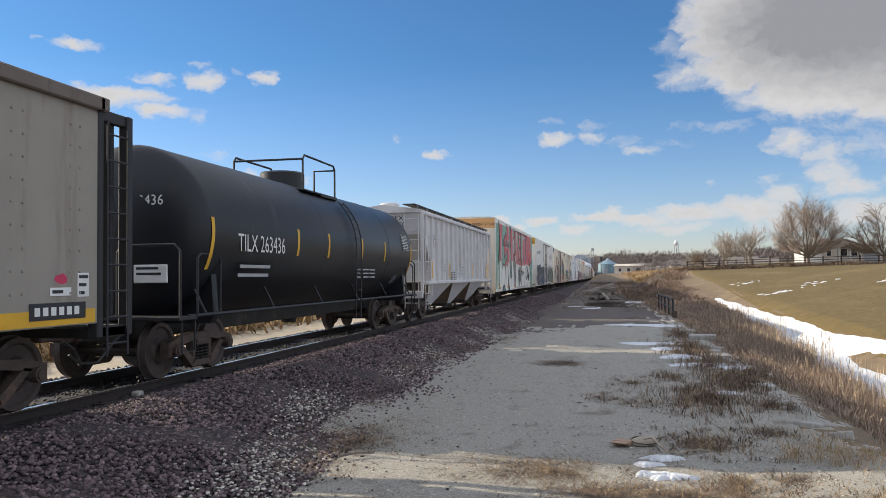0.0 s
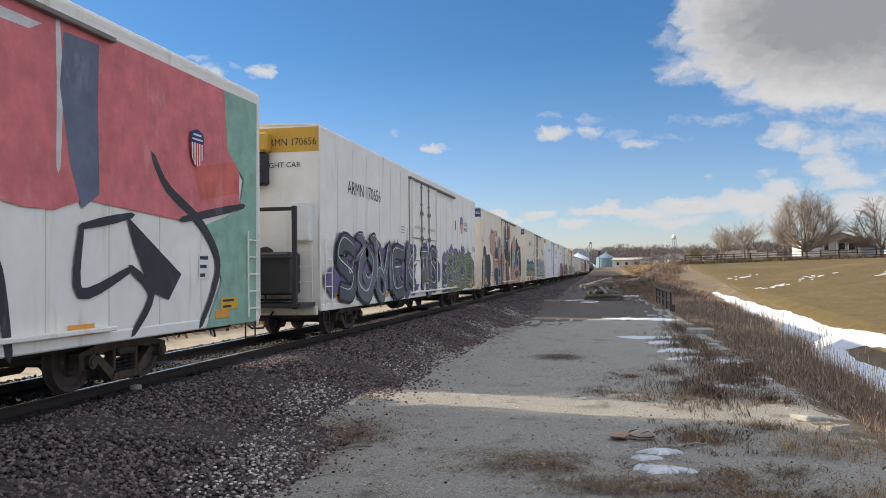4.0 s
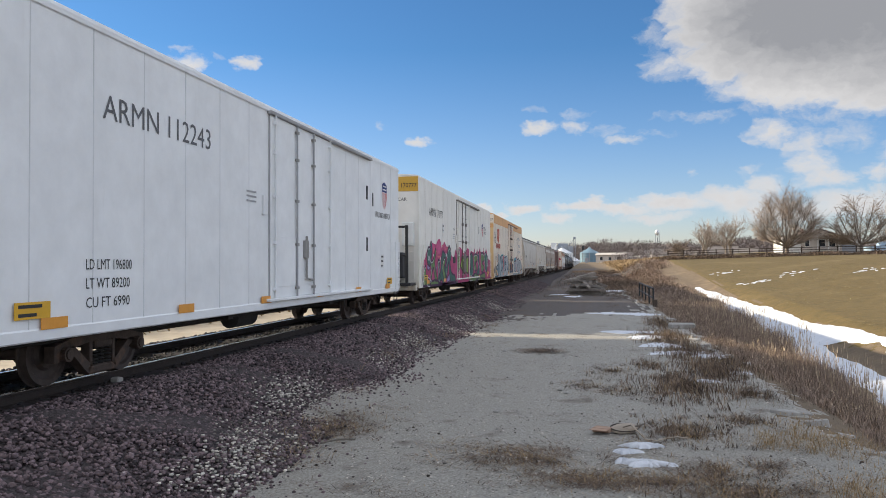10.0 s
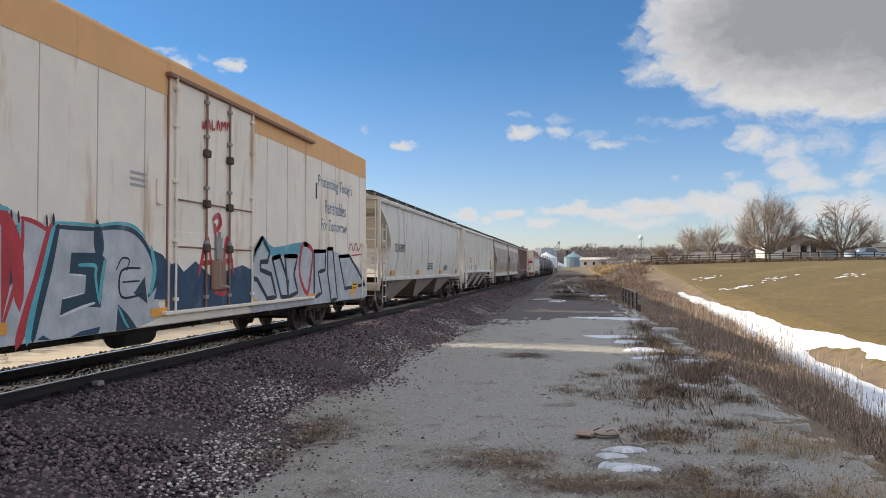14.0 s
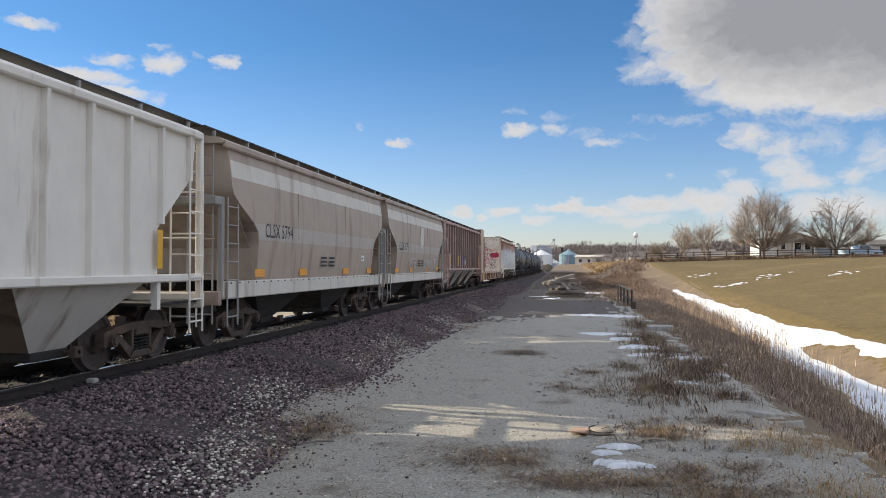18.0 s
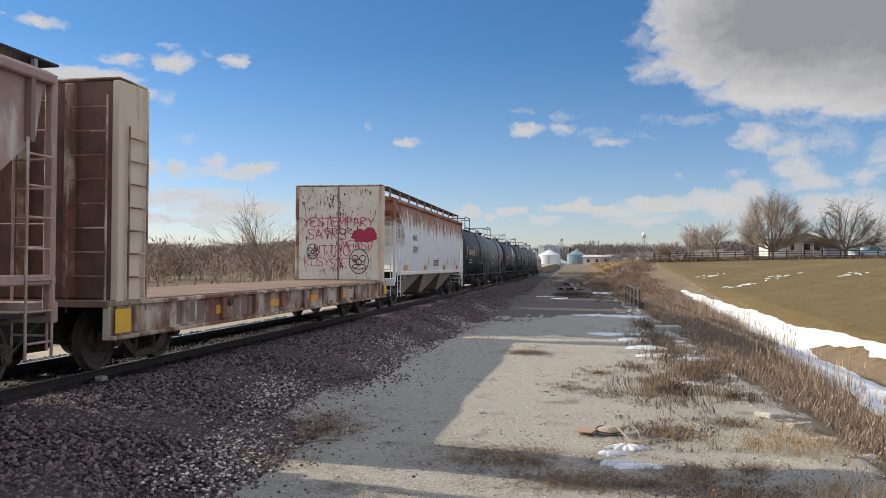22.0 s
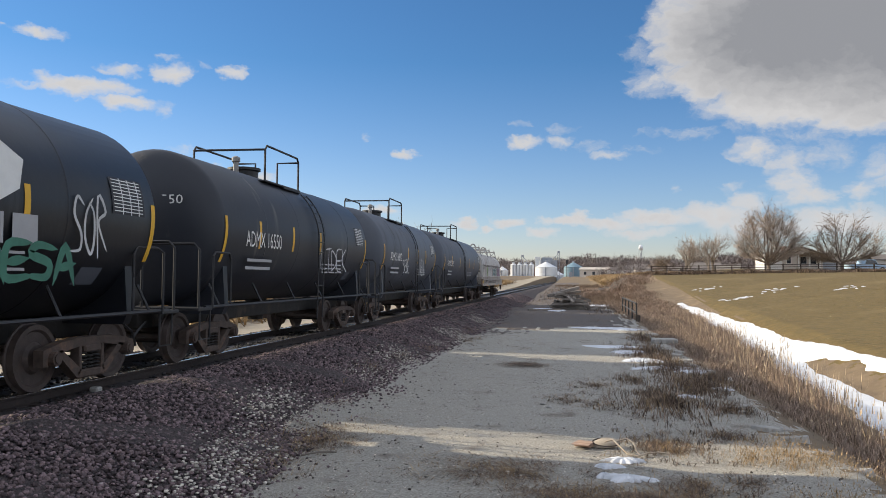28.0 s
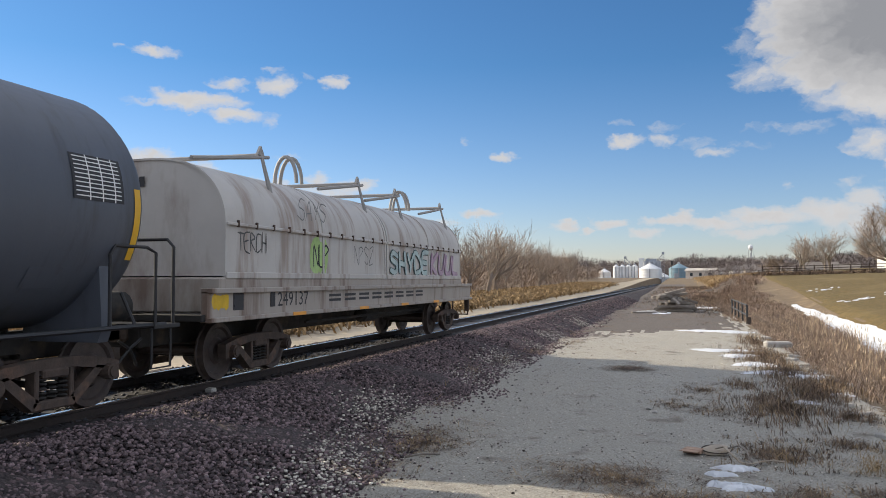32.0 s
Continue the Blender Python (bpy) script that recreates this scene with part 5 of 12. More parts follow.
    plate(car, L - 1.6, 0.98, 0.62, 0.2, P_YELLOW, "placard", 1.5785, "yellow warning placard", 2)
    for i in range(6):
        yy = 1.4 + i * (L - 3.2) / 5
        plate(car, yy, 0.84, 0.5, 0.14, reflect, "reflector", 1.5785, "orange reflective strip")
    plate(car, L - 2.3, 1.5, 0.32, 0.42, P_LWHITE, "data_panel", 1.556, "black and white data panel", 3)
    a, b2 = text_y
    if isinstance(a, tuple):
        for word, (y0, y1) in zip(number.split(), (a, b2)):
            lettering(car, word, y0, text_z, 0.46, text, text_x, y1 - y0)
    else:
        lettering(car, number, a, text_z, 0.34, text, text_x, b2 - a)
    if paint is not P_NEWWHITE and not isinstance(a, tuple):
        marks(car, [(a + 0.1, 1.45 - 0.09 * i, 0.7 + 0.1 * i, 0.04) for i in range(3)], P_LGREY)
    marks(car, [(d0 - 1.1, 3.0 - 0.09 * i, 0.45, 0.035) for i in range(3)], P_LGREY)
    # underframe
    part("centre_sill", Geo().box(-0.3, 0.3, 0.05, L - 0.05, 0.55, 0.76, 0.02), P_UNDER, car)
    for k in (0.35, 0.5, 0.65):
        part("crossbearer", Geo().box(-1.4, 1.4, L * k, L * k + 0.2, 0.6, 0.74), P_UNDER, car)
    part("air_tank", Geo().lathe([(0, 0.1), (0.06, 0.2), (1.0, 0.2), (1.06, 0.1)], "y", 16, (0.75, L * 0.42, 0.52)), P_UNDER, car, smooth=True)
    part("brake_rod", Geo().tube([(0.6, trucks[0] + 1.2, 0.5), (0.6, trucks[1] - 1.2, 0.5)], 0.02, 6), P_UNDER, car)
    part("train_pipe", Geo().tube([(1.0, 0.1, 0.62), (1.0, L * 0.3, 0.6), (0.9, L * 0.6, 0.58), (1.0, L - 0.1, 0.62)], 0.03, 6), P_UNDER, car)
    for t in trucks:
        truck(car, u0, t, (0.42, 1.72))
    coupler(car, 0, -1)
    coupler(car, L, 1)
    return car, L


BLACKISH = (0.02, 0.02, 0.025)

# white car with the giant red, green and white letters
MG, MK, MW, CORAL = (0.30, 0.50, 0.40), (0.045, 0.045, 0.055), (0.74, 0.72, 0.72), (0.74, 0.20, 0.21)
c, L = reefer(45.65, 67.4, "white refrigerator car covered in giant red and green graffiti letters", P_WHITE, P_CREAM, P_ORANGE, "ARMN 170568", (3.8, 18.2), (9.75, 14.0), 17.1,
              text=P_DARK, text_x=1.59, text_z=3.4, text_y=((2.72, 3.9), (4.42, 5.88)), bare_door=True, band_text=P_DARK, lift=0.13)
part("graffiti_background", Geo().add([(1.5565, 0.05, 0.8), (1.5565, 1.7, 0.8), (1.5565, 1.9, 2.6), (1.5565, 1.75, 4.7), (1.5565, 0.05, 4.7)], [(0, 1, 2, 3, 4)]), spray(MG), c)
art = Mural(c, (9.75, 14.0))
art.fill(CORAL, [(1.7, 2.6), (1.85, 2.5), (1.98, 2.53), (2.07, 2.5), (2.15, 2.48), (2.24, 2.53), (2.37, 2.54), (2.51, 2.36), (2.66, 2.33), (3.01, 2.37), (4.03, 2.35), (4.2, 2.32), (4.32, 2.16), (4.45, 2.25), (4.67, 2.27), (4.87, 2.3), (5.06, 2.27), (5.29, 2.3), (5.45, 2.35), (5.75, 2.53), (5.95, 2.47), (6.22, 2.46), (7.3, 2.53), (7.51, 2.6), (7.85, 2.59), (8.2, 2.64), (9.22, 2.54), (9.72, 2.48), (10.23, 2.44), (10.71, 2.45), (11.21, 2.4), (11.74, 2.41), (12.3, 2.36), (12.9, 2.41), (13.54, 2.35), (14.12, 2.42), (14.7, 2.48), (15.45, 2.37), (15.99, 2.37), (16.56, 2.54), (17.45, 2.49), (18.76, 2.42), (19.85, 2.55), (20.86, 2.72), (20.9, 4.74), (1.7, 4.74)], 0, soft=False)
art.fill(MW, [(2.74, 4.2), (2.86, 4.23), (2.77, 3.78), (2.62, 3.46), (2.6, 3.04), (2.63, 2.35), (2.42, 2.41), (2.39, 3.01), (2.44, 3.47), (2.53, 3.81)], 1, soft=False)
art.fill(MG, [(2.92, 4.25), (4.62, 4.69), (4.52, 4.47), (4.22, 4.2), (3.66, 3.96), (3.6, 3.8), (3.54, 3.57), (3.66, 3.12), (3.78, 2.65), (4.87, 3.05), (4.96, 2.8), (4.03, 2.5), (3.88, 2.36), (3.55, 2.41), (3.22, 2.35), (3.01, 2.24), (2.8, 2.07), (2.75, 2.59), (2.72, 3.19), (2.7, 3.45), (2.79, 3.81)], 2, soft=False)
art.fill(MG, [(2.89, 4.2), (5.05, 4.2), (5.0, 4.74), (2.95, 4.74)], 2, soft=False)
art.line(MK, [(2.9, 4.28), (2.77, 3.8), (2.67, 3.41), (2.69, 2.85), (2.74, 2.25), (2.78, 1.82)], 0.06, 3)
art.line(MK, [(2.79, 1.98), (2.95, 2.17), (3.22, 2.31), (3.55, 2.35), (3.85, 2.3), (4.11, 2.16)], 0.09, 3)
art.fill(MK, [(3.97, 2.31), (4.18, 2.25), (4.36, 1.96), (4.56, 1.54), (4.47, 1.48), (4.29, 1.81), (4.11, 2.07)], 3, soft=False)
art.line(MK, [(5.04, 4.85), (4.72, 4.39), (4.39, 4.19), (3.66, 3.85)], 0.14, 3)
art.line(MK, [(3.65, 3.85), (3.64, 3.48), (3.75, 2.98), (3.87, 2.7)], 0.2, 3)
art.line(MK, [(3.83, 2.66), (4.03, 2.77), (5.23, 3.3)], 0.11, 3)
art.fill(MK, [(4.99, 3.25), (5.24, 3.37), (5.26, 2.79), (4.96, 2.76)], 3, soft=False)
art.line(MK, [(5.2, 2.82), (4.64, 2.64), (4.12, 2.43), (3.99, 2.3)], 0.1, 3)
art.fill(MK, [(5.14, 2.78), (5.28, 2.79), (5.53, 2.17), (5.75, 1.57), (5.97, 1.21), (6.42, 0.69), (5.52, 0.71), (5.62, 0.96), (5.71, 1.22), (5.65, 1.57), (5.39, 2.16)], 3, soft=False)
art.fill(MG, [(5.83, 1.18), (5.99, 0.72), (5.65, 0.72)], 4, soft=False)
art.fill(MW, [(4.03, 2.94), (4.7, 3.22), (4.74, 3.16), (4.03, 2.86)], 3, soft=False)
art.fill(MW, [(5.09, 2.63), (5.18, 2.64), (5.42, 2.29), (5.29, 2.28)], 3, soft=False)
art.fill(MK, [(2.91, 0.7), (3.05, 0.89), (3.31, 1.07), (3.62, 1.1), (3.91, 1), (4.1, 0.82), (4.15, 0.65)], 3, soft=False)
art.fill(MG, [(3.09, 0.71), (3.23, 0.89), (3.44, 0.96), (3.63, 0.93), (3.7, 0.78), (3.69, 0.69)], 4, soft=False)
art.fill(MW, [(6.02, 4.81), (6.24, 4.84), (6.31, 3.85), (6.46, 2.48), (6.31, 2.46), (6.09, 3.81)], 1, soft=False)
art.fill(MK, [(6.24, 4.84), (7.52, 4.85), (7.05, 4.6), (6.99, 4.06), (7.19, 3.11), (7.4, 2.44), (7.62, 1.55), (6.96, 1.41), (6.72, 1.75), (6.53, 2.39), (6.38, 3.31), (6.31, 3.85)], 2, soft=False)
art.fill(MG, [(6.42, 4.81), (6.73, 4.81), (6.73, 4.01), (6.93, 3.09), (7.21, 2.14), (7.25, 1.59), (7.02, 1.56), (6.78, 2.12), (6.53, 3.05), (6.44, 3.87)], 3, soft=False)
art.fill(MW, [(8.16, 4.81), (8.35, 4.82), (8.23, 4.06), (8.13, 3.52), (8.15, 3), (8.2, 2.54), (8.01, 2.6), (7.96, 3.5), (8.09, 4.25)], 1, soft=False)
art.line(MK, [(8.43, 4.82), (8.28, 3.96), (8.29, 2.91), (8.51, 2.24), (8.89, 1.6), (9.18, 0.77)], 0.11, 3)
art.line(MK, [(8.32, 4.07), (9.34, 4.42)], 0.1, 3)
art.line(MK, [(8.34, 2.89), (9.39, 3.17)], 0.14, 3)
art.line(MK, [(9.34, 4.74), (9.31, 4.23), (9.33, 3.16)], 0.18, 3)
art.line(MK, [(9.33, 3.11), (9.19, 2.1), (9.32, 1.43), (9.37, 0.89)], 0.22, 3)
art.fill(MG, [(8.53, 4.8), (8.91, 4.81), (8.86, 4.32), (8.42, 4.18)], 2, soft=False)
art.fill(MG, [(8.49, 2.87), (8.85, 2.96), (8.82, 2.09), (8.59, 2.38)], 2, soft=False)
art.fill((0.66, 0.58, 0.52), [(8.42, 4), (9.29, 4.25), (9.33, 3.24), (8.49, 3.09)], 2, soft=False)
art.fill(MG, [(10.73, 4.55), (11.48, 4.52), (11.46, 3.11), (11.22, 3.4), (10.82, 3.98)], 2, soft=False)
art.line(MW, [(10.63, 4.56), (10.72, 3.97), (11.43, 3.02)], 0.17, 3)
art.fill(SLATE, [(11.15, 3.52), (11.58, 3.69), (11.6, 2.98)], 3, soft=False)
art.line(MW, [(11.77, 4.46), (11.79, 3.59), (11.74, 2.45)], 0.09, 2)
art.fill(MW, [(11.73, 4.48), (12.53, 4.47), (12.41, 4.36), (11.77, 4.33)], 2, soft=False)
art.fill(MG, [(12.93, 4.53), (14.16, 4.53), (14.06, 4.08), (13.48, 3.93), (13.24, 2.48), (12.94, 2.47), (12.84, 3.69)], 2, soft=False)
art.line(MW, [(12.85, 4.41), (12.76, 3.55), (12.7, 2.41)], 0.1, 3)
art.line(MK, [(12.92, 3.57), (12.94, 2.47), (13.22, 1.62)], 0.14, 3)
art.line(SLATE, [(10.74, 2.38), (10.9, 1.77), (11.19, 1)], 0.29, 3)
art.line(MG, [(11.45, 1.97), (11.23, 1.4), (11.05, 0.85)], 0.2, 3)
art.line(MK, [(10.61, 2.68), (10.77, 2.14), (11.31, 1.78)], 0.07, 4)
art.line(MW, [(13.61, 3.92), (13.54, 2.42)], 0.09, 2)
art.line(MW, [(14.52, 3.57), (14.5, 2.48)], 0.11, 2)
art.fill(SLATE, [(14.62, 3.31), (15.01, 3.31), (15.1, 2.5), (14.6, 2.42)], 2, soft=False)
art.fill(MW, [(14.35, 4.53), (15.77, 4.53), (15.55, 4.41), (14.4, 4.39)], 2, soft=False)
art.line(MW, [(16.04, 4.69), (16.08, 3.87), (16.06, 2.88)], 0.11, 2)
art.fill(SLATE, [(16.15, 4.55), (16.84, 4.57), (16.82, 3.78), (16.85, 2.63), (16.5, 2.42), (16.28, 2.93), (16.08, 3.87)], 2, soft=False)
art.line(MK, [(13.48, 1.68), (13.84, 1.94), (14.11, 1.48), (13.96, 0.79)], 0.15, 3)
art.line(MK, [(14.54, 1.77), (14.83, 1.87), (15.08, 1.65), (15.26, 0.73)], 0.18, 3)
art.line(MK, [(14.59, 1.8), (14.43, 0.92)], 0.11, 3)
art.line(MK, [(16.49, 2.2), (17.58, 2.41)], 0.12, 3)
art.line(MK, [(16.49, 2.16), (16.47, 1.37), (17.5, 1.65)], 0.15, 3)
art.line(MK, [(17.56, 1.68), (18.06, 1.3), (17.53, 0.71)], 0.15, 3)
art.fill(MK, [(17.45, 2.4), (18.88, 1.59), (18.52, 1.21), (18.06, 1.34), (17.63, 1.99)], 3, soft=False)
art.line(MK, [(18.11, 3.29), (18.5, 2.87), (19.47, 2.41), (20.05, 1.83), (19.88, 1.28), (19.42, 0.71)], 0.17, 4)
art.fill(MG, [(20.3, 4.74), (21.68, 4.76), (21.54, 0.67), (19.64, 0.64), (20.19, 1.46), (19.91, 2.11), (19.62, 2.38), (20.86, 2.7), (21.04, 3.28), (20.42, 3.72)], 2, soft=False)
art.line(MK, [(18.9, 2.43), (21.03, 2.8)], 0.14, 4)
art.fill((0.72, 0.16, 0.13), [(19.21, 3.27), (20.65, 3.55), (20.87, 3.02), (19.48, 2.77)], 1, soft=False)
art.line(MK, [(1.44, 4.77), (1.61, 3.77), (1.09, 2.25), (0.83, 1.3)], 0.32, 3)
art.fill(MK, [(2.67, 0.64), (3.07, 1.02), (3.66, 1.09), (4.13, 0.82), (4.31, 0.57)], 2, soft=False)
for y in (4.45, 4.72, 5.02, 5.32, 5.62):
    art.fill(MW, [(y - 0.04, 3.42), (y + 0.19, 3.38), (y + 0.21, 3.9), (y - 0.02, 3.86)], 4, soft=False)
tag(c, "SICTORIA", 8.5, 3.6, 1.0, 0.2, (0.03, 0.03, 0.03), 1.614, 4, 0.03)
tag(c, "LUNAS", 8.55, 3.25, 0.9, 0.22, (0.03, 0.03, 0.03), 1.614, 5, 0.03)
shield(c, 19.1, 3.3, 0.42, 0.6, 1.613)

# white car, purple and green wildstyle along the bottom
c, L = reefer(70.65, 92.4, "white refrigerator car with green and purple graffiti along its side", P_WHITE, P_WHITE, P_GOLD, "ARMN 170656", (3.5, 18.4), (8.4, 12.5), 16.2,
              text_y=(2.0, 5.0), nose=1, bare_door=True, band_text=P_DARK, lift=0.13)
shield(c, 17.75, 3.22, 0.62, 0.78)
lettering(c, "BUILDING", 18.61, 3.63, 0.18, P_DARK, 1.556, 0.94)
lettering(c, "AMERICA", 18.61, 3.39, 0.18, P_DARK, 1.556, 0.9)
lettering(c, "CLOSE AND LOCK DOOR", 9.0, 3.05, 0.09, P_DARK, 1.603, 1.5)
lettering(c, "BEFORE MOVING CAR", 11.0, 3.05, 0.09, P_DARK, 1.603, 1.2)
graffiti(c, "SOMEKIS", 0.9, 12.6, 0.9, 2.3, [(0.10, 0.11, 0.13), (0.16, 0.17, 0.2)], (0.03, 0.03, 0.04), (0.78, 0.78, 0.8), 0.42, 0.1, [(0.17, 0.12, 0.27)], 21, 1.606, 0.4)
art = Mural(c, (8.4, 12.5))
art.fill(VIOLET, [(13.67, 2.13), (13.83, 2.23), (14.09, 2.36), (14.28, 2.33), (14.43, 2.2), (14.51, 1.97), (14.18, 1.89), (13.83, 1.95)], 1)
art.fill(VIOLET, [(14.98, 2.42), (15.37, 2.63), (15.61, 2.72), (15.82, 2.55), (15.87, 2.42), (15.54, 2.22), (15.09, 2.32)], 1)
art.fill(VIOLET, [(17.05, 2.29), (17.47, 2.55), (17.4, 2.22), (17.12, 1.95), (16.89, 2.03)], 1)
art.fill(VIOLET, [(18.03, 2.56), (18.35, 2.7), (18.67, 2.56), (18.59, 2.31), (18.15, 2.32)], 1)
art.fill(VIOLET, [(20.47, 2.02), (20.81, 2.16), (21.27, 1.92), (21.26, 1.56), (20.67, 1.68)], 1)
art.fill(VIOLET, [(17.26, 0.7), (17.85, 0.76), (18.12, 0.63), (17.34, 0.57)], 1)
art.fill(VIOLET, [(21.06, 1.36), (21.84, 1.44), (21.98, 0.82), (21.19, 0.89)], 1)
art.fill(VIOLET, [(14.18, 1.51), (14.51, 1.67), (14.66, 1.63), (14.51, 1.4), (14.27, 1.47)], 1)
art.fill(SLATE, [(15.98, 2.33), (16.18, 2.52), (16.53, 2.58), (16.82, 2.51), (17.08, 2.32), (16.67, 2.17), (16.18, 2.25)], 1)
art.fill(CHARCOAL, [(13.67, 2), (13.87, 1.95), (14.18, 1.86), (14.48, 1.87), (14.51, 1.71), (14.18, 1.59), (14.49, 1.47), (14.48, 1.07), (13.83, 1.05), (13.66, 1.01)], 1, rim=SILVER, rim_w=0.05)
art.fill(CHARCOAL, [(13.66, 0.98), (14.46, 0.94), (14.65, 0.83), (14.46, 0.71), (13.66, 0.7)], 1, rim=SILVER, rim_w=0.04)
art.line(SILVER, [(14.14, 2.15), (14.28, 2.16), (14.42, 1.93), (14.18, 1.96), (14.14, 2.15)], 0.05, 3)
art.line(SILVER, [(13.83, 1.58), (13.96, 1.39), (14, 1.48), (14.18, 1.32)], 0.05, 3)
art.line(SILVER, [(13.7, 1.28), (13.96, 1.23), (14.13, 1.18)], 0.05, 3)
art.fill(MOSS, [(14.52, 2.27), (14.62, 2.45), (14.98, 2.31), (15.54, 2.32), (15.98, 2.22), (16.25, 2.44), (16.67, 2.42), (17.01, 2.13), (17.54, 2.47), (17.77, 2.3), (17.92, 2.78), (18.1, 2.32), (18.53, 2.3), (18.87, 2.36), (19.37, 2.44), (19.71, 2.56), (20.13, 2.41), (20.73, 2.11), (20.93, 1.7), (21.26, 1.36), (21.24, 0.91), (20.14, 0.75), (18.8, 0.82), (17.34, 0.65), (15.65, 0.68), (14.75, 0.74), (14.48, 0.83), (14.64, 1.1), (14.54, 1.5), (14.61, 1.7), (14.46, 1.9)], 2)
art.fill(NAVY, [(14.97, 2.03), (15.25, 2.06), (15.49, 1.92), (15.42, 1.76), (15.08, 1.9)], 3, rim=SILVER, rim_w=0.03)
art.fill(NAVY, [(16.11, 2.13), (16.31, 2.23), (16.45, 1.94), (16.2, 1.72), (16.03, 1.88)], 3, rim=SILVER, rim_w=0.03)
art.fill(NAVY, [(14.74, 1.25), (15.08, 1.5), (15.5, 1.39), (15.5, 1.23), (15.24, 1.19)], 3, rim=SILVER, rim_w=0.03)
art.fill(NAVY, [(17.66, 1.72), (17.96, 1.85), (18.27, 1.65), (18.23, 1.41), (17.65, 1.45)], 3, rim=SILVER, rim_w=0.03)
art.fill(NAVY, [(16.61, 1.47), (17.06, 1.28), (16.97, 1.06), (16.47, 1.38)], 3, rim=SILVER, rim_w=0.03)
art.disc(NAVY, 16.29, 1.07, 0.21, 0.12, 3, SILVER)
art.disc(STEELBLUE, 16.25, 1.1, 0.10, 0.05, 4)
art.disc(STEELBLUE, 16.26, 1.98, 0.09, 0.09, 4)
art.disc(STEELBLUE, 15.21, 1.4, 0.10, 0.05, 4)
art.disc(STEELBLUE, 17.96, 1.61, 0.13, 0.08, 4)
art.line(INK, [(14.62, 2.45), (14.77, 2.33), (15.2, 2.27), (15.52, 2.35), (15.61, 2.63)], 0.055, 4, PALE)
art.line(INK, [(14.52, 2.27), (14.56, 2.03), (14.76, 1.87), (15.3, 1.7), (15.66, 1.63)], 0.055, 4, PALE)
art.line(INK, [(14.61, 1.7), (15.08, 1.66), (15.66, 1.8), (15.84, 2.15), (16.25, 2.47), (16.67, 2.5), (17.05, 2.29)], 0.055, 4, PALE)
art.line(INK, [(15.66, 1.48), (16.44, 1.56), (17.03, 1.45)], 0.055, 4, PALE)
art.line(INK, [(14.76, 1.36), (14.71, 1.24), (15.53, 1.17), (15.68, 1.48)], 0.055, 4, PALE)
art.line(INK, [(15.66, 1.63), (16.17, 1.47), (16.73, 1.62), (17.04, 2.04), (17.53, 2.44)], 0.055, 4, PALE)
art.line(INK, [(17.05, 2.29), (16.95, 1.7), (17.19, 1.28), (17.54, 0.92)], 0.055, 4, PALE)
art.line(INK, [(17.2, 1.87), (17.81, 2.22), (17.92, 2.76)], 0.055, 4, PALE)
art.line(INK, [(17.92, 2.76), (18.17, 2.29), (18.73, 2.13), (18.5, 1.61), (18.85, 1.22), (18.6, 0.89)], 0.055, 4, PALE)
art.line(INK, [(17.48, 1.4), (17.96, 1.9), (18.42, 1.59), (18.26, 1.35), (17.52, 1.37)], 0.055, 4, PALE)
art.line(INK, [(18.73, 2.53), (18.93, 2.32), (19.36, 2.42), (19.62, 2.63), (19.75, 2.4), (20.43, 2.43)], 0.055, 4, PALE)
art.line(INK, [(18.87, 2.08), (18.72, 0.99)], 0.055, 4, PALE)
art.line(INK, [(19.47, 2.38), (19.7, 2.11), (20.42, 2.11), (20.99, 1.7)], 0.055, 4, PALE)
art.line(INK, [(20.58, 2.24), (20.41, 1.78), (21.14, 1.23)], 0.055, 4, PALE)
art.line(INK, [(18.41, 1.08), (19.22, 0.89), (20.65, 0.93), (21.24, 0.84)], 0.055, 4, PALE)
art.line(INK, [(15.65, 1.14), (16.1, 1.33), (16.58, 1.14), (16.23, 0.89), (15.8, 1.01)], 0.055, 4, PALE)
art.line(INK, [(14.63, 0.82), (15.65, 0.87), (17.02, 0.81), (17.54, 0.92)], 0.055, 4, PALE)
art.line(INK, [(15.73, 2.22), (15.86, 1.55), (15.53, 1.04), (15.67, 0.72)], 0.055, 4, PALE)
art.line(INK, [(14.87, 2.01), (15.31, 2.1), (15.6, 1.92), (15.48, 1.7)], 0.055, 4, PALE)
art.line(INK, [(16.48, 2.34), (16.81, 2.03), (16.52, 1.7), (16.81, 1.45)], 0.055, 4, PALE)
art.line(INK, [(17.34, 0.93), (17.77, 1.17), (18.51, 1.23)], 0.055, 4, PALE)
art.line(INK, [(19.02, 1.21), (19.91, 1.13), (20.66, 1.37)], 0.055, 4, PALE)
art.line(INK, [(14.56, 1.23), (14.63, 0.96), (15.07, 0.79)], 0.055, 4, PALE)
art.line(INK, [(19.51, 1.9), (19.49, 1.28)], 0.07, 4)
art.line(INK, [(19.83, 1.9), (19.82, 1.27)], 0.07, 4)
art.line(INK, [(20.12, 1.91), (20.1, 1.26)], 0.07, 4)
art.line(INK, [(19.42, 1.85), (20.21, 1.86)], 0.05, 4)
art.line(INK, [(19.41, 1.68), (20.21, 1.68)], 0.05, 4)
art.line(INK, [(19.41, 1.5), (20.21, 1.49)], 0.05, 4)
art.line(INK, [(19.41, 1.32), (20.2, 1.3)], 0.05, 4)
art.wild(46, 15.2, 21.0, 0.85, 2.1, 5, INK, PALE, 0.05, 0.8)
tag(c, "RASK", 20.9, 2.5, 0.7, 0.2, (0.03, 0.03, 0.03), 1.56, 9, 0.025)

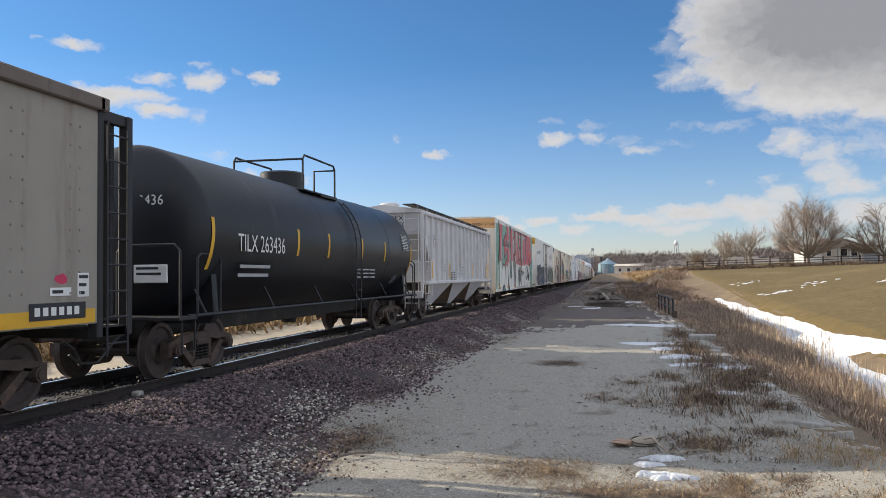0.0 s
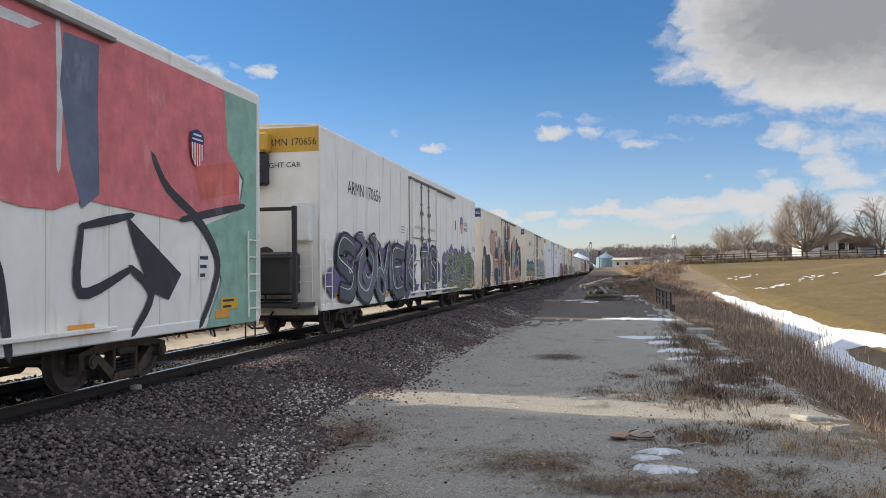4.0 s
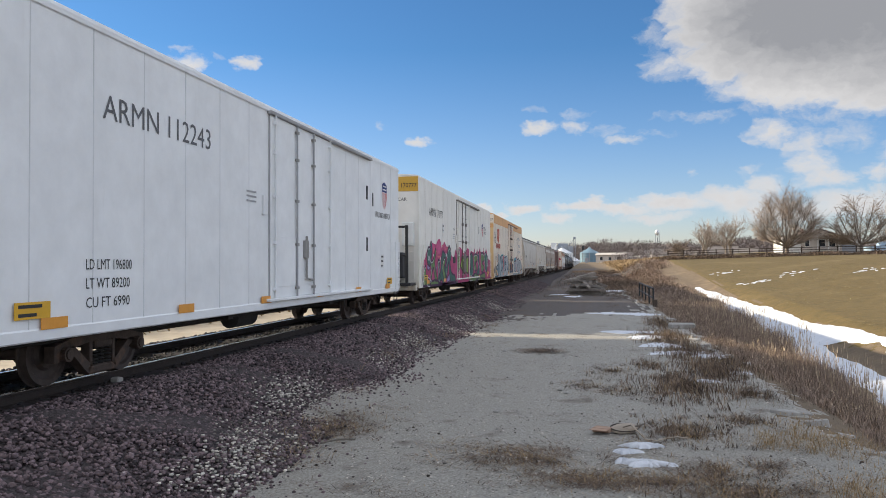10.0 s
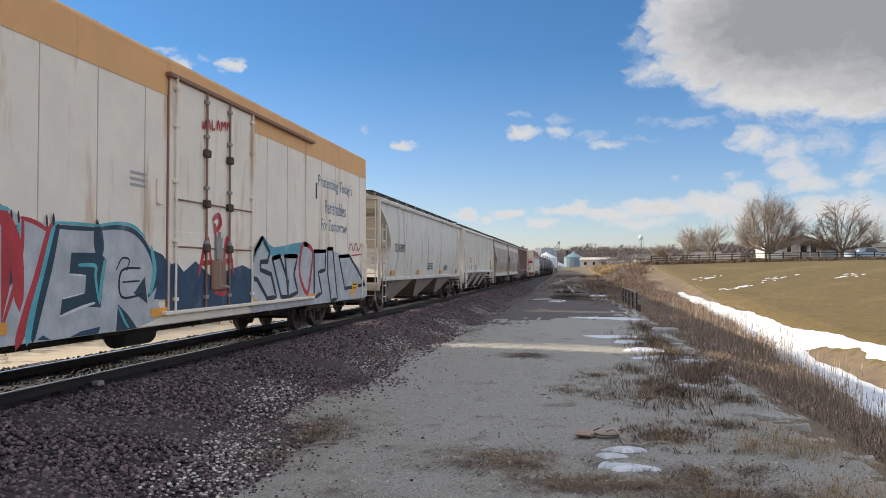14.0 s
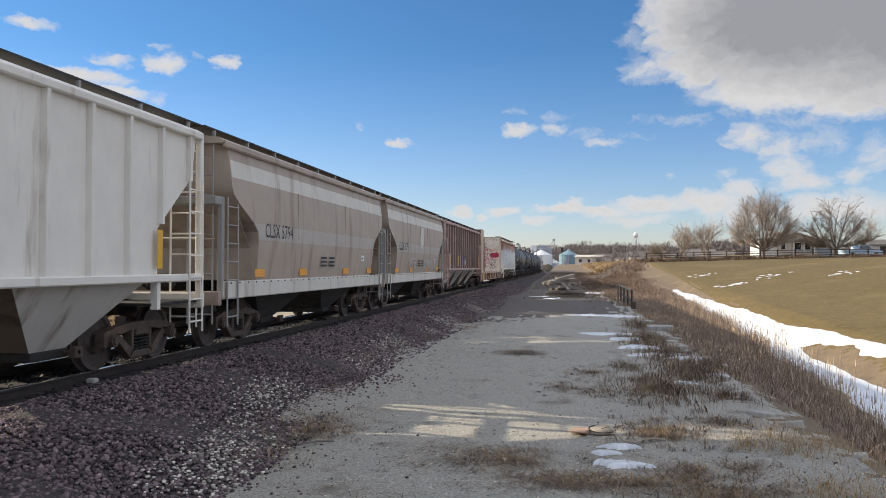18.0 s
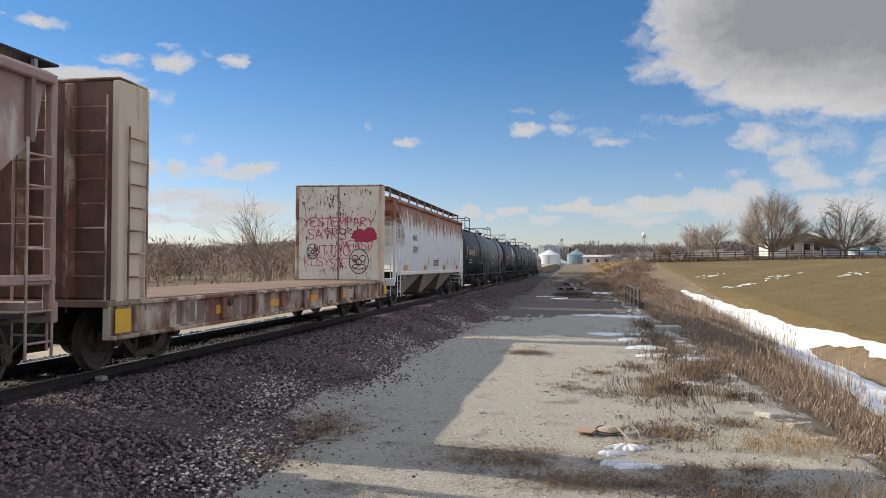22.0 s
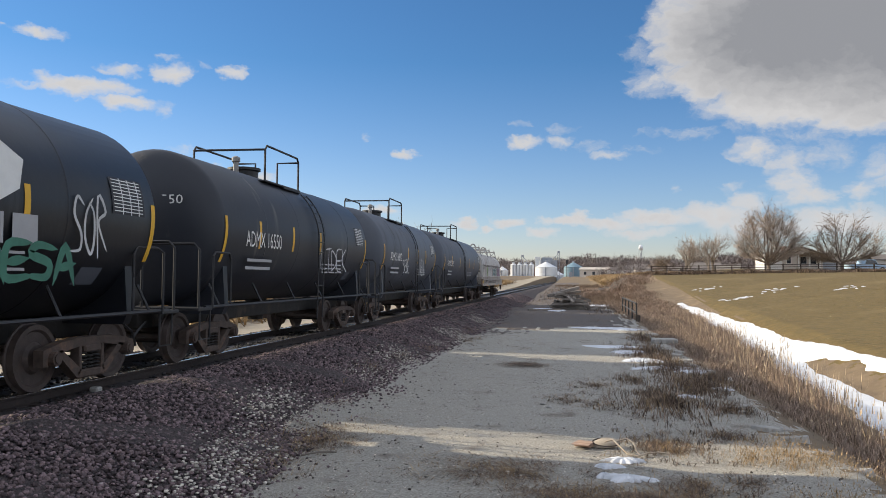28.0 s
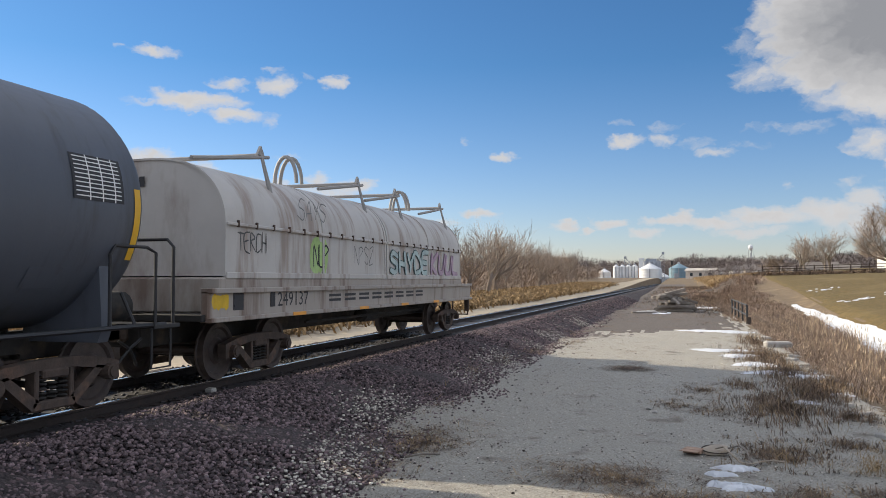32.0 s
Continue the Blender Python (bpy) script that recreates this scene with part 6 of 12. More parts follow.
# cream car with black silhouettes and peach shapes
c, L = reefer(94.4, 113.6, "cream refrigerator car with black silhouette and peach graffiti, blue end band", P_CREAM, P_CREAM, P_BLUE, "ARMN 110462", (3.3, 16.4), (8.15, 11.85), 15.2, text_y=(3.35, 6.2), rear_frame=True, bare_door=True)
lettering(c, "BUILDING", 17.2, 3.3, 0.16, P_DARK, 1.556, 0.8)
lettering(c, "AMERICA", 17.2, 3.08, 0.16, P_DARK, 1.556, 0.8)
art = Mural(c, (8.15, 11.85))
art.fill(COAL, [(0.05, 0.82), (0.17, 2.15), (0.52, 2.27), (0.62, 2.74), (1, 2.91), (1.47, 2.73), (1.73, 2.41), (2.51, 2.5), (3.07, 2.23), (3.17, 1.63), (2.95, 1.03), (2.82, 0.71)], 1)
art.fill(ASH, [(0.39, 0.89), (0.66, 1.81), (0.92, 2.52), (1.3, 2.42), (1.54, 1.7), (1.92, 1.07), (1.78, 0.77)], 2)
art.line(INK, [(0.26, 3.41), (0.17, 3.11), (0.46, 3.25), (0.34, 3.07), (0.7, 3.16)], 0.03, 2)
art.line(INK, [(1.83, 2.34), (1.96, 2.22), (2.11, 2.39), (2.32, 2.21), (2.62, 2.45), (2.84, 2.25)], 0.05, 3)
art.fill(PEACH, [(2.93, 3.55), (5.13, 3.79), (5.08, 2.72), (4.33, 2.4), (3.08, 2.56)], 1, soft=False)
art.fill(PEACH, [(4.29, 3.32), (4.96, 3.44), (5.03, 2.82), (5.03, 2.62), (4.73, 2.56), (4.73, 2.02), (4.66, 1.63), (4.3, 1.63)], 1, soft=False)
art.fill(COAL, [(4.75, 2.69), (5.06, 2.74), (5.05, 3.01), (5.25, 2.9), (5.46, 2.97), (5.73, 2.89), (6.1, 2.9), (6.1, 2.27), (4.75, 2.26)], 2, soft=False)
art.fill(COAL, [(5.08, 3.19), (5.2, 3.25), (5.26, 2.96), (5.14, 3.02)], 2)
art.fill(COAL, [(5.36, 3.27), (5.48, 3.25), (5.43, 3.1), (5.27, 2.95), (5.3, 3.16)], 2)
art.fill(PEACH, [(4.66, 2.17), (6.1, 2.26), (6.1, 1.7), (4.66, 1.65)], 1, soft=False)
art.fill(COAL, [(4.89, 2.15), (4.94, 2.06), (4.9, 1.97), (4.85, 2.05)], 3)
art.fill(ICE, [(4.84, 1.96), (4.89, 1.9), (4.84, 1.75), (4.79, 1.84)], 3)
art.fill(COAL, [(5.15, 2.17), (5.2, 2.07), (5.15, 1.98), (5.11, 2.06)], 3)
art.fill(ICE, [(5.1, 1.96), (5.15, 1.91), (5.1, 1.75), (5.05, 1.84)], 3)
art.fill(COAL, [(5.39, 2.18), (5.44, 2.08), (5.39, 1.99), (5.34, 2.07)], 3)
art.fill(ICE, [(5.33, 1.97), (5.38, 1.92), (5.33, 1.75), (5.28, 1.85)], 3)
art.fill(COAL, [(5.6, 2.19), (5.65, 2.09), (5.6, 1.99), (5.55, 2.08)], 3)
art.fill(ICE, [(5.54, 1.98), (5.59, 1.92), (5.54, 1.75), (5.48, 1.85)], 3)
art.fill(COAL, [(5.79, 2.2), (5.84, 2.09), (5.79, 2), (5.73, 2.09)], 3)
art.fill(ICE, [(5.72, 1.98), (5.78, 1.93), (5.72, 1.76), (5.66, 1.85)], 3)
art.fill(COAL, [(6.02, 2.21), (6.07, 2.1), (6.02, 2.01), (5.96, 2.1)], 3)
art.fill(ICE, [(5.95, 1.99), (6, 1.93), (5.95, 1.76), (5.89, 1.86)], 3)
art.fill(COAL, [(4.66, 1.65), (6.07, 1.69), (6.07, 0.86), (5.62, 0.65), (5.16, 0.68), (4.94, 0.92), (4.63, 1.12)], 2)
art.fill(PEACH, [(4.3, 1.62), (4.61, 1.62), (4.63, 1.03), (4.94, 0.71), (4.3, 0.65)], 1)
art.fill(PEACH, [(6.15, 2.47), (6.15, 3.36), (6.29, 3.5), (6.7, 3.61), (7.26, 3.63), (7.58, 3.45), (7.61, 2.42), (6.84, 2.08)], 1, soft=False)
art.fill(RUST, [(6.8, 2.94), (7.32, 3), (7.3, 3.14), (7.25, 3.26), (7.16, 3.36), (7.05, 3.43), (6.93, 3.46), (6.8, 3.46)], 2, soft=False)
art.fill(GREYBLUE, [(6.8, 2.94), (6.8, 3.46), (6.67, 3.42), (6.55, 3.35), (6.45, 3.26), (6.38, 3.14), (6.33, 3.02), (6.32, 2.89)], 2, soft=False)
art.fill(STEELBLUE, [(6.8, 2.94), (6.32, 2.89), (6.33, 2.76), (6.38, 2.64), (6.45, 2.55), (6.55, 2.47), (6.67, 2.43), (6.8, 2.42)], 2, soft=False)
art.fill(ICE, [(6.8, 2.94), (6.8, 2.42), (6.93, 2.45), (7.05, 2.51), (7.16, 2.6), (7.25, 2.72), (7.3, 2.86), (7.32, 3)], 2, soft=False)
art.fill(RUST, [(6.12, 2.52), (6.84, 2.13), (6.12, 1.74)], 2, soft=False)
art.fill(RUST, [(7.61, 2.53), (6.84, 2.13), (7.57, 1.67)], 2, soft=False)
art.fill(GREYBLUE, [(6.12, 0.59), (6.12, 1.73), (6.84, 2.11), (7.57, 1.69), (7.6, 0.69)], 1, soft=False)
art.fill(ICE, [(6.21, 1.04), (6.32, 1.76), (6.43, 1.08)], 3, soft=False)
art.fill(ICE, [(6.56, 1.01), (6.68, 1.76), (6.79, 1.06)], 3, soft=False)
art.fill(ICE, [(7.01, 0.99), (7.14, 1.77), (7.27, 1.04)], 3, soft=False)
art.fill(ICE, [(7.3, 0.97), (7.44, 1.77), (7.57, 1.02)], 3, soft=False)
art.fill(INK, [(6.4, 1.61), (7.06, 1.61), (7.06, 1.21), (6.4, 1.22)], 4, soft=False, rim=GREYBLUE, rim_w=0.05)
art.fill(COAL, [(7.61, 3.08), (7.96, 2.98), (8.39, 3.06), (8.45, 1.71), (8.27, 0.91), (8.43, 0.62), (7.6, 0.67)], 2)
art.fill(COAL, [(8.46, 3.01), (8.9, 2.87), (9.5, 3.36), (10.24, 3.45), (10.56, 3.12), (11.15, 2.45), (11.9, 3.25), (11.85, 0.25), (8.44, 0.44)], 2, soft=False)
art.fill(PEACH, [(8.24, 0.92), (8.14, 1.18), (8.49, 2.07), (8.9, 2.75), (9.24, 2.28), (9.52, 1.61), (9.64, 0.74), (9.41, 0.46), (8.46, 0.49)], 3)
art.fill(PEACH, [(10.43, 3.45), (11.87, 3.62), (11.15, 2.45)], 3, soft=False)
art.disc(GREYBLUE, 8.97, 3.67, 0.62, 0.71, 2)
art.disc(STEELBLUE, 8.89, 3.61, 0.27, 0.33, 3)
art.disc(RUST, 11.13, 4.04, 0.93, 0.45, 2)
art.fill(PEACH, [(10.41, 1.61), (11.15, 1.88), (11.85, 1.72), (11.86, 0.7), (10.63, 0.67)], 3)
art.disc(RUST, 10.79, 1.4, 0.20, 0.19, 4)
art.disc(PALE, 11.38, 1.5, 0.25, 0.28, 4)
art.disc(RUST, 11.17, 1.07, 0.31, 0.10, 4)
art.disc(STEELBLUE, 10.62, 1.03, 0.15, 0.09, 4)
art.fill(CREAM, [(9.09, 2.23), (9.74, 2.28), (9.74, 2.1), (9.08, 2.06)], 4, soft=False)
art.fill(COAL, [(11.98, 2.83), (12.57, 2.8), (13.09, 3.42), (13.52, 3.59), (13.38, 3.08), (13.2, 2.21), (12.6, 1.13), (12.12, 0.78), (11.95, 0.79)], 2, soft=False)
art.fill(PEACH, [(13.21, 3.04), (13.73, 3.61), (14.66, 4), (15.54, 3.66), (15.44, 2.94), (13.97, 2.82)], 2)
art.fill(COAL, [(15.54, 3.64), (16.11, 3.86), (16.7, 3.56), (17.53, 3.31), (18.44, 3.29), (18.95, 1.57), (18.03, 0.57), (15.39, 0.6), (13.85, 0.58), (13.59, 1.6), (15.02, 2.4)], 1, soft=False)
art.fill(PEACH, [(12.69, 0.83), (13.52, 1.72), (15.4, 1.04), (17.22, 1.21), (17.71, 0.36), (12.84, 0.46)], 1)
art.line(ICE, [(13.45, 1.62), (13.61, 2.7), (14.25, 2.68), (13.81, 2.2), (14.38, 1.57)], 0.34, 3)
art.line(ICE, [(14.83, 2.63), (14.85, 1.92), (15.5, 1.79), (15.69, 2.7)], 0.34, 3)
art.line(ICE, [(17.47, 3), (16.4, 2.74), (17.35, 2.3), (16.94, 1.67), (16.11, 1.84)], 0.34, 3)
art.line(SALMON, [(12.94, 0.82), (13.39, 1.74), (13.94, 1.59), (13.38, 1.33), (14.07, 0.93), (12.94, 0.82)], 0.26, 4)
art.line(SALMON, [(15.16, 1.56), (14.42, 1.46), (14.44, 0.71), (15.23, 0.75)], 0.26, 4)
art.line(SALMON, [(14.49, 1.15), (15.07, 1.17)], 0.26, 4)
art.line(SALMON, [(15.41, 1.67), (16.56, 1.76)], 0.26, 4)
art.line(SALMON, [(15.97, 1.73), (16.08, 0.68)], 0.26, 4)
art.line(SALMON, [(17.33, 1.64), (16.69, 1.26), (17.26, 0.86), (17.79, 1.3), (17.33, 1.64)], 0.26, 4)

# cream car, blue-green-orange piece and a grey one
c, L = reefer(116.4, 135.65, "cream refrigerator car with blue and green graffiti, blue end band", P_CREAM, P_CREAM, P_BLUE, "ARMN 110075", (3.35, 16.4), (8.07, 11.9), 15.3, text_y=(3.15, 6.05), rear_frame=True)
art = Mural(c, (8.07, 11.9))
art.fill(SKYBLUE, [(0.7, 1.35), (0.72, 1.85), (0.9, 2.1), (1.18, 2.22), (1.53, 2.3), (1.68, 2.43), (1.9, 2.44), (2.07, 2.51), (2.28, 2.47), (2.45, 2.29), (2.7, 2.42), (3.08, 2.39), (3.31, 2.23), (3.97, 2.28), (4.65, 2.37), (4.94, 2.26), (5.51, 2.46), (5.86, 2.34), (6.37, 2.51), (6.87, 2.28), (7.48, 2.14), (7.92, 1.71), (8.04, 1.01), (4.16, 1.03), (1.15, 1.1), (0.79, 1.15)], 1)
art.fill(ROYAL, [(1.65, 2.29), (1.71, 2.42), (2.07, 2.49), (2.43, 2.27), (1.96, 2.16)], 2)
art.fill(ROYAL, [(2.81, 2.26), (3.11, 2.35), (3.37, 2.21), (3.01, 2.13)], 2)
art.fill(ROYAL, [(5.21, 2.3), (5.57, 2.43), (5.86, 2.3), (5.51, 2.22)], 2)
art.fill(MINT, [(1.35, 2.16), (1.8, 2.15), (1.97, 2.06), (1.82, 1.66), (1.38, 1.67), (1.24, 1.73), (1.25, 1.87), (1.33, 1.87)], 3, soft=False, rim=DEEPTEAL, rim_w=0.1)
art.fill(OCHRE, [(1.38, 1.65), (1.84, 1.66), (2, 1.3), (1.67, 1.18), (1.5, 1.38), (1.35, 1.19), (0.96, 1.21), (1.17, 1.47)], 3, soft=False, rim=DEEPTEAL, rim_w=0.09)
art.fill(MINT, [(2.13, 2.16), (2.63, 2.19), (2.62, 1.81), (2.25, 1.75), (2.08, 1.96)], 3, soft=False, rim=DEEPTEAL, rim_w=0.1)
art.fill(OCHRE, [(2.2, 1.73), (2.57, 1.78), (2.52, 1.14), (2.09, 1.13)], 3, soft=False, rim=DEEPTEAL, rim_w=0.09)
art.fill(MINT, [(2.68, 2.19), (3.03, 2.07), (3.6, 2.18), (3.68, 1.83), (3.03, 1.76), (3.52, 1.71), (2.69, 1.52), (2.63, 1.68)], 3, soft=False, rim=DEEPTEAL, rim_w=0.1)
art.fill(OCHRE, [(2.63, 1.49), (3.61, 1.62), (3.54, 1.19), (2.64, 1.1)], 3, soft=False, rim=DEEPTEAL, rim_w=0.09)
art.fill(MINT, [(3.74, 2.22), (4.22, 2.21), (4.48, 1.95), (4.31, 1.69), (3.92, 1.63), (3.71, 1.93)], 3, soft=False, rim=DEEPTEAL, rim_w=0.1)
art.fill(OCHRE, [(3.64, 1.6), (4.18, 1.67), (4.52, 1.42), (4.32, 1.15), (3.74, 1.09)], 3, soft=False, rim=DEEPTEAL, rim_w=0.09)
art.fill(MINT, [(5.02, 2.15), (5.74, 2.23), (6.08, 2.1), (6.04, 1.7), (5.03, 1.73)], 3, soft=False, rim=DEEPTEAL, rim_w=0.1)
art.fill(OCHRE, [(4.95, 1.62), (5.96, 1.66), (6.05, 1.04), (4.96, 1.04)], 3, soft=False, rim=DEEPTEAL, rim_w=0.09)
art.fill(MINT, [(6.17, 2.16), (7.02, 2.13), (7.12, 1.7), (6.73, 1.56), (6.13, 1.6)], 3, soft=False, rim=DEEPTEAL, rim_w=0.1)
art.fill(OCHRE, [(6.18, 1.5), (7.13, 1.56), (6.98, 1.18), (6.27, 1.13)], 3, soft=False, rim=DEEPTEAL, rim_w=0.09)
art.line(DEEPTEAL, [(1.48, 1.87), (1.59, 1.94), (1.64, 1.67)], 0.06, 5)
art.line(DEEPTEAL, [(2.25, 1.97), (2.43, 1.96)], 0.06, 5)
art.line(DEEPTEAL, [(2.84, 1.91), (3.23, 2), (3.44, 1.92)], 0.06, 5)
art.line(DEEPTEAL, [(3.98, 2.02), (4.18, 1.9), (4.06, 1.77)], 0.06, 5)
art.line(DEEPTEAL, [(5.22, 1.97), (5.34, 1.69)], 0.06, 5)
art.line(DEEPTEAL, [(5.51, 1.98), (5.62, 1.69)], 0.06, 5)
art.line(DEEPTEAL, [(6.49, 2.01), (6.61, 1.75)], 0.06, 5)
art.line(DEEPTEAL, [(3.09, 1.52), (3.31, 1.44)], 0.06, 5)
art.line(DEEPTEAL, [(1.75, 1.46), (1.6, 1.33)], 0.06, 5)
art.line(DEEPTEAL, [(3.91, 1.43), (4.15, 1.3)], 0.06, 5)
art.disc(MAGENTA, 2.22, 1.89, 0.08, 0.07, 5)
art.disc(MAGENTA, 1.24, 1.63, 0.07, 0.06, 5)
art.disc(MAGENTA, 3.72, 2, 0.11, 0.07, 5)
art.disc(ROYAL, 1.11, 1.86, 0.07, 0.06, 2)
art.disc(ROYAL, 0.88, 1.66, 0.07, 0.06, 2)
art.disc(ROYAL, 1.98, 2.28, 0.08, 0.06, 2)
art.disc(ROYAL, 4.77, 2.05, 0.13, 0.08, 2)
art.fill(CLAY, [(1.6, 0.96), (2.9, 0.98), (2.92, 0.75), (2.1, 0.72), (1.58, 0.62)], 1, soft=False)
art.fill(CLAY, [(3.56, 0.98), (7.5, 1), (7.55, 0.74), (4.68, 0.68), (3.69, 0.73)], 1, soft=False)
art.line(PALE, [(0.7, 1.1), (3.24, 1.08), (7.99, 1.01)], 0.05, 5)
art.fill(VIOLET, [(9.67, 2.43), (9.93, 2.52), (10.31, 2.53), (10.22, 2.31), (9.68, 2.09)], 1)
art.fill(VIOLET, [(11.85, 2.45), (12.12, 2.6), (12.55, 2.66), (13.02, 2.6), (13.26, 2.49), (11.95, 2.19)], 1)
art.fill(VIOLET, [(9.79, 0.59), (10.24, 1.06), (10.64, 1.02), (10.75, 0.62), (10.25, 0.54)], 1)
art.fill(SILVER, [(10.23, 2.45), (10.51, 2.53), (10.81, 2.44), (10.89, 2.22), (11.05, 2.36), (11.34, 2.62), (11.65, 2.56), (11.84, 2.26), (11.86, 0.97), (10.24, 0.86), (10.14, 1.46)], 2)
art.fill(SILVER, [(11.87, 2.19), (12.13, 2.06), (12.34, 2.24), (12.66, 2.46), (13.02, 2.55), (13.47, 2.43), (13.97, 2.31), (14.32, 2.48), (14.68, 2.63), (15.02, 2.37), (15.42, 2.41), (15.78, 2.28), (16.27, 2.41), (16.67, 2.52), (17.29, 2.28), (17.89, 2.37), (18.75, 2.07), (19.04, 0.75), (13.29, 0.74), (11.89, 0.74)], 2)
art.fill(HAZEBLUE, [(11.95, 2.19), (12.19, 2.46), (12.66, 2.54), (12.34, 2.07), (12.13, 1.82)], 3)
art.fill(HAZEBLUE, [(12.66, 2.08), (13.02, 2.43), (13.35, 2.28), (13.27, 1.93), (12.8, 1.42)], 3)
art.fill(HAZEBLUE, [(13.48, 1.93), (13.7, 2.12), (13.89, 1.76), (13.62, 1.58)], 3)
art.fill(HAZEBLUE, [(14.13, 2.14), (14.87, 2.21), (14.77, 1.68), (14.21, 1.63)], 3)
art.fill(HAZEBLUE, [(15.09, 2.07), (15.42, 2.34), (15.61, 1.99), (15.32, 1.68)], 3)
art.fill(HAZEBLUE, [(16.15, 1.9), (16.67, 2.4), (17.17, 2.14), (16.95, 1.69)], 3)
art.disc(INK, 11.44, 1.85, 0.38, 0.31, 3)
art.disc(SILVER, 11.38, 1.81, 0.17, 0.15, 4)
art.disc(STEELBLUE, 11.32, 1.79, 0.09, 0.09, 5)
art.line(INK, [(10.21, 2.45), (10.46, 2.54), (10.74, 2.48), (10.88, 2.26)], 0.1, 5, PALE)
art.line(INK, [(11.03, 2.36), (11.31, 2.65), (11.6, 2.57), (11.87, 2.3)], 0.1, 5, PALE)
art.line(INK, [(11.87, 2.28), (12.17, 1.82), (12.35, 1.18)], 0.1, 5, PALE)
art.line(INK, [(12.17, 1.78), (12.36, 2.25), (12.69, 2.48), (13.06, 2.56), (13.5, 2.41), (13.83, 2.08), (13.8, 1.63), (13.32, 1.15)], 0.1, 5, PALE)
art.line(INK, [(13.28, 1.15), (12.95, 1.5), (13.07, 1.92), (12.89, 1.41), (13.28, 1.1)], 0.1, 5, PALE)
art.line(INK, [(13.89, 1.67), (13.9, 2.31), (14.28, 2.48), (14.68, 2.63), (15.02, 2.35), (14.82, 1.58), (14.17, 1.53)], 0.1, 5, PALE)
art.line(INK, [(14.88, 1.97), (15.31, 2.39), (15.66, 2.28), (15.66, 1.83), (15.32, 1.62), (14.94, 1.82)], 0.1, 5, PALE)
art.line(INK, [(15.79, 1.47), (16.3, 2.38), (16.67, 2.52), (17.29, 2.26), (17.59, 1.57), (16.96, 1.1), (16.16, 1.3)], 0.1, 5, PALE)
art.line(INK, [(17.23, 2.14), (17.83, 2.35), (18.21, 2.05), (17.99, 1.57)], 0.1, 5, PALE)
art.line(INK, [(18.21, 2.05), (18.75, 2.02), (18.89, 1.44)], 0.1, 5, PALE)
art.line(INK, [(14.18, 1.21), (14.78, 1.38), (15.67, 1.27), (16.16, 1.31)], 0.1, 5, PALE)
art.line(INK, [(10.24, 0.9), (10.85, 1.03), (11.89, 1.03), (13.28, 1.02), (19, 1.06)], 0.1, 5, PALE)
art.line(INK, [(13.62, 1.58), (13.73, 1.22), (13.98, 1.49)], 0.1, 5, PALE)
art.line(INK, [(10.73, 2.14), (10.53, 1.66), (10.85, 1.31)], 0.1, 5, PALE)
art.line(INK, [(10.58, 2), (10.95, 2.05)], 0.1, 5, PALE)
art.line(INK, [(16.68, 1.35), (17.84, 1.45), (18.82, 1.26)], 0.1, 5, PALE)
art.fill(INK, [(12.23, 1.82), (12.41, 2.15), (12.66, 2), (12.56, 1.67), (12.35, 1.5)], 4)
art.fill(INK, [(11.87, 1.43), (12.67, 1.58), (12.67, 1.42), (11.93, 1.27)], 4, soft=False)
art.fill(INK, [(12.95, 1.5), (13.14, 1.93), (13.27, 1.67), (13.21, 1.41), (13.12, 1.15)], 4)
art.wild(16, 12.6, 18.6, 0.9, 2.0, 6, INK, PALE, 0.07, 0.7)
art.wild(14, 8.4, 11.6, 0.9, 2.1, 8, INK, SILVER, 0.08, 0.8)
shield(c, 16.33, 2.9, 0.62, 0.74)
lettering(c, "BUILDING", 17.05, 3.29, 0.16, P_DARK, 1.556, 1.0)
lettering(c, "AMERICA", 17.05, 3.07, 0.16, P_DARK, 1.556, 1.0)
lettering(c, "CLOSE AND LOCK", 8.5, 3.9, 0.14, P_DARK, 1.603, 1.1)
lettering(c, "DOOR BEFORE", 8.5, 3.7, 0.14, P_DARK, 1.603, 0.9)
lettering(c, "MOVING CAR", 8.5, 3.5, 0.14, P_DARK, 1.603, 0.8)
g = Geo()
for i, (y, q) in enumerate([(12.3, 0.9), (12.55, 0.7), (12.8, 1.2), (14.0, 1.4), (14.3, 0.8), (14.9, 0.5)]):
    g.add([(1.5572, y, 4.6), (1.5572, y + 0.07, 4.6), (1.5572, y + 0.03, 4.6 - q * 1.6)], [(0, 1, 2)])
part("rust_streaks", g, spray((0.72, 0.50, 0.28)), c, "orange rust streaks below the eaves")
tag(c, "AJOV", 12.3, 3.55, 0.5, 0.3, (0.12, 0.12, 0.12), 1.56, 11, 0.018)
tag(c, "SZU", 12.35, 3.1, 0.4, 0.28, (0.12, 0.12, 0.12), 1.56, 12, 0.018)

# clean new white car
c, L = reefer(138.2, 157.55, "clean bright white refrigerator car with ribbed end", P_NEWWHITE, P_NEWWHITE, P_GOLD, "ARMN 112243", (3.4, 16.9), (8.3, 12.1), 15.75, ribs=True, text_y=(2.65, 5.75),
              text=P_MIDGREY, band_text=P_DARK)
lettering(c, "LD LMT 196800", 2.3, 1.55, 0.14, P_DARK, 1.556, 1.05)
lettering(c, "LT WT 89200", 2.3, 1.3, 0.14, P_DARK, 1.556, 1.0)
lettering(c, "CU FT 6990", 2.3, 1.05, 0.14, P_DARK, 1.556, 1.0)
shield(c, 17.2, 3.35, 0.6, 0.85)
lettering(c, "BUILDING AMERICA", 16.45, 3.05, 0.17, P_DARK, 1.556, 1.75)
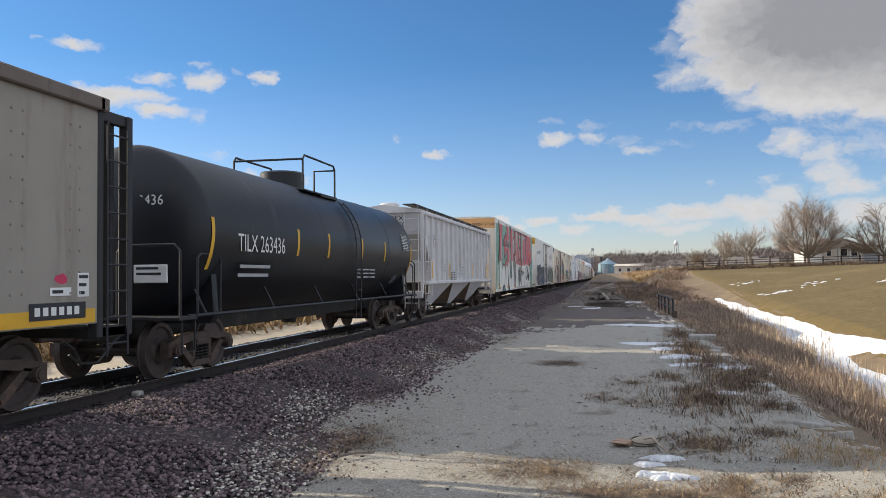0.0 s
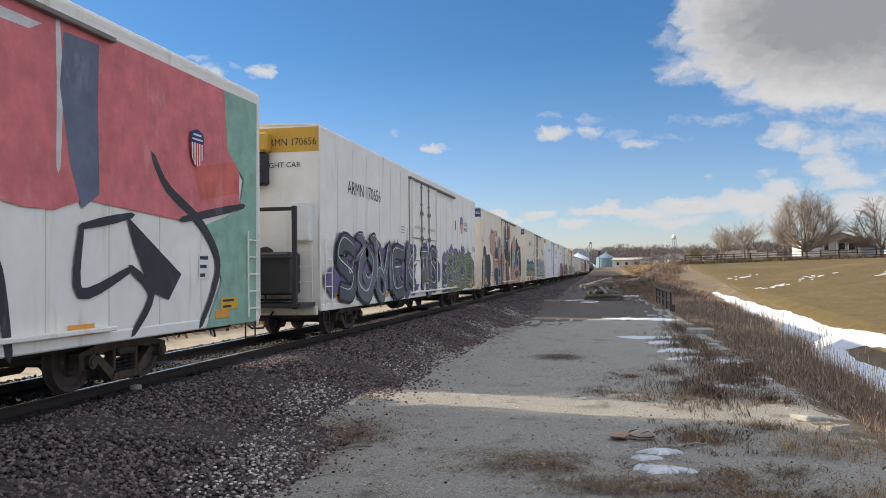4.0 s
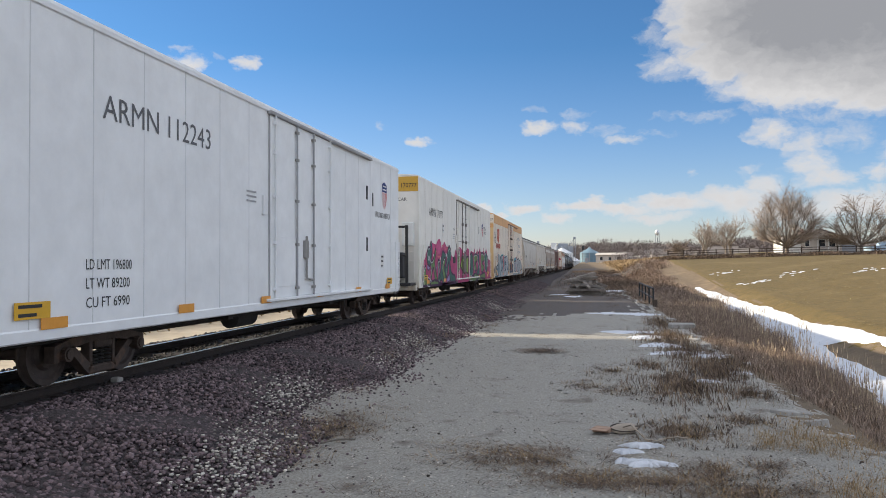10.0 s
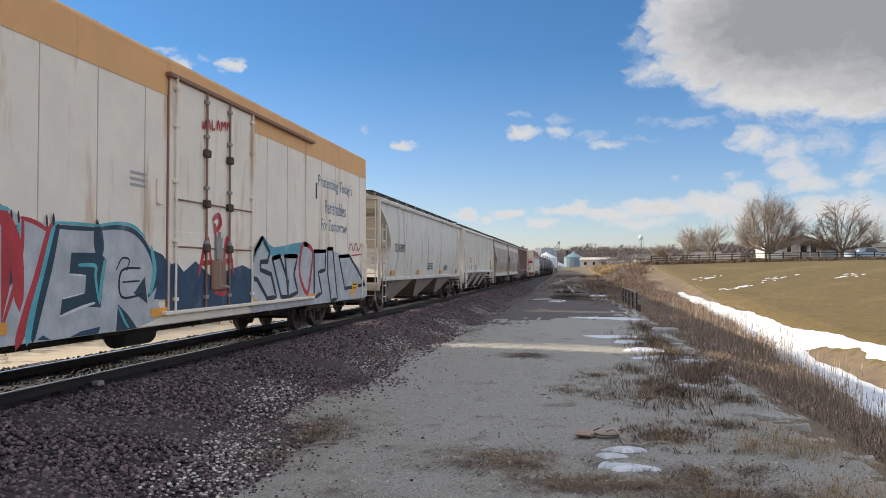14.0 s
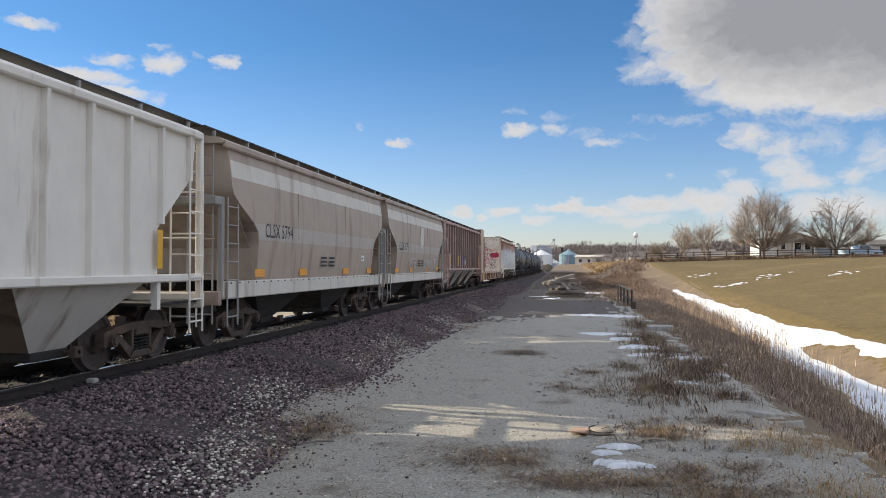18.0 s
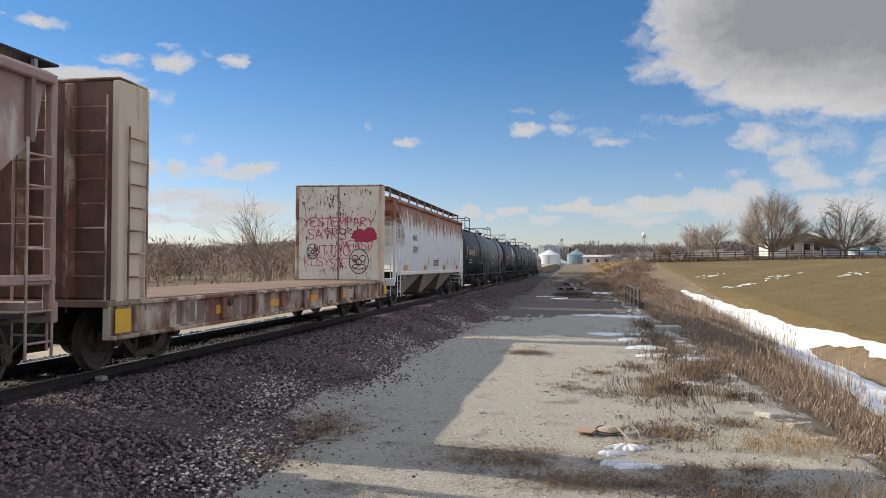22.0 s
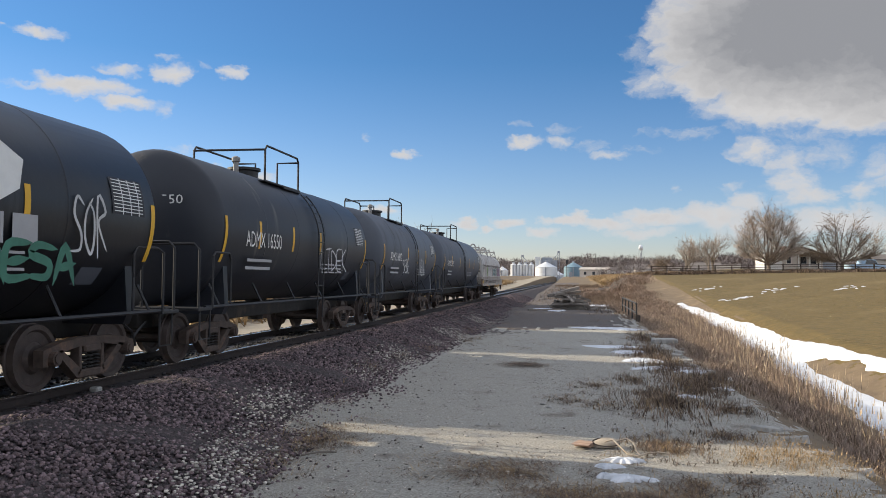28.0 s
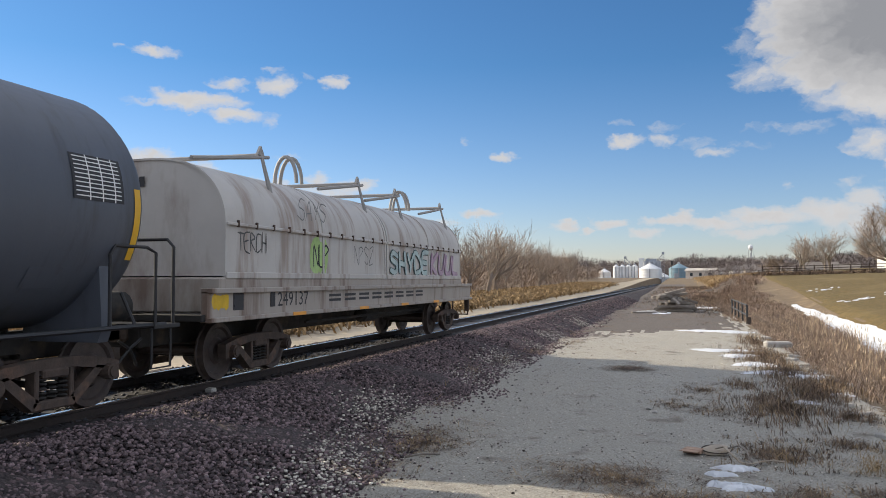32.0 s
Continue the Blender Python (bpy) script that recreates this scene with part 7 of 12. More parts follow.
for z in (2.0, 3.5):
    part("vent", Geo().box(1.55, 1.57, 15.45, 15.56, z, z + 0.4, 0.004), P_DARK, c)
for y in (0.5, 1.05):
    part("end_rail", Geo().tube([(1.3, 19.45, 0.85), (1.3, 19.8, 0.9), (1.3, 19.8, 3.2)], 0.035, 6), P_LWHITE, c)
ladder(c, 19.78, 0.55, 1.3, 0.9, 3.2, 7, P_LWHITE, "end_ladder", True, 0.03)

# white car with pink cloud and green letters, black machinery on its end
c, L = reefer(160.8, 182.4, "white refrigerator car with pink and green graffiti and black machinery", P_WHITE, P_WHITE, P_GOLD, "ARMN 170777", (3.3, 18.2), (8.65, 12.35), 16.0,
              text_y=(2.0, 5.0), nose=1, bare_door=True, band_text=P_DARK, lift=0.13)
art = Mural(c, (8.65, 12.35))
art.fill(PINK, [(0.72, 1.57), (1.05, 1.81), (1.23, 1.91), (1.41, 2.09), (1.79, 2.28), (2.26, 2.38), (2.43, 2.49), (2.91, 2.45), (3.36, 2.44), (3.5, 2.5), (3.78, 2.64), (4.09, 2.7), (4.41, 2.57), (4.57, 2.32), (4.98, 2.47), (5.27, 2.6), (5.83, 2.39), (6.57, 2.39), (7.07, 2.04), (7.77, 1.95), (8.37, 2.28), (8.42, 0.72), (1.23, 0.67), (0.73, 0.7)], 1)
art.fill(ROSE, [(3.43, 2.26), (3.64, 2.59), (4.09, 2.68), (4.41, 2.55), (4.47, 2.18), (3.85, 2.03)], 2)
art.fill(ROSE, [(2.43, 2.4), (2.88, 2.45), (3.16, 2.24), (2.78, 2.07)], 2)
art.fill(ROSE, [(4.98, 2.45), (5.31, 2.57), (5.73, 2.38), (5.34, 2.18)], 2)
art.line(CORAL, [(3.43, 2.14), (3.64, 2.11), (3.59, 1.95), (4, 1.92), (4.44, 1.97)], 0.06, 3)
art.line(CORAL, [(4.55, 2.27), (4.72, 2.42), (4.98, 2.36)], 0.06, 3)
art.line(CORAL, [(2.66, 2.25), (2.81, 2.11), (2.97, 2.29), (3.1, 2.08)], 0.06, 3)
art.line(CORAL, [(5.34, 2.36), (5.63, 2.24), (5.93, 2.39), (6.18, 2.26)], 0.06, 3)
art.line(CORAL, [(1.41, 1.76), (1.5, 1.5), (1.89, 1.42)], 0.06, 3)
art.fill(PINE, [(1.45, 1.94), (1.59, 2.18), (1.81, 2.29), (2.1, 2.22), (2.34, 1.98), (2.28, 1.75), (2, 1.54), (1.65, 1.61), (1.46, 1.76)], 4, rim=PLUM, rim_w=0.09, glint=PALE)
art.fill(TEAL, [(2.21, 2.43), (2.32, 2.52), (2.5, 2.28), (2.42, 1.97), (2.22, 2.17)], 4, rim=PLUM, rim_w=0.09, glint=PALE)
art.fill(LEAF, [(2.08, 1.77), (2.34, 1.7), (2.78, 1.85), (3.19, 2.26), (3.32, 2.06), (2.98, 1.7), (3.38, 1.16), (3.6, 0.94), (3.09, 0.97), (2.79, 1.46), (2.43, 1.18), (2.11, 0.78), (1.98, 0.81), (2.25, 1.33)], 4, rim=PLUM, rim_w=0.09, glint=PALE)
art.fill(PINE, [(3.71, 1.74), (4.12, 1.74), (4, 1.3), (4.16, 1.16), (4.41, 1.46), (4.47, 1.78), (4.81, 2.17), (5.55, 2), (5.46, 1.63), (5.65, 1.25), (5.55, 0.87), (4.98, 0.74), (4.47, 0.93), (3.86, 0.81), (3.77, 1.3)], 4, rim=PLUM, rim_w=0.09, glint=PALE)
art.fill(LEAF, [(4.71, 1.54), (5.25, 1.9), (5.46, 1.67), (5.16, 1.45), (5.53, 1.07), (5.35, 0.82), (4.91, 1.1)], 4, rim=PLUM, rim_w=0.09, glint=PALE)
art.fill(PINE, [(5.89, 1.97), (6.35, 2.43), (6.82, 2.29), (6.93, 1.94), (6.7, 1.71), (7.07, 1.21), (8.04, 1.05), (8.04, 0.68), (7.03, 0.64), (6.48, 1.23), (6.24, 1.71), (5.85, 1.04), (5.61, 1.25)], 4, rim=PLUM, rim_w=0.09, glint=PALE)
art.fill(LEAF, [(1.23, 1.12), (2.11, 0.93), (3.43, 0.94), (4.98, 0.74), (8.04, 0.8), (8.04, 0.58), (3.43, 0.65), (1.23, 0.69)], 4, rim=PLUM, rim_w=0.09, glint=PALE)
art.fill(LEAF, [(0.73, 1.15), (1.14, 1.56), (1.23, 1.18), (1.23, 0.7), (0.73, 0.72)], 4, rim=PLUM, rim_w=0.09, glint=PALE)
art.fill(LAVENDER, [(1.5, 1.61), (1.79, 1.53), (2.08, 1.59), (1.89, 1.38), (1.52, 1.43)], 3, rim=PLUM, rim_w=0.05)
art.fill(LAVENDER, [(2.3, 1.66), (2.64, 1.66), (2.55, 1.34), (2.34, 1.41)], 3, rim=PLUM, rim_w=0.05)
art.fill(LAVENDER, [(3.71, 0.92), (4.35, 1.12), (4.47, 0.94), (4.08, 0.78)], 3, rim=PLUM, rim_w=0.05)
art.fill(LAVENDER, [(5.83, 0.96), (6.48, 1.18), (6.98, 0.68), (5.93, 0.71)], 3, rim=PLUM, rim_w=0.05)
art.fill(LAVENDER, [(3.36, 1.47), (3.6, 1.71), (3.5, 1.15)], 3, rim=PLUM, rim_w=0.05)
art.line(PALE, [(1.81, 1.86), (1.89, 1.83), (1.85, 1.76), (1.71, 1.81), (1.81, 1.93), (2.05, 1.82), (2.12, 1.7)], 0.05, 6)
art.disc(PALE, 2.78, 1.98, 0.07, 0.06, 6)
art.disc(PALE, 4.26, 1.84, 0.09, 0.07, 6)
art.disc(PALE, 5.68, 2.02, 0.12, 0.08, 6)
art.fill(INK, [(7.47, 1.95), (8.17, 1.98), (8.2, 1.68), (7.47, 1.65)], 3)
art.fill(PINK, [(8.6, 2.29), (9.52, 2.41), (10.54, 2.14), (12.11, 2.39), (12.18, 0.52), (8.59, 0.66)], 1)
art.fill(LIME, [(8.66, 2.09), (9.14, 2.34), (9.26, 1.39), (8.71, 1.28)], 3, soft=False, rim=INK, rim_w=0.1)
art.fill(LIME, [(9.38, 1.51), (9.84, 2), (10.91, 1.89), (10.83, 1.11), (10.01, 1.26)], 3, soft=False, rim=INK, rim_w=0.1)
art.fill(LIME, [(11.06, 1.89), (11.94, 2.04), (11.93, 1.08), (11.29, 1.23)], 3, soft=False, rim=INK, rim_w=0.1)
art.fill(PINK, [(12.33, 1.77), (12.41, 2.05), (12.87, 2.19), (13.19, 2.33), (13.51, 2.29), (13.86, 2.28), (14.23, 2.26), (14.51, 2.49), (14.71, 2.24), (15.23, 2.29), (15.56, 2.45), (15.79, 2.3), (16.4, 2.41), (16.69, 2.61), (16.96, 2.3), (18.08, 2.35), (18.29, 2.62), (18.49, 2.32), (18.98, 2.34), (19.47, 2.57), (19.86, 2.26), (20.62, 1.9), (21.69, 1.76), (21.74, 0.68), (18.64, 0.6), (12.34, 0.68)], 1)
art.fill(PINE, [(12.87, 2.06), (13.25, 2.2), (13.73, 2.11), (13.88, 1.8), (14.06, 1.29), (13.66, 0.99), (12.54, 0.9), (12.25, 1.07), (12.4, 1.33), (12.88, 1.34), (13.03, 1.48), (12.82, 1.69), (12.94, 1.93)], 4, rim=PLUM, rim_w=0.1, glint=PALE)
art.fill(LEAF, [(14.17, 2.1), (15.52, 2.15), (15.53, 1.82), (14.75, 1.67), (15.09, 1.55), (15.26, 1.28), (14.64, 1.24), (14.43, 1.38), (14.24, 1.8)], 4, rim=PLUM, rim_w=0.1, glint=PALE)
art.fill(PINE, [(15.79, 2.2), (16.26, 2.17), (16.43, 1.34), (16.21, 0.86), (15.06, 0.73), (15.24, 1.1), (15.8, 1.43)], 4, rim=PLUM, rim_w=0.1, glint=PALE)
art.fill(LEAF, [(17.2, 2.26), (18.35, 2.2), (18.52, 1.87), (17.57, 1.68), (18.36, 1.47), (18.09, 1.2), (17.32, 1.16), (16.97, 1.72)], 4, rim=PLUM, rim_w=0.1, glint=PALE)
art.fill(PINE, [(18.78, 2.29), (19.73, 2.19), (20.1, 1.99), (19.9, 1.28), (19.23, 1.16), (18.75, 1.53)], 4, rim=PLUM, rim_w=0.1, glint=PALE)
art.fill(LEAF, [(12.31, 0.99), (13.66, 0.96), (14.89, 1.11), (16.42, 0.95), (18.64, 1.1), (18.7, 0.66), (14.56, 0.68), (12.32, 0.72)], 4, rim=PLUM, rim_w=0.1, glint=PALE)
art.fill(PINE, [(13.12, 2.09), (13.58, 2.11), (13.65, 1.87), (13.25, 1.79)], 6)
art.fill(DEEPTEAL, [(15.79, 2.16), (16.2, 2.14), (16.2, 1.83), (15.83, 1.83)], 6)
art.line(PALE, [(14.11, 2.13), (14.18, 1.8), (14.43, 1.3)], 0.035, 7)
art.line(PALE, [(15.79, 2.25), (15.64, 1.82), (16.41, 1.44), (16.5, 0.95)], 0.035, 7)
art.line(PALE, [(12.93, 2.06), (12.88, 1.78), (13.13, 1.56)], 0.035, 7)
art.line(PALE, [(17.12, 2.24), (17.03, 1.74), (17.32, 1.22)], 0.035, 7)
art.line(PALE, [(18.63, 2.3), (18.69, 1.53), (19.23, 1.12)], 0.035, 7)
art.line(PALE, [(13.39, 0.98), (13.73, 1.16), (13.87, 1.55)], 0.035, 7)
art.line(CORAL, [(12.25, 1.77), (12.36, 1.49), (12.76, 1.56)], 0.07, 3)
art.line(CORAL, [(16.73, 2.24), (16.85, 1.74), (16.67, 1.44)], 0.07, 3)
art.line(CORAL, [(20.2, 1.77), (20.56, 1.4), (20.38, 0.89)], 0.07, 3)
art.line(CORAL, [(15.6, 2.33), (15.41, 1.91)], 0.07, 3)
shield(c, 17.57, 3.24, 0.64, 0.77)
lettering(c, "BUILDING", 18.44, 3.66, 0.18, P_DARK, 1.556, 0.93)
lettering(c, "AMERICA", 18.44, 3.4, 0.18, P_DARK, 1.556, 0.94)
lettering(c, "OPENING", 7.6, 3.2, 0.12, P_DARK, 1.556, 0.5)
plate(c, 4.9, 3.0, 0.3, 0.38, P_LWHITE, "placard", 1.557, "small white square placard", 2)
marks(c, [(19.55 + 0.4 * k, 1.95 - i * 0.12, 0.26, 0.06) for i in range(5) for k in range(2)], spray((0.5, 0.62, 0.55)), 1.5795)

# buff car with orange-brown eaves
c, L = reefer(184.4, 205.9, "weathered buff refrigerator car with orange eaves and blue-grey graffiti", P_PEACH, P_TANEND, P_PEACH, "4029", (3.3, 18.3), (9.24, 12.6), 16.3, text_y=(1.77, 2.39), text_z=1.75, text=spray((0.55, 0.16, 0.12)),
              bare_door=True, roof=P_ORANGE, band_text=P_DARK, lift=0.13)
part("eaves_band", Geo().box(1.552, 1.558, 0.02, L - 0.02, 4.36, 4.85), P_ORANGE, c, "orange-tan painted band")
part("end_stripe", Geo().box(-1.53, 1.53, -0.006, -0.001, 4.05, 4.3), P_ORANGE, c)
g = Geo().add([(1.558, 1.86, 3.4), (1.558, 2.05, 3.2), (1.558, 2.5, 3.12), (1.558, 2.98, 3.12), (1.558, 3.02, 3.55), (1.558, 3.2, 3.6), (1.558, 3.25, 4.05), (1.558, 2.2, 4.08), (1.558, 1.95, 4.0), (1.558, 1.85, 3.8)], [tuple(range(10))])
em = part("emblem", g, spray((0.62, 0.13, 0.07)), c, "red-orange block emblem with a pale snowflake")
for a in range(6):
    q = a * math.pi / 6
    part("emblem_ray", Geo().add([(1.56 + 0.0006 * a, 2.32 - 0.24 * math.cos(q) - 0.02 * math.sin(q), 3.7 - 0.2 * math.sin(q) + 0.02 * math.cos(q)), (1.56 + 0.0006 * a, 2.32 - 0.24 * math.cos(q) + 0.02 * math.sin(q), 3.7 - 0.2 * math.sin(q) - 0.02 * math.cos(q)),
                                  (1.56 + 0.0006 * a, 2.32 + 0.24 * math.cos(q) + 0.02 * math.sin(q), 3.7 + 0.2 * math.sin(q) - 0.02 * math.cos(q)), (1.56 + 0.0006 * a, 2.32 + 0.24 * math.cos(q) - 0.02 * math.sin(q), 3.7 + 0.2 * math.sin(q) + 0.02 * math.cos(q))],
                                 [(0, 1, 2, 3)]), P_PEACH, em)
marks(c, [(1.32 + i * 0.247, 2.7, 0.2, 0.33) for i in range(10) if i != 4], spray((0.55, 0.10, 0.06)), 1.558, name="brand_bars")
lettering(c, "CRYX", 1.76, 2.19, 0.22, spray((0.55, 0.16, 0.12)), 1.558, 0.84)
art = Mural(c, (9.24, 12.6))
art.fill(SILVER, [(5.46, 2.1), (5.89, 2.19), (6.41, 2.14), (7.31, 2.17), (8, 2.2), (8.54, 2.07), (8.83, 1.73), (8.89, 1.21), (9.07, 0.84), (8.33, 0.64), (6.07, 0.68), (5.49, 0.67)], 1, soft=False)
art.fill(BRICKRED, [(5.46, 2.05), (5.7, 2.04), (5.68, 1.63), (5.59, 1.31), (5.48, 0.96)], 2, soft=False)
art.line(AQUA, [(5.75, 2.09), (5.73, 1.83), (5.67, 1.49)], 0.09, 3)
art.line(DEEPBLUE, [(5.71, 2.06), (5.69, 1.76), (5.63, 1.44)], 0.08, 2)
art.line(BRICKRED, [(5.8, 2.19), (6.04, 2.15), (6.31, 2.05)], 0.06, 3)
art.line(BRICKRED, [(6.32, 2.07), (6.13, 1.5), (5.91, 1.03), (5.75, 0.7)], 0.2, 2)
art.line(BRICKRED, [(5.82, 2.18), (5.81, 1.83), (5.71, 1.43), (5.52, 0.99)], 0.07, 2)
art.line(AQUA, [(6.4, 2.07), (6.22, 1.49), (6.01, 0.99), (5.91, 0.68)], 0.18, 3)
art.line(DEEPBLUE, [(6.47, 2.12), (6.32, 1.63), (6.14, 1.12), (6.01, 0.7)], 0.12, 3)
art.line(DEEPBLUE, [(6.44, 2.12), (6.81, 2.12), (7.34, 2.13)], 0.06, 4)
art.line(AQUA, [(6.41, 2.17), (6.81, 2.18), (7.34, 2.18)], 0.04, 5)
art.line(DEEPBLUE, [(7.39, 2.14), (7.79, 2.18), (8.18, 2.15), (8.5, 2), (8.76, 1.73), (8.87, 1.38), (8.67, 1.19)], 0.08, 4)
art.line(AQUA, [(7.39, 2.19), (7.86, 2.24), (8.24, 2.21), (8.53, 2.07)], 0.05, 5)
art.line(AQUA, [(8.73, 1.9), (8.83, 1.56), (8.71, 1.21)], 0.11, 5)
art.line(DEEPBLUE, [(7.32, 2.14), (7.35, 1.95), (7.37, 1.78)], 0.23, 4)
art.fill(DEEPBLUE, [(6.75, 1.8), (7.38, 1.81), (7.53, 1.72), (7.46, 1.4), (7.41, 1.06), (7.07, 1.09), (6.53, 0.99), (6.57, 1.21), (7.05, 1.28), (7.07, 1.51), (6.71, 1.53)], 3, soft=False)
art.line(AQUA, [(6.92, 1.64), (7.27, 1.63), (7.28, 1.48), (7.35, 1.18)], 0.06, 5)
art.line(AQUA, [(7.49, 1.7), (7.42, 1.41), (7.38, 1.14)], 0.07, 5)
art.line(PALE, [(6.53, 0.99), (6.95, 1.08), (7.26, 1.13)], 0.04, 5)
art.line(PALE, [(6.71, 1.52), (7.05, 1.5)], 0.03, 5)
art.line(PALE, [(6.57, 1.21), (7.03, 1.27)], 0.02, 5)
art.fill(DEEPBLUE, [(7.83, 1.09), (8.1, 0.92), (8.35, 0.64), (7.79, 0.66)], 3, soft=False)
art.line(AQUA, [(7.85, 1.04), (8.06, 0.78), (8.27, 0.66)], 0.05, 4)
art.line(INK, [(8.41, 1.6), (7.91, 1.56), (7.92, 1.19), (8.48, 1.21)], 0.04, 4)
art.line(INK, [(7.78, 1.58), (7.92, 1.74), (8.11, 1.72), (8.04, 1.57)], 0.03, 4)
art.line(INK, [(7.94, 1.4), (8.4, 1.41)], 0.03, 4)
art.fill(DEEPBLUE, [(8.24, 1.23), (8.54, 1.47), (8.63, 1.06), (8.48, 1.13)], 3, soft=False)
art.fill(MIDNIGHT, [(8.66, 1.9), (9.05, 1.82), (9.32, 1.64), (9.33, 1.1), (8.81, 1.12), (8.94, 1.38)], 1, soft=False)
art.fill(MIDNIGHT, [(6.72, 0.68), (6.98, 0.77), (7.41, 0.8), (7.36, 0.64)], 2, soft=False)
art.fill(MIDNIGHT, [(6.09, 0.73), (6.21, 0.78), (6.36, 0.68)], 2, soft=False)
art.line(INK, [(5.5, 2.23), (5.51, 2.12)], 0.04, 2)
art.line(INK, [(5.62, 2.26), (5.63, 2.14)], 0.04, 2)
art.line(INK, [(5.74, 2.25), (5.75, 2.13)], 0.04, 2)
art.line(INK, [(6.25, 2.24), (6.26, 2.11)], 0.04, 2)
art.line(INK, [(6.38, 2.26), (6.39, 2.13)], 0.05, 2)
art.fill(MIDNIGHT, [(0.62, 1.44), (0.94, 1.53), (1.26, 1.47), (1.55, 1.57), (1.85, 1.51), (2.16, 1.69), (2.44, 1.76), (2.55, 0.75), (1.41, 0.69), (0.63, 0.68)], 1, soft=False)
art.fill(SILVER, [(2.46, 2.23), (3.4, 2.16), (4.26, 2.25), (5.55, 2.3), (5.98, 2.12), (5.98, 0.71), (3.69, 0.69), (2.36, 0.72), (2.44, 1.5)], 1, soft=False)
art.fill(DEEPBLUE, [(3.24, 2.11), (3.85, 2.17), (3.57, 1.61)], 3, soft=False)
art.line(AQUA, [(3.27, 2.15), (3.57, 1.63), (3.88, 2.18)], 0.06, 4)
art.line(AQUA, [(2.42, 2.19), (2.56, 2.28), (3.27, 2.18)], 0.07, 5)
art.line(DEEPBLUE, [(2.49, 2.21), (2.64, 1.61), (2.43, 0.78)], 0.13, 4)
art.line(AQUA, [(2.42, 2.13), (2.52, 1.5), (2.33, 0.8)], 0.06, 5)
art.line(DEEPBLUE, [(2.94, 1.61), (3.09, 1.17), (3.25, 0.75)], 0.21, 4)
art.line(AQUA, [(3.04, 1.5), (3.17, 1.12), (3.36, 0.75)], 0.07, 5)
art.line(DEEPBLUE, [(4.32, 2.19), (4.11, 1.49), (3.69, 0.73)], 0.16, 4)
art.line(AQUA, [(4.17, 2.16), (3.97, 1.49), (3.58, 0.74)], 0.1, 5)
art.line(AQUA, [(3.96, 2.22), (4.82, 2.29), (5.55, 2.28)], 0.07, 5)
art.line(DEEPBLUE, [(3.96, 2.18), (4.82, 2.23), (5.41, 2.23)], 0.07, 4)
art.fill(DEEPBLUE, [(4.53, 1.89), (5.11, 1.97), (5.01, 1.67), (4.51, 1.63)], 3, soft=False)
art.fill(DEEPBLUE, [(4.44, 1.44), (5.01, 1.46), (4.95, 1.22), (3.97, 1.03), (4.03, 1.15), (4.38, 1.22)], 3, soft=False)
art.line(AQUA, [(5.08, 1.97), (4.95, 1.24)], 0.1, 5)
art.line(DEEPBLUE, [(5.31, 2.22), (5.15, 1.48), (4.82, 0.74)], 0.12, 4)
art.line(BRICKRED, [(5.45, 2.25), (5.69, 1.86), (5.77, 1.22)], 0.23, 4)
art.fill(SILVER, [(1.55, 1.49), (2.26, 1.53), (2.26, 1.32), (1.85, 1.29), (1.85, 1.19), (2.26, 1.18), (2.21, 0.81), (1.51, 0.77)], 3, soft=False, rim=DEEPBLUE, rim_w=0.08)
art.line(AQUA, [(1.51, 1.51), (1.51, 0.77)], 0.05, 5)
art.fill(MIDNIGHT, [(0.08, 1.37), (0.65, 1.43), (0.66, 0.99), (0.08, 0.99)], 2)
art.fill(TEAL, [(0.19, 0.88), (1.73, 0.82), (2.19, 0.61), (0.42, 0.75)], 2)
art.line(INK, [(0.16, 3.64), (0.44, 3.73), (0.75, 3.61), (0.98, 3.38), (0.88, 3.1), (0.51, 3.05), (0.25, 3.23), (0.16, 3.5), (0.16, 3.64)], 0.03, 2)
art.line(INK, [(0.27, 3.27), (0.44, 3.59), (0.57, 3.24), (0.75, 3.61), (0.88, 3.21)], 0.035, 2)
art.line(INK, [(0.3, 3.38), (0.62, 3.43), (0.9, 3.37)], 0.035, 2)
art.line(INK, [(0.33, 3.17), (0.51, 3.3), (0.69, 3.15), (0.85, 3.28)], 0.035, 2)
art.line(INK, [(0.7, 1.99), (0.79, 2.11), (0.87, 2.01), (0.95, 2.14), (1.02, 2)], 0.035, 2)
art.line(INK, [(1.09, 2.02), (1.22, 2.15), (1.31, 2.01), (1.42, 2.14), (1.52, 2.04)], 0.035, 2)
art.line(INK, [(0.89, 1.81), (1, 1.92), (1.13, 1.81), (1.26, 1.95), (1.43, 1.86)], 0.035, 2)
art.line(INK, [(1.02, 2.12), (1.15, 2.36)], 0.035, 2)
art.line(INK, [(0.77, 1.62), (0.87, 1.47)], 0.035, 2)
art.fill(MIDNIGHT, [(9.2, 1.64), (9.43, 1.7), (9.68, 1.54), (10.09, 1.72), (10.67, 1.46), (12.04, 1.66), (12.49, 1.57), (12.5, 0.88), (9.22, 0.91)], 1, soft=False)
art.fill(SKYTEAL, [(12.85, 2.02), (13.21, 2.26), (13.8, 2.05), (15.64, 2.22), (15.64, 1.94), (13.6, 1.8)], 1)
art.fill(SILVER, [(12.55, 1.66), (13.04, 1.93), (13.8, 1.86), (15.39, 1.94), (18.05, 2.06), (20.41, 1.7), (21.34, 1.18), (21.26, 0.6), (16.21, 0.67), (12.88, 0.68), (12.57, 0.88)], 1)
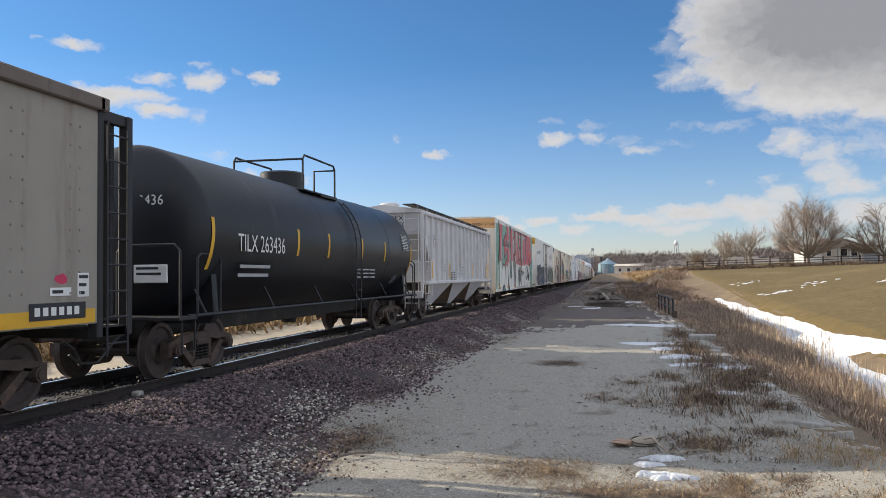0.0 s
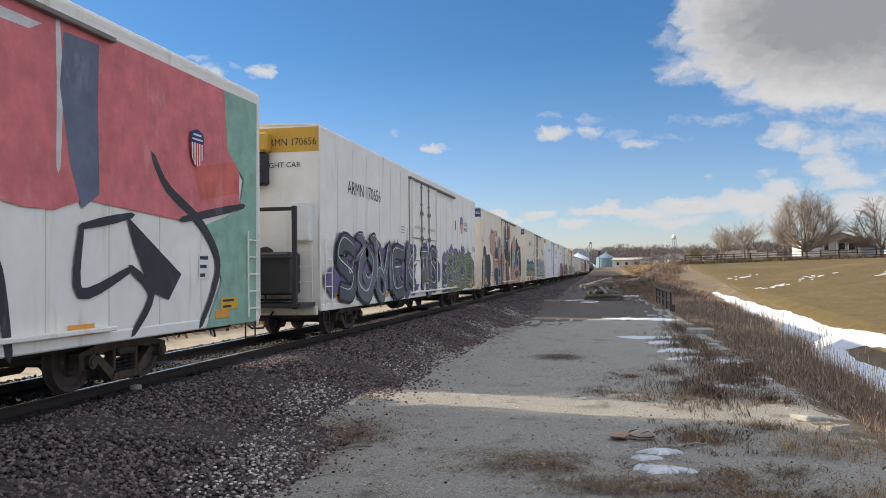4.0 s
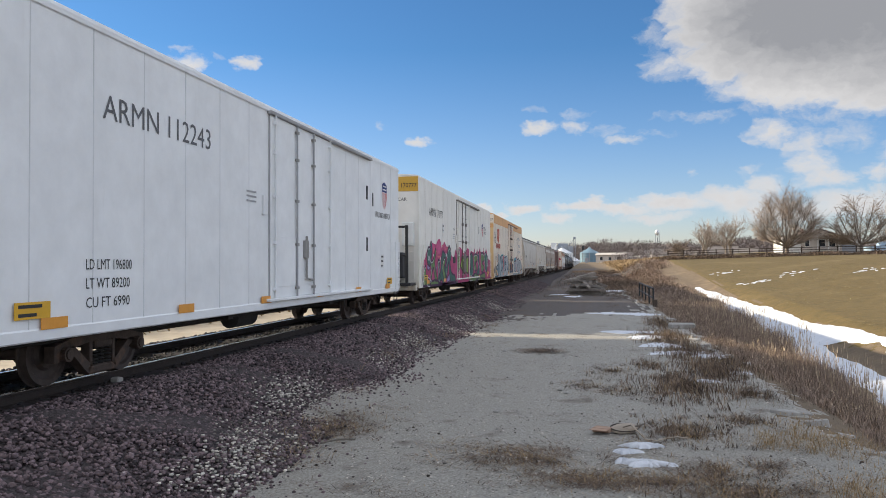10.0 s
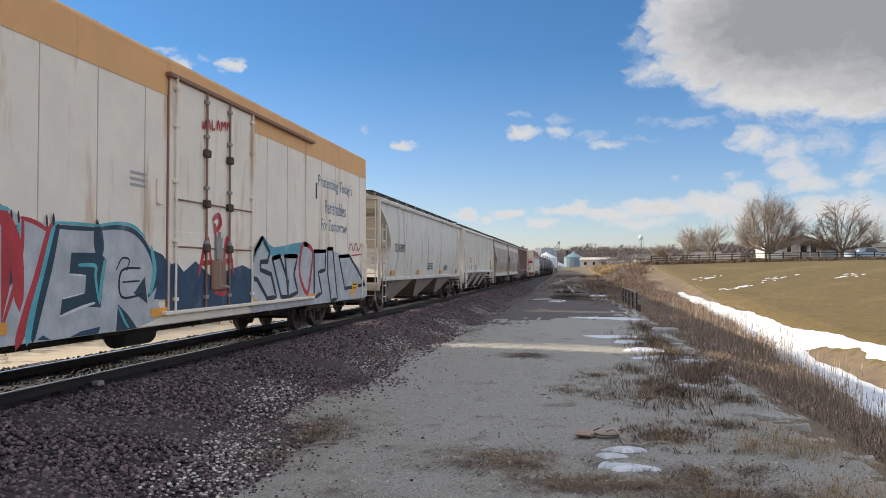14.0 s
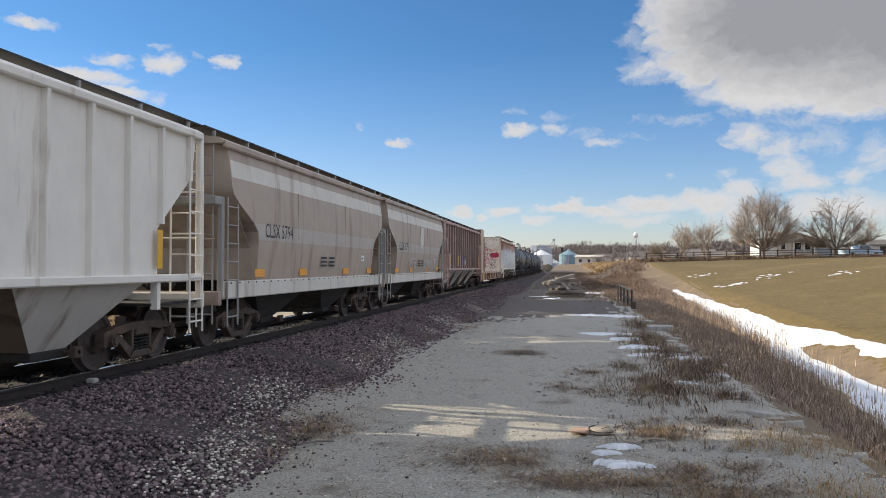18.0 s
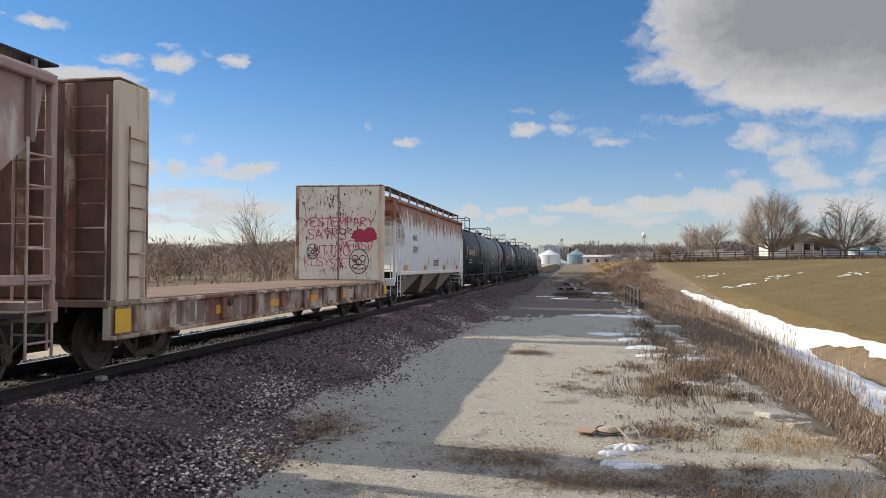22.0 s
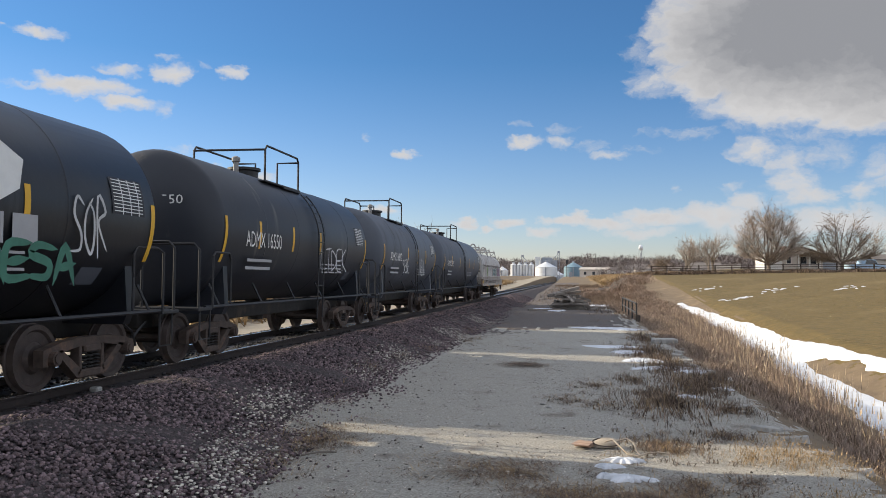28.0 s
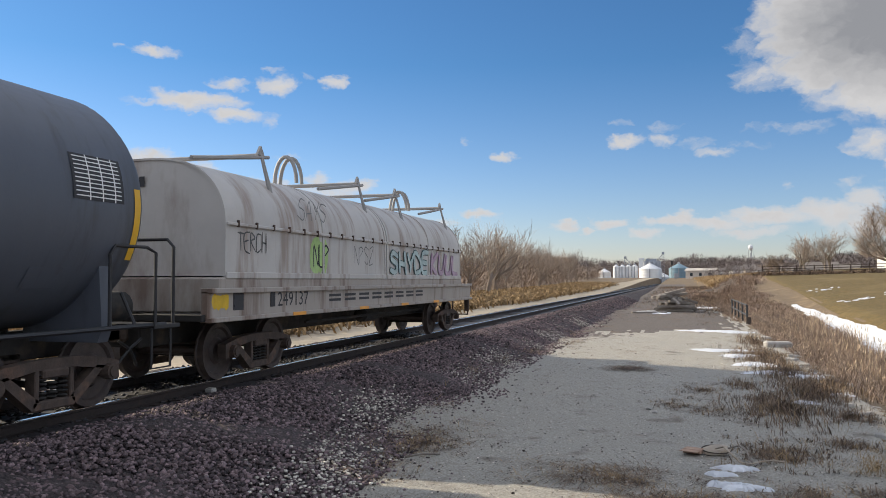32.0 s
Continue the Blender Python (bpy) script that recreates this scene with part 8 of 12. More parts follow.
art.fill(SILVER, [(12.6, 1.83), (13.14, 2.23), (13.54, 1.94), (13.43, 1.74), (13.04, 1.73), (13.04, 1.57), (13.63, 1.47), (13.94, 0.98), (13.43, 0.96), (12.87, 1.37), (12.61, 1.4)], 3, soft=False, rim=INK, rim_w=0.1, glint=SKYTEAL)
art.fill(SILVER, [(13.7, 1.81), (14.14, 1.86), (14.7, 1.26), (14.64, 0.95), (14.24, 0.97)], 3, soft=False, rim=INK, rim_w=0.1, glint=SKYTEAL)
art.fill(SILVER, [(14.44, 1.87), (15.26, 1.88), (15.03, 1.46), (15.3, 1.04), (14.68, 0.95)], 3, soft=False, rim=INK, rim_w=0.1, glint=SKYTEAL)
art.fill(SILVER, [(16.47, 2.02), (17.41, 2.04), (17.36, 1.56), (16.8, 1.5), (17.11, 0.97), (16.49, 0.87)], 3, soft=False, rim=INK, rim_w=0.1, glint=SKYTEAL)
art.fill(SILVER, [(17.58, 2.11), (18.01, 2.12), (18.46, 0.78), (17.9, 0.74), (17.59, 1.44)], 3, soft=False, rim=INK, rim_w=0.1, glint=SKYTEAL)
art.fill(SILVER, [(18.59, 1.92), (19.6, 1.96), (20.46, 1.56), (21.35, 1.11), (19.17, 1.03)], 3, soft=False, rim=INK, rim_w=0.1, glint=SKYTEAL)
art.fill(SILVER, [(15.77, 2.18), (16.35, 2.02), (16.22, 1.45), (15.95, 0.99), (15.42, 1.46), (15.51, 2)], 3, rim=BRICKRED, rim_w=0.12)
art.line(BRICKRED, [(10.21, 1.5), (10.37, 1.86), (10.54, 2.12), (10.73, 1.5)], 0.1, 4)
art.line(BRICKRED, [(10.29, 1.68), (10.67, 1.71)], 0.1, 4)
art.line(BRICKRED, [(11.15, 1.5), (11.33, 2.16), (11.62, 1.53)], 0.1, 4)
art.line(BRICKRED, [(11.24, 1.73), (11.56, 1.75)], 0.1, 4)
art.line(BRICKRED, [(10.77, 2.47), (10.96, 2.56), (11.06, 2.42), (10.9, 2.29), (10.8, 2.38)], 0.1, 4)
art.line(BRICKRED, [(10.84, 2.25), (10.89, 1.65)], 0.1, 4)
art.line(BRICKRED, [(10.8, 1.28), (11.25, 1.3), (11.25, 1.14), (10.86, 1.16)], 0.1, 4)
art.line(BRICKRED, [(19.55, 2.1), (19.8, 2.31), (20.06, 2.11), (20.31, 2.34), (20.58, 2.13), (20.95, 2.34), (21.04, 2.14)], 0.04, 5)
art.line(BRICKRED, [(19.76, 1.97), (20.95, 2.02)], 0.04, 5)
art.line(BRICKRED, [(10.32, 4.15), (10.36, 4.03), (10.44, 4.18)], 0.05, 4)
art.line(BRICKRED, [(10.48, 4.06), (10.54, 4.21), (10.6, 4.07)], 0.05, 4)
art.line(BRICKRED, [(10.68, 4.22), (10.69, 4.07), (10.78, 4.09)], 0.05, 4)
art.line(BRICKRED, [(10.87, 4.09), (10.92, 4.26), (11, 4.1)], 0.05, 4)
art.line(BRICKRED, [(11.06, 4.12), (11.07, 4.26), (11.15, 4.2), (11.21, 4.29), (11.24, 4.14)], 0.05, 4)
art.line(BRICKRED, [(11.29, 4.16), (11.34, 4.3), (11.4, 4.16)], 0.05, 4)
lettering(c, "Protecting Today's", 16.83, 3.6, 0.4, spray((0.16, 0.24, 0.36)), 1.557, 3.1)
lettering(c, "Perishables", 17.4, 3.03, 0.36, spray((0.16, 0.24, 0.36)), 1.557, 1.9)
lettering(c, "For Tomorrow", 17.1, 2.58, 0.3, spray((0.16, 0.24, 0.36)), 1.557, 2.3)


def hopper_roof(car, L, w, zt, paint, dark=True, walk_z=0.24):
    """Roof sheet, hatch covers, and the raised gratings along both edges on short posts."""
    part("roof", Geo().prism([(w, zt - 0.04), (w + 0.03, zt), (w - 0.1, zt + 0.07), (0, zt + 0.26), (-w + 0.1, zt + 0.07), (-w - 0.03, zt), (-w, zt - 0.04)], "y", 0.0, L), paint, car)
    n = int(L / 1.9)
    for i in range(n):
        y = 1.0 + i * (L - 2) / (n - 1)
        part("hatch", Geo().lathe([(0, 0.36), (0.16, 0.36), (0.2, 0.3), (0.22, 0.05)], "z", 16, (0, y, zt + 0.2)), paint, car, smooth=True)
    for s in (1, -1):
        x0, x1 = s * 0.85, s * 1.3
        g = Geo()
        z = zt + walk_z
        g.box(min(x0, x1), max(x0, x1), -0.35, L + 0.35, z - 0.03, z, 0.004)
        part("running_board", g, P_PIPE if dark else P_STEEL, car, "grated roof walkway")
        for i in range(int(L / 1.6) + 1):
            y = 0.1 + i * (L - 0.2) / int(L / 1.6)
            part("walkway_post", Geo().box(s * 1.27 - 0.03, s * 1.27 + 0.03, y - 0.03, y + 0.03, zt + 0.02, z - 0.03, 0.004), P_STEEL, car)


def hopper_ends(car, L, paint, w=1.5, zt=3.95, number=None, num_paint=P_DARK, post_top=None, rig=None):
    """End sills, corner posts, ladders and the brake wheel."""
    rig, post_top = rig or paint, post_top or zt - 0.02
    for y, d in ((0, -1), (L, 1)):
        a, b = sorted((y, y + d * 0.12))
        part("end_sill", Geo().box(-1.5, 1.5, a, b, 0.85, 1.12, 0.02), paint, car)
        for x in (-1.46, 1.46):
            part("corner_post", Geo().box(x - 0.05, x + 0.05, y - d * 0.02 - 0.06, y - d * 0.02 + 0.06, 1.0, post_top, 0.01), rig, car)
        ladder(car, y + d * 0.1, 0.85, 1.35, 0.5, zt - 0.1, 9, rig, "end_ladder", True, 0.016)
        if rig is not paint:
            part("cross_step", Geo().box(-1.45, 1.5, min(y, y + d * 0.3), max(y, y + d * 0.3), post_top - 0.16, post_top, 0.015), rig, car, "pale grey end crossbar")
        part("end_platform", Geo().box(-1.4, 0.5, min(y + d * 0.1, y + d * 0.45), max(y + d * 0.1, y + d * 0.45), 1.0, 1.05, 0.01), P_STEEL, car)
        part("hand_rail", Geo().tube([(-1.4, y + d * 0.12, 2.1), (1.4, y + d * 0.12, 2.1)], 0.016, 6), paint, car)
        coupler(car, y, d)
    ladder(car, 1.56, 0.1, 0.58, 0.45, min(3.1, post_top), 7, rig, "side_ladder", False, 0.016)
    ladder(car, 1.56, L - 0.58, L - 0.1, 0.45, min(3.1, post_top), 7, rig, "side_ladder", False, 0.016)
    part("brake_wheel", Geo().lathe([(-0.02, 0.22), (0.0, 0.26), (0.02, 0.22)], "y", 18, (-0.6, -0.2, 2.3)).box(-0.75, -0.45, -0.18, -0.02, 1.9, 2.6, 0.03), paint, car)
    part("brake_cylinder", Geo().lathe([(0, 0.1), (0.05, 0.16), (0.5, 0.16), (0.55, 0.1)], "x", 14, (-0.2, 0.35, 1.3)), P_UNDER, car, smooth=True)
    part("air_tank", Geo().lathe([(0, 0.12), (0.06, 0.2), (0.9, 0.2), (0.96, 0.12)], "x", 14, (-0.5, L - 0.5, 1.35)), P_UNDER, car, smooth=True)
    if number:
        a, b = number
        lettering(car, a, 0.2, zt - 0.32, 0.16, num_paint, -0.075, 0.62, True)
        lettering(car, b, 0.2, zt - 0.55, 0.16, num_paint, -0.075, 0.66, True)


def bays(car, L, n, z_top, z_bot, light, dark, y0=1.55, w=1.4):
    """The discharge chutes under the car."""
    span = (L - 2 * y0) / n
    for i in range(n):
        a, b = y0 + i * span, y0 + (i + 1) * span
        m = (a + b) / 2
        g = Geo()
        loft(g, [(z_bot + 0.12, 0.75, m - 0.38, m + 0.38), (z_top, w, a + 0.03, b - 0.03)])
        bay = part("hopper_bay", g, dark, car, "sloping discharge hopper")
        side = [(w + 0.006, a + 0.03, z_top), (w + 0.006, b - 0.03, z_top), (0.756, m + 0.38, z_bot + 0.12), (0.756, m - 0.38, z_bot + 0.12)]
        part("side_sheet", Geo().add(side + [(x - 0.004, y, z) for x, y, z in side], [(0, 1, 2, 3), (7, 6, 5, 4), (0, 4, 5, 1), (1, 5, 6, 2), (2, 6, 7, 3), (3, 7, 4, 0)]), light, bay, "paler side sheet")
        part("outlet_gate", Geo().box(-0.8, 0.8, m - 0.42, m + 0.42, z_bot, z_bot + 0.13, 0.02), P_UNDER, bay)
        part("gate_shaft", Geo().tube([(-0.95, m + 0.3, z_bot + 0.08), (1.05, m + 0.3, z_bot + 0.08)], 0.03, 6).box(0.95, 1.05, m + 0.2, m + 0.4, z_bot, z_bot + 0.16, 0.01), P_CAST, bay)


def ribbed_hopper(u0, u1, label, paint, number, n_bays, side_text=None, text_at=(2.2, 1.6), reflect=P_YELLOW, chute=P_DIRTY, stripe=None, num_paint=P_DARK, trucks=None, post_paint=None):
    car = car_base("covered_hopper_car", label, u0)
    L = u1 - u0
    zt = 3.95
    body = Geo()
    loft(body, [(1.42, 1.44, 1.45, L - 1.45), (2.2, 1.44, 1.45, L - 1.45), (3.15, 1.44, 0.28, L - 0.28), (zt, 1.44, 0.12, L - 0.12)])
    part("body", body, paint, car, "slab sides with slanted end sheets")
    n = int(round((L - 0.9) / 0.98))
    for i in range(n + 1):
        y = 0.45 + i * (L - 0.9) / n
        e = min(y, L - y)
        z0 = 1.42 if e > 1.5 else 2.2 + (1.5 - e) * 0.82
        part("side_post", Geo().prism([(1.44, y - 0.045), (1.53, y - 0.038), (1.53, y + 0.038), (1.44, y + 0.045)], "z", z0, zt - 0.04), post_paint or paint, car)
    part("top_chord", Geo().box(1.42, 1.55, 0.05, L - 0.05, zt - 0.12, zt, 0.02).box(-1.55, -1.42, 0.05, L - 0.05, zt - 0.12, zt, 0.02), paint, car)
    part("side_sill", Geo().box(1.4, 1.55, 0.0, L, 1.33, 1.46, 0.02).box(-1.55, -1.4, 0.0, L, 1.33, 1.46, 0.02), paint, car)
    for y in (1.5, L - 1.5):
        part("end_gusset", Geo().prism([(y - 0.05, 0.9), (y + 0.05, 0.9), (y + 0.05, 1.4), (y - 0.05, 1.4)], "x", 1.38, 1.5), paint, car)
    for y in (0.0, L - 1.6):
        part("shear_plate", Geo().box(-1.4, 1.4, y, y + 1.6, 0.95, 1.0), P_UNDER, car)
    part("centre_sill", Geo().box(-0.28, 0.28, 0.0, L, 0.75, 1.0, 0.02), P_UNDER, car)
    hopper_roof(car, L, 1.5, zt, paint)
    hopper_ends(car, L, paint, 1.5, zt, number, num_paint)
    bays(car, L, n_bays, 1.42, 0.28, paint if stripe is None else stripe, chute)
    for y in (1.3, L * 0.28, L * 0.62, L - 1.6):
        plate(car, y, 1.55, 0.16, 0.62, reflect, "reflector", 1.521, "yellow reflective strip")
    if side_text:
        a, b = side_text
        lettering(car, a, text_at[0], text_at[1] + 0.4, 0.3, num_paint, 1.5225, 1.15)
        lettering(car, b, text_at[0], text_at[1], 0.3, num_paint, 1.5225, 1.15)
    marks(car, [(5.0 + 0.5 * k, 1.75 - 0.1 * i, 0.34, 0.05) for k in range(2) for i in range(4)], P_DARK, 1.522)
    plate(car, 7.4, 1.65, 0.3, 0.42, P_LWHITE, "data_panel", 1.521, "small data panel", 3)
    for t in trucks or (1.68, L - 1.25):
        truck(car, u0, t)
    return car, L


def curved_hopper(u0, u1, label, paint, number, trucks, side_text=None, bulge=1.58, sill=1.3, deep_sill=False, n_bays=3, chute=P_DIRTY, light=None, band=None, hollow=1.15, num_paint=P_DARK, bay_paint=None, walk_up=0.24):
    """Rounded steel sides that swell out between the sill and the eaves."""
    car = car_base("covered_hopper_car", label, u0)
    L = u1 - u0
    zt = 3.97
    rows = []
    for i in range(17):
        k = i / 16
        z = sill + (zt - sill) * k
        w = 1.40 + (bulge - 1.40) * math.sin(math.pi * min(1, 0.12 + 0.82 * k)) ** 0.8
        cut = hollow * math.sin(math.pi * min(1.0, max(0.0, (0.86 - k) / 0.86))) ** 0.9 if k < 0.86 else 0.0
        if deep_sill:
            cut = 0.12 + 1.3 * float(smooth(3.1, 2.2, z)) + 0.1 * (2.2 - min(z, 2.2))
        rows.append((z, w, 0.14 + cut, L - 0.14 - cut))
    me = loft(Geo(), rows).mesh("body", paint, True)
    part("body", me, None, car, "rounded side sheets")
    part("top_rail", Geo().box(1.44, 1.56, 0.06, L - 0.06, zt - 0.13, zt + 0.01, 0.03).box(-1.56, -1.44, 0.06, L - 0.06, zt - 0.13, zt + 0.01, 0.03), paint, car)
    h = 0.34 if deep_sill else 0.14
    part("side_sill", Geo().box(1.4, 1.53, 0.0, L, sill - h, sill, 0.02).box(-1.53, -1.4, 0.0, L, sill - h, sill, 0.02), light or paint, car)
    for y in (0.0, L - 1.6):
        part("shear_plate", Geo().box(-1.4, 1.4, y, y + 1.6, sill - 0.35, sill - 0.3), P_UNDER, car)
    part("centre_sill", Geo().box(-0.28, 0.28, 0.0, L, 0.75, 1.0, 0.02), P_UNDER, car)
    for p, q in ((0.3, 2.4), (L - 0.3, L - 2.4)):
        part("slope_sheet", Geo().add([(1.38, p, 3.4), (-1.38, p, 3.4), (-1.38, q, 1.1), (1.38, q, 1.1), (1.38, p, 3.37), (-1.38, p, 3.37), (-1.38, q, 1.07), (1.38, q, 1.07)],
                                      [(0, 1, 2, 3), (4, 7, 6, 5), (0, 3, 7, 4), (1, 5, 6, 2)]), paint, car)
    for i in range(1, int(L / 4)):
        part("side_seam", Geo().box(bulge - 0.012, bulge + 0.003, i * 4.0, i * 4.0 + 0.03, 2.2, 3.3), paint, car)
    hopper_roof(car, L, 1.5, zt, paint, True, walk_up)
    hopper_ends(car, L, paint, 1.5, zt, number, num_paint, 2.9 if deep_sill else None, P_STEEL if deep_sill else None)
    bays(car, L, n_bays, sill - 0.02, 0.24, bay_paint or (P_UNDER if deep_sill else P_CHUTEDARK), P_UNDER if deep_sill else chute, 1.75, 1.36)
    if band:
        me = loft(Geo(), [(z, w + 0.004, a + 0.02, b - 0.02) for z, w, a, b in rows[12:15]]).mesh("painted_band", band, True)
        part("painted_band", me, None, car, "paler painted band along the side")
        me = loft(Geo(), [(z, w + 0.004, a + 0.02, b - 0.02) for z, w, a, b in rows[5:8]]).mesh("painted_band", P_BANDGREY, True)
        part("painted_band", me, None, car, "greyed repainted band low on the side")
        for i in range(int(L / 0.42)):
            part("sill_rivet", Geo().box(1.53, 1.55, 0.3 + i * 0.42, 0.335 + i * 0.42, sill - 0.05, sill - 0.02, 0.005), P_CAST, car)
    for y in (1.5, L * 0.33, L * 0.62, L - 2.2):
        plate(car, y, sill + 0.06, 0.55, 0.17, P_AMBER, "reflector", 1.535, "orange reflective strip")
    if side_text:
        lettering(car, side_text, 1.9, 2.2, 0.3, num_paint, bulge + 0.006, 1.7)
    marks(car, [(L * 0.45 + 0.7 * k, 1.78 - 0.1 * i, 0.5, 0.05) for k in range(2) for i in range(3)], P_DARK, bulge - 0.02)
    plate(car, L - 3.0, 1.75, 0.32, 0.42, P_LWHITE, "data_panel", bulge - 0.035, "black and white data panel", 3)
    for t in trucks:
        truck(car, u0, t)
    return car, L


# ---- gondola at the head of the view ----
c = car_base("coal_gondola_car", "tan-grey riveted steel coal gondola with a yellow lower stripe", -7.2)
L = 17.2
part("body", Geo().box(1.44, 1.52, 0.3, 16.45, 1.05, 3.86, 0.01).box(-1.52, -1.44, 0.3, 16.45, 1.05, 3.86, 0.01).box(-1.44, 1.44, 0.3, 16.4, 1.05, 1.15).box(-1.46, 1.46, 16.3, 16.38, 1.1, 3.8), P_GOND, c)
part("top_chord", Geo().box(1.4, 1.6, 0.2, 16.5, 3.8, 3.98, 0.02).box(-1.6, -1.4, 0.2, 16.5, 3.8, 3.98, 0.02).box(-1.6, 1.6, 16.4, 16.6, 3.8, 3.98, 0.02), P_GONDTOP, c)
part("yellow_stripe", Geo().box(1.521, 1.526, 0.3, 16.4, 1.07, 1.25), P_YELLOW, c, "faded yellow stripe")
riv = Geo().lathe([(0, 0.02), (0.012, 0.016), (0.018, 0.006)], "x", 8).mesh("rivet", P_GOND)
for i in range(16):
    for dy in (-0.09, 0.09):
        for j in range(9 if i > 11 else 0):
            o = part("rivet", riv, None, c)
            o.location = (1.52, 1.0 + i * 1.0 + dy, 1.45 + j * 0.26)
for y in (16.5, 17.15):
    part("end_post", Geo().box(1.38, 1.54, y - 0.06, y + 0.06, 0.85, 3.85, 0.02), P_DARK, c)
ladder(c, 1.56, 16.6, 17.05, 0.6, 3.7, 9, P_DARK, "side_ladder")
part("end_brace", Geo().box(1.40, 1.5, 16.5, 17.15, 3.7, 3.85, 0.01).box(1.4, 1.5, 16.5, 17.15, 0.85, 1.0, 0.01), P_DARK, c)
part("end_wall", Geo().box(-1.5, 1.4, 16.9, 16.98, 1.1, 3.85, 0.01), P_DARK, c)
part("end_sill", Geo().box(-1.5, 1.5, 16.45, 17.2, 0.85, 1.0, 0.02), P_UNDER, c)
plate(c, 15.55, 1.42, 0.38, 0.1, P_LWHITE, "placard", 1.522, "small white placard", 1)
plate(c, 16.05, 1.4, 0.22, 0.3, P_LWHITE, "placard", 1.522, "small white placard", 3)
plate(c, 15.2, 1.14, 1.0, 0.2, P_DARK, "chalked_patch", 1.527, "black patch with chalk marks")
marks(c, [(15.28 + 0.14 * i, 1.19, 0.09, 0.1) for i in range(6)], P_LWHITE, 1.534)
g = Geo()
blob(g, 15.75, 1.62, 0.12, 0.07, 1.523, 10, 2)
part("paint_dab", g, spray((0.6, 0.05, 0.12)), c)
part("hopper_floor", loft(Geo(), [(0.5, 0.9, 5, 12), (1.06, 1.4, 3, 14)]), P_DIRTY, c)
truck(c, -7.2, 2.0)
truck(c, -7.2, 15.0)
coupler(c, 17.2, 1)


# ---- tank cars ----
def tank_car(u_bar0, u_bar1, label, paint, zc, r, plat, number=None, text_y=0.7, text_h=0.3, text_w=2.0, bars=(), table=True, bar_paint=P_YELLOW, dome="small", pipe=P_PIPE, band_ladder=None, front_text=None):
    """Shell with dished heads, rings, top platform with rails, ladder, running boards and end hand rails. Places are along the car from the front bar."""
    u0 = u_bar0 - 0.95
    car = car_base("tank_car", label, u0)
    L = u_bar1 - u_bar0 + 1.9
    prof, a, b = [], 0.55, L - 0.55
    for i in range(7):
        q = i / 6 * math.pi / 2
        prof.append((a + 0.42 * (1 - math.sin(q)) - 0.05, max(0.02, r * math.cos(math.pi / 2 - q) if i else 0.02)))
    prof = [(a + 0.4 - 0.4 * math.cos(math.asin(k)), r * k) for k in (0.02, 0.35, 0.6, 0.78, 0.9, 0.97, 1.0)]
    prof += [(b - 0.4 + 0.4 * math.cos(math.asin(k)), r * k) for k in (1.0, 0.97, 0.9, 0.78, 0.6, 0.35, 0.02)]
    part("tank", Geo().lathe(prof, "y", 56, (0, 0, zc)).mesh("tank", paint, True), None, car, "welded cylindrical tank with dished heads")
    n = 5
    for i in range(1, n):
        y = a + 0.4 + (b - a - 0.8) * i / n
        part("weld_seam", Geo().lathe([(0, r + 0.001), (0.02, r + 0.006), (0.04, r + 0.001)], "y", 56, (0, y, zc)).mesh("weld_seam", paint, True), None, car)
    # top platform
    p1 = plat[1]
    p0 = p1 - 2.4
    hw = 0.88
    top = zc + r
    m = (p0 + p1) / 2
    part("platform", Geo().box(-0.95, 0.95, p0 + (p1 - p0) * 0.5, p1, top - 0.28, top - 0.22, 0.01).box(0.55, 0.95, p0, p1, top - 0.24, top - 0.2, 0.01), pipe, car, "grated top platform")
    if dome == "big":
        part("dome", Geo().lathe([(-0.2, 0.55), (0.28, 0.55), (0.32, 0.5), (0.34, 0.05)], "z", 24, (0, m - 0.2, top)), paint, car, smooth=True)
    else:
        part("manway", Geo().lathe([(-0.15, 0.34), (0.12, 0.34), (0.14, 0.4), (0.2, 0.4), (0.24, 0.1)], "z", 20, (0, m - 0.2, top)), pipe, car, smooth=True)
        part("valve", Geo().lathe([(-0.1, 0.07), (0.25, 0.06), (0.27, 0.1), (0.36, 0.1), (0.4, 0.03)], "z", 10, (0.1, m - 0.9, top)), P_STEEL, car, smooth=True)
    zr = top + 0.62
    for s in (1, -1):
        rail = [(s * hw, p0 + 0.15, top - 0.22), (s * hw, p0 + 0.15, zr - 0.1), (s * hw, p0 + 0.25, zr), (s * hw, p1 - 0.1, zr), (s * hw, p1, zr - 0.1), (s * hw, p1, top - 0.4)]
        part("guard_rail", Geo().tube(rail, 0.026, 8), pipe, car)
    part("guard_rail", Geo().tube([(-hw, p1, zr - 0.1), (-0.3, p1 + 0.02, zr - 0.1), (-0.3, p1 + 0.02, top - 0.25)], 0.026, 8).tube([(hw, p1, zr - 0.1), (0.3, p1 + 0.02, zr - 0.1), (0.3, p1 + 0.02, top - 0.25)], 0.026, 8), pipe, car)
    part("guard_rail", Geo().tube([(-hw, p0 + 0.15, zr - 0.1), (hw, p0 + 0.15, zr - 0.1)], 0.026, 8), pipe, car)
    # curved ladder from the platform to the sill
    yl = p1 - 0.15 if band_ladder is None else band_ladder
    for dy in (-0.21, 0.21):
        path = [((r + 0.09) * math.sin(q), yl + dy, zc + (r + 0.09) * math.cos(q)) for q in np.linspace(0.75, 1.62, 10)] + [(r + 0.09, yl + dy, zc - 0.6), (r + 0.06, yl + dy, 0.55)]
        part("ladder_stile", Geo().tube(path, 0.018, 6), pipe, car)
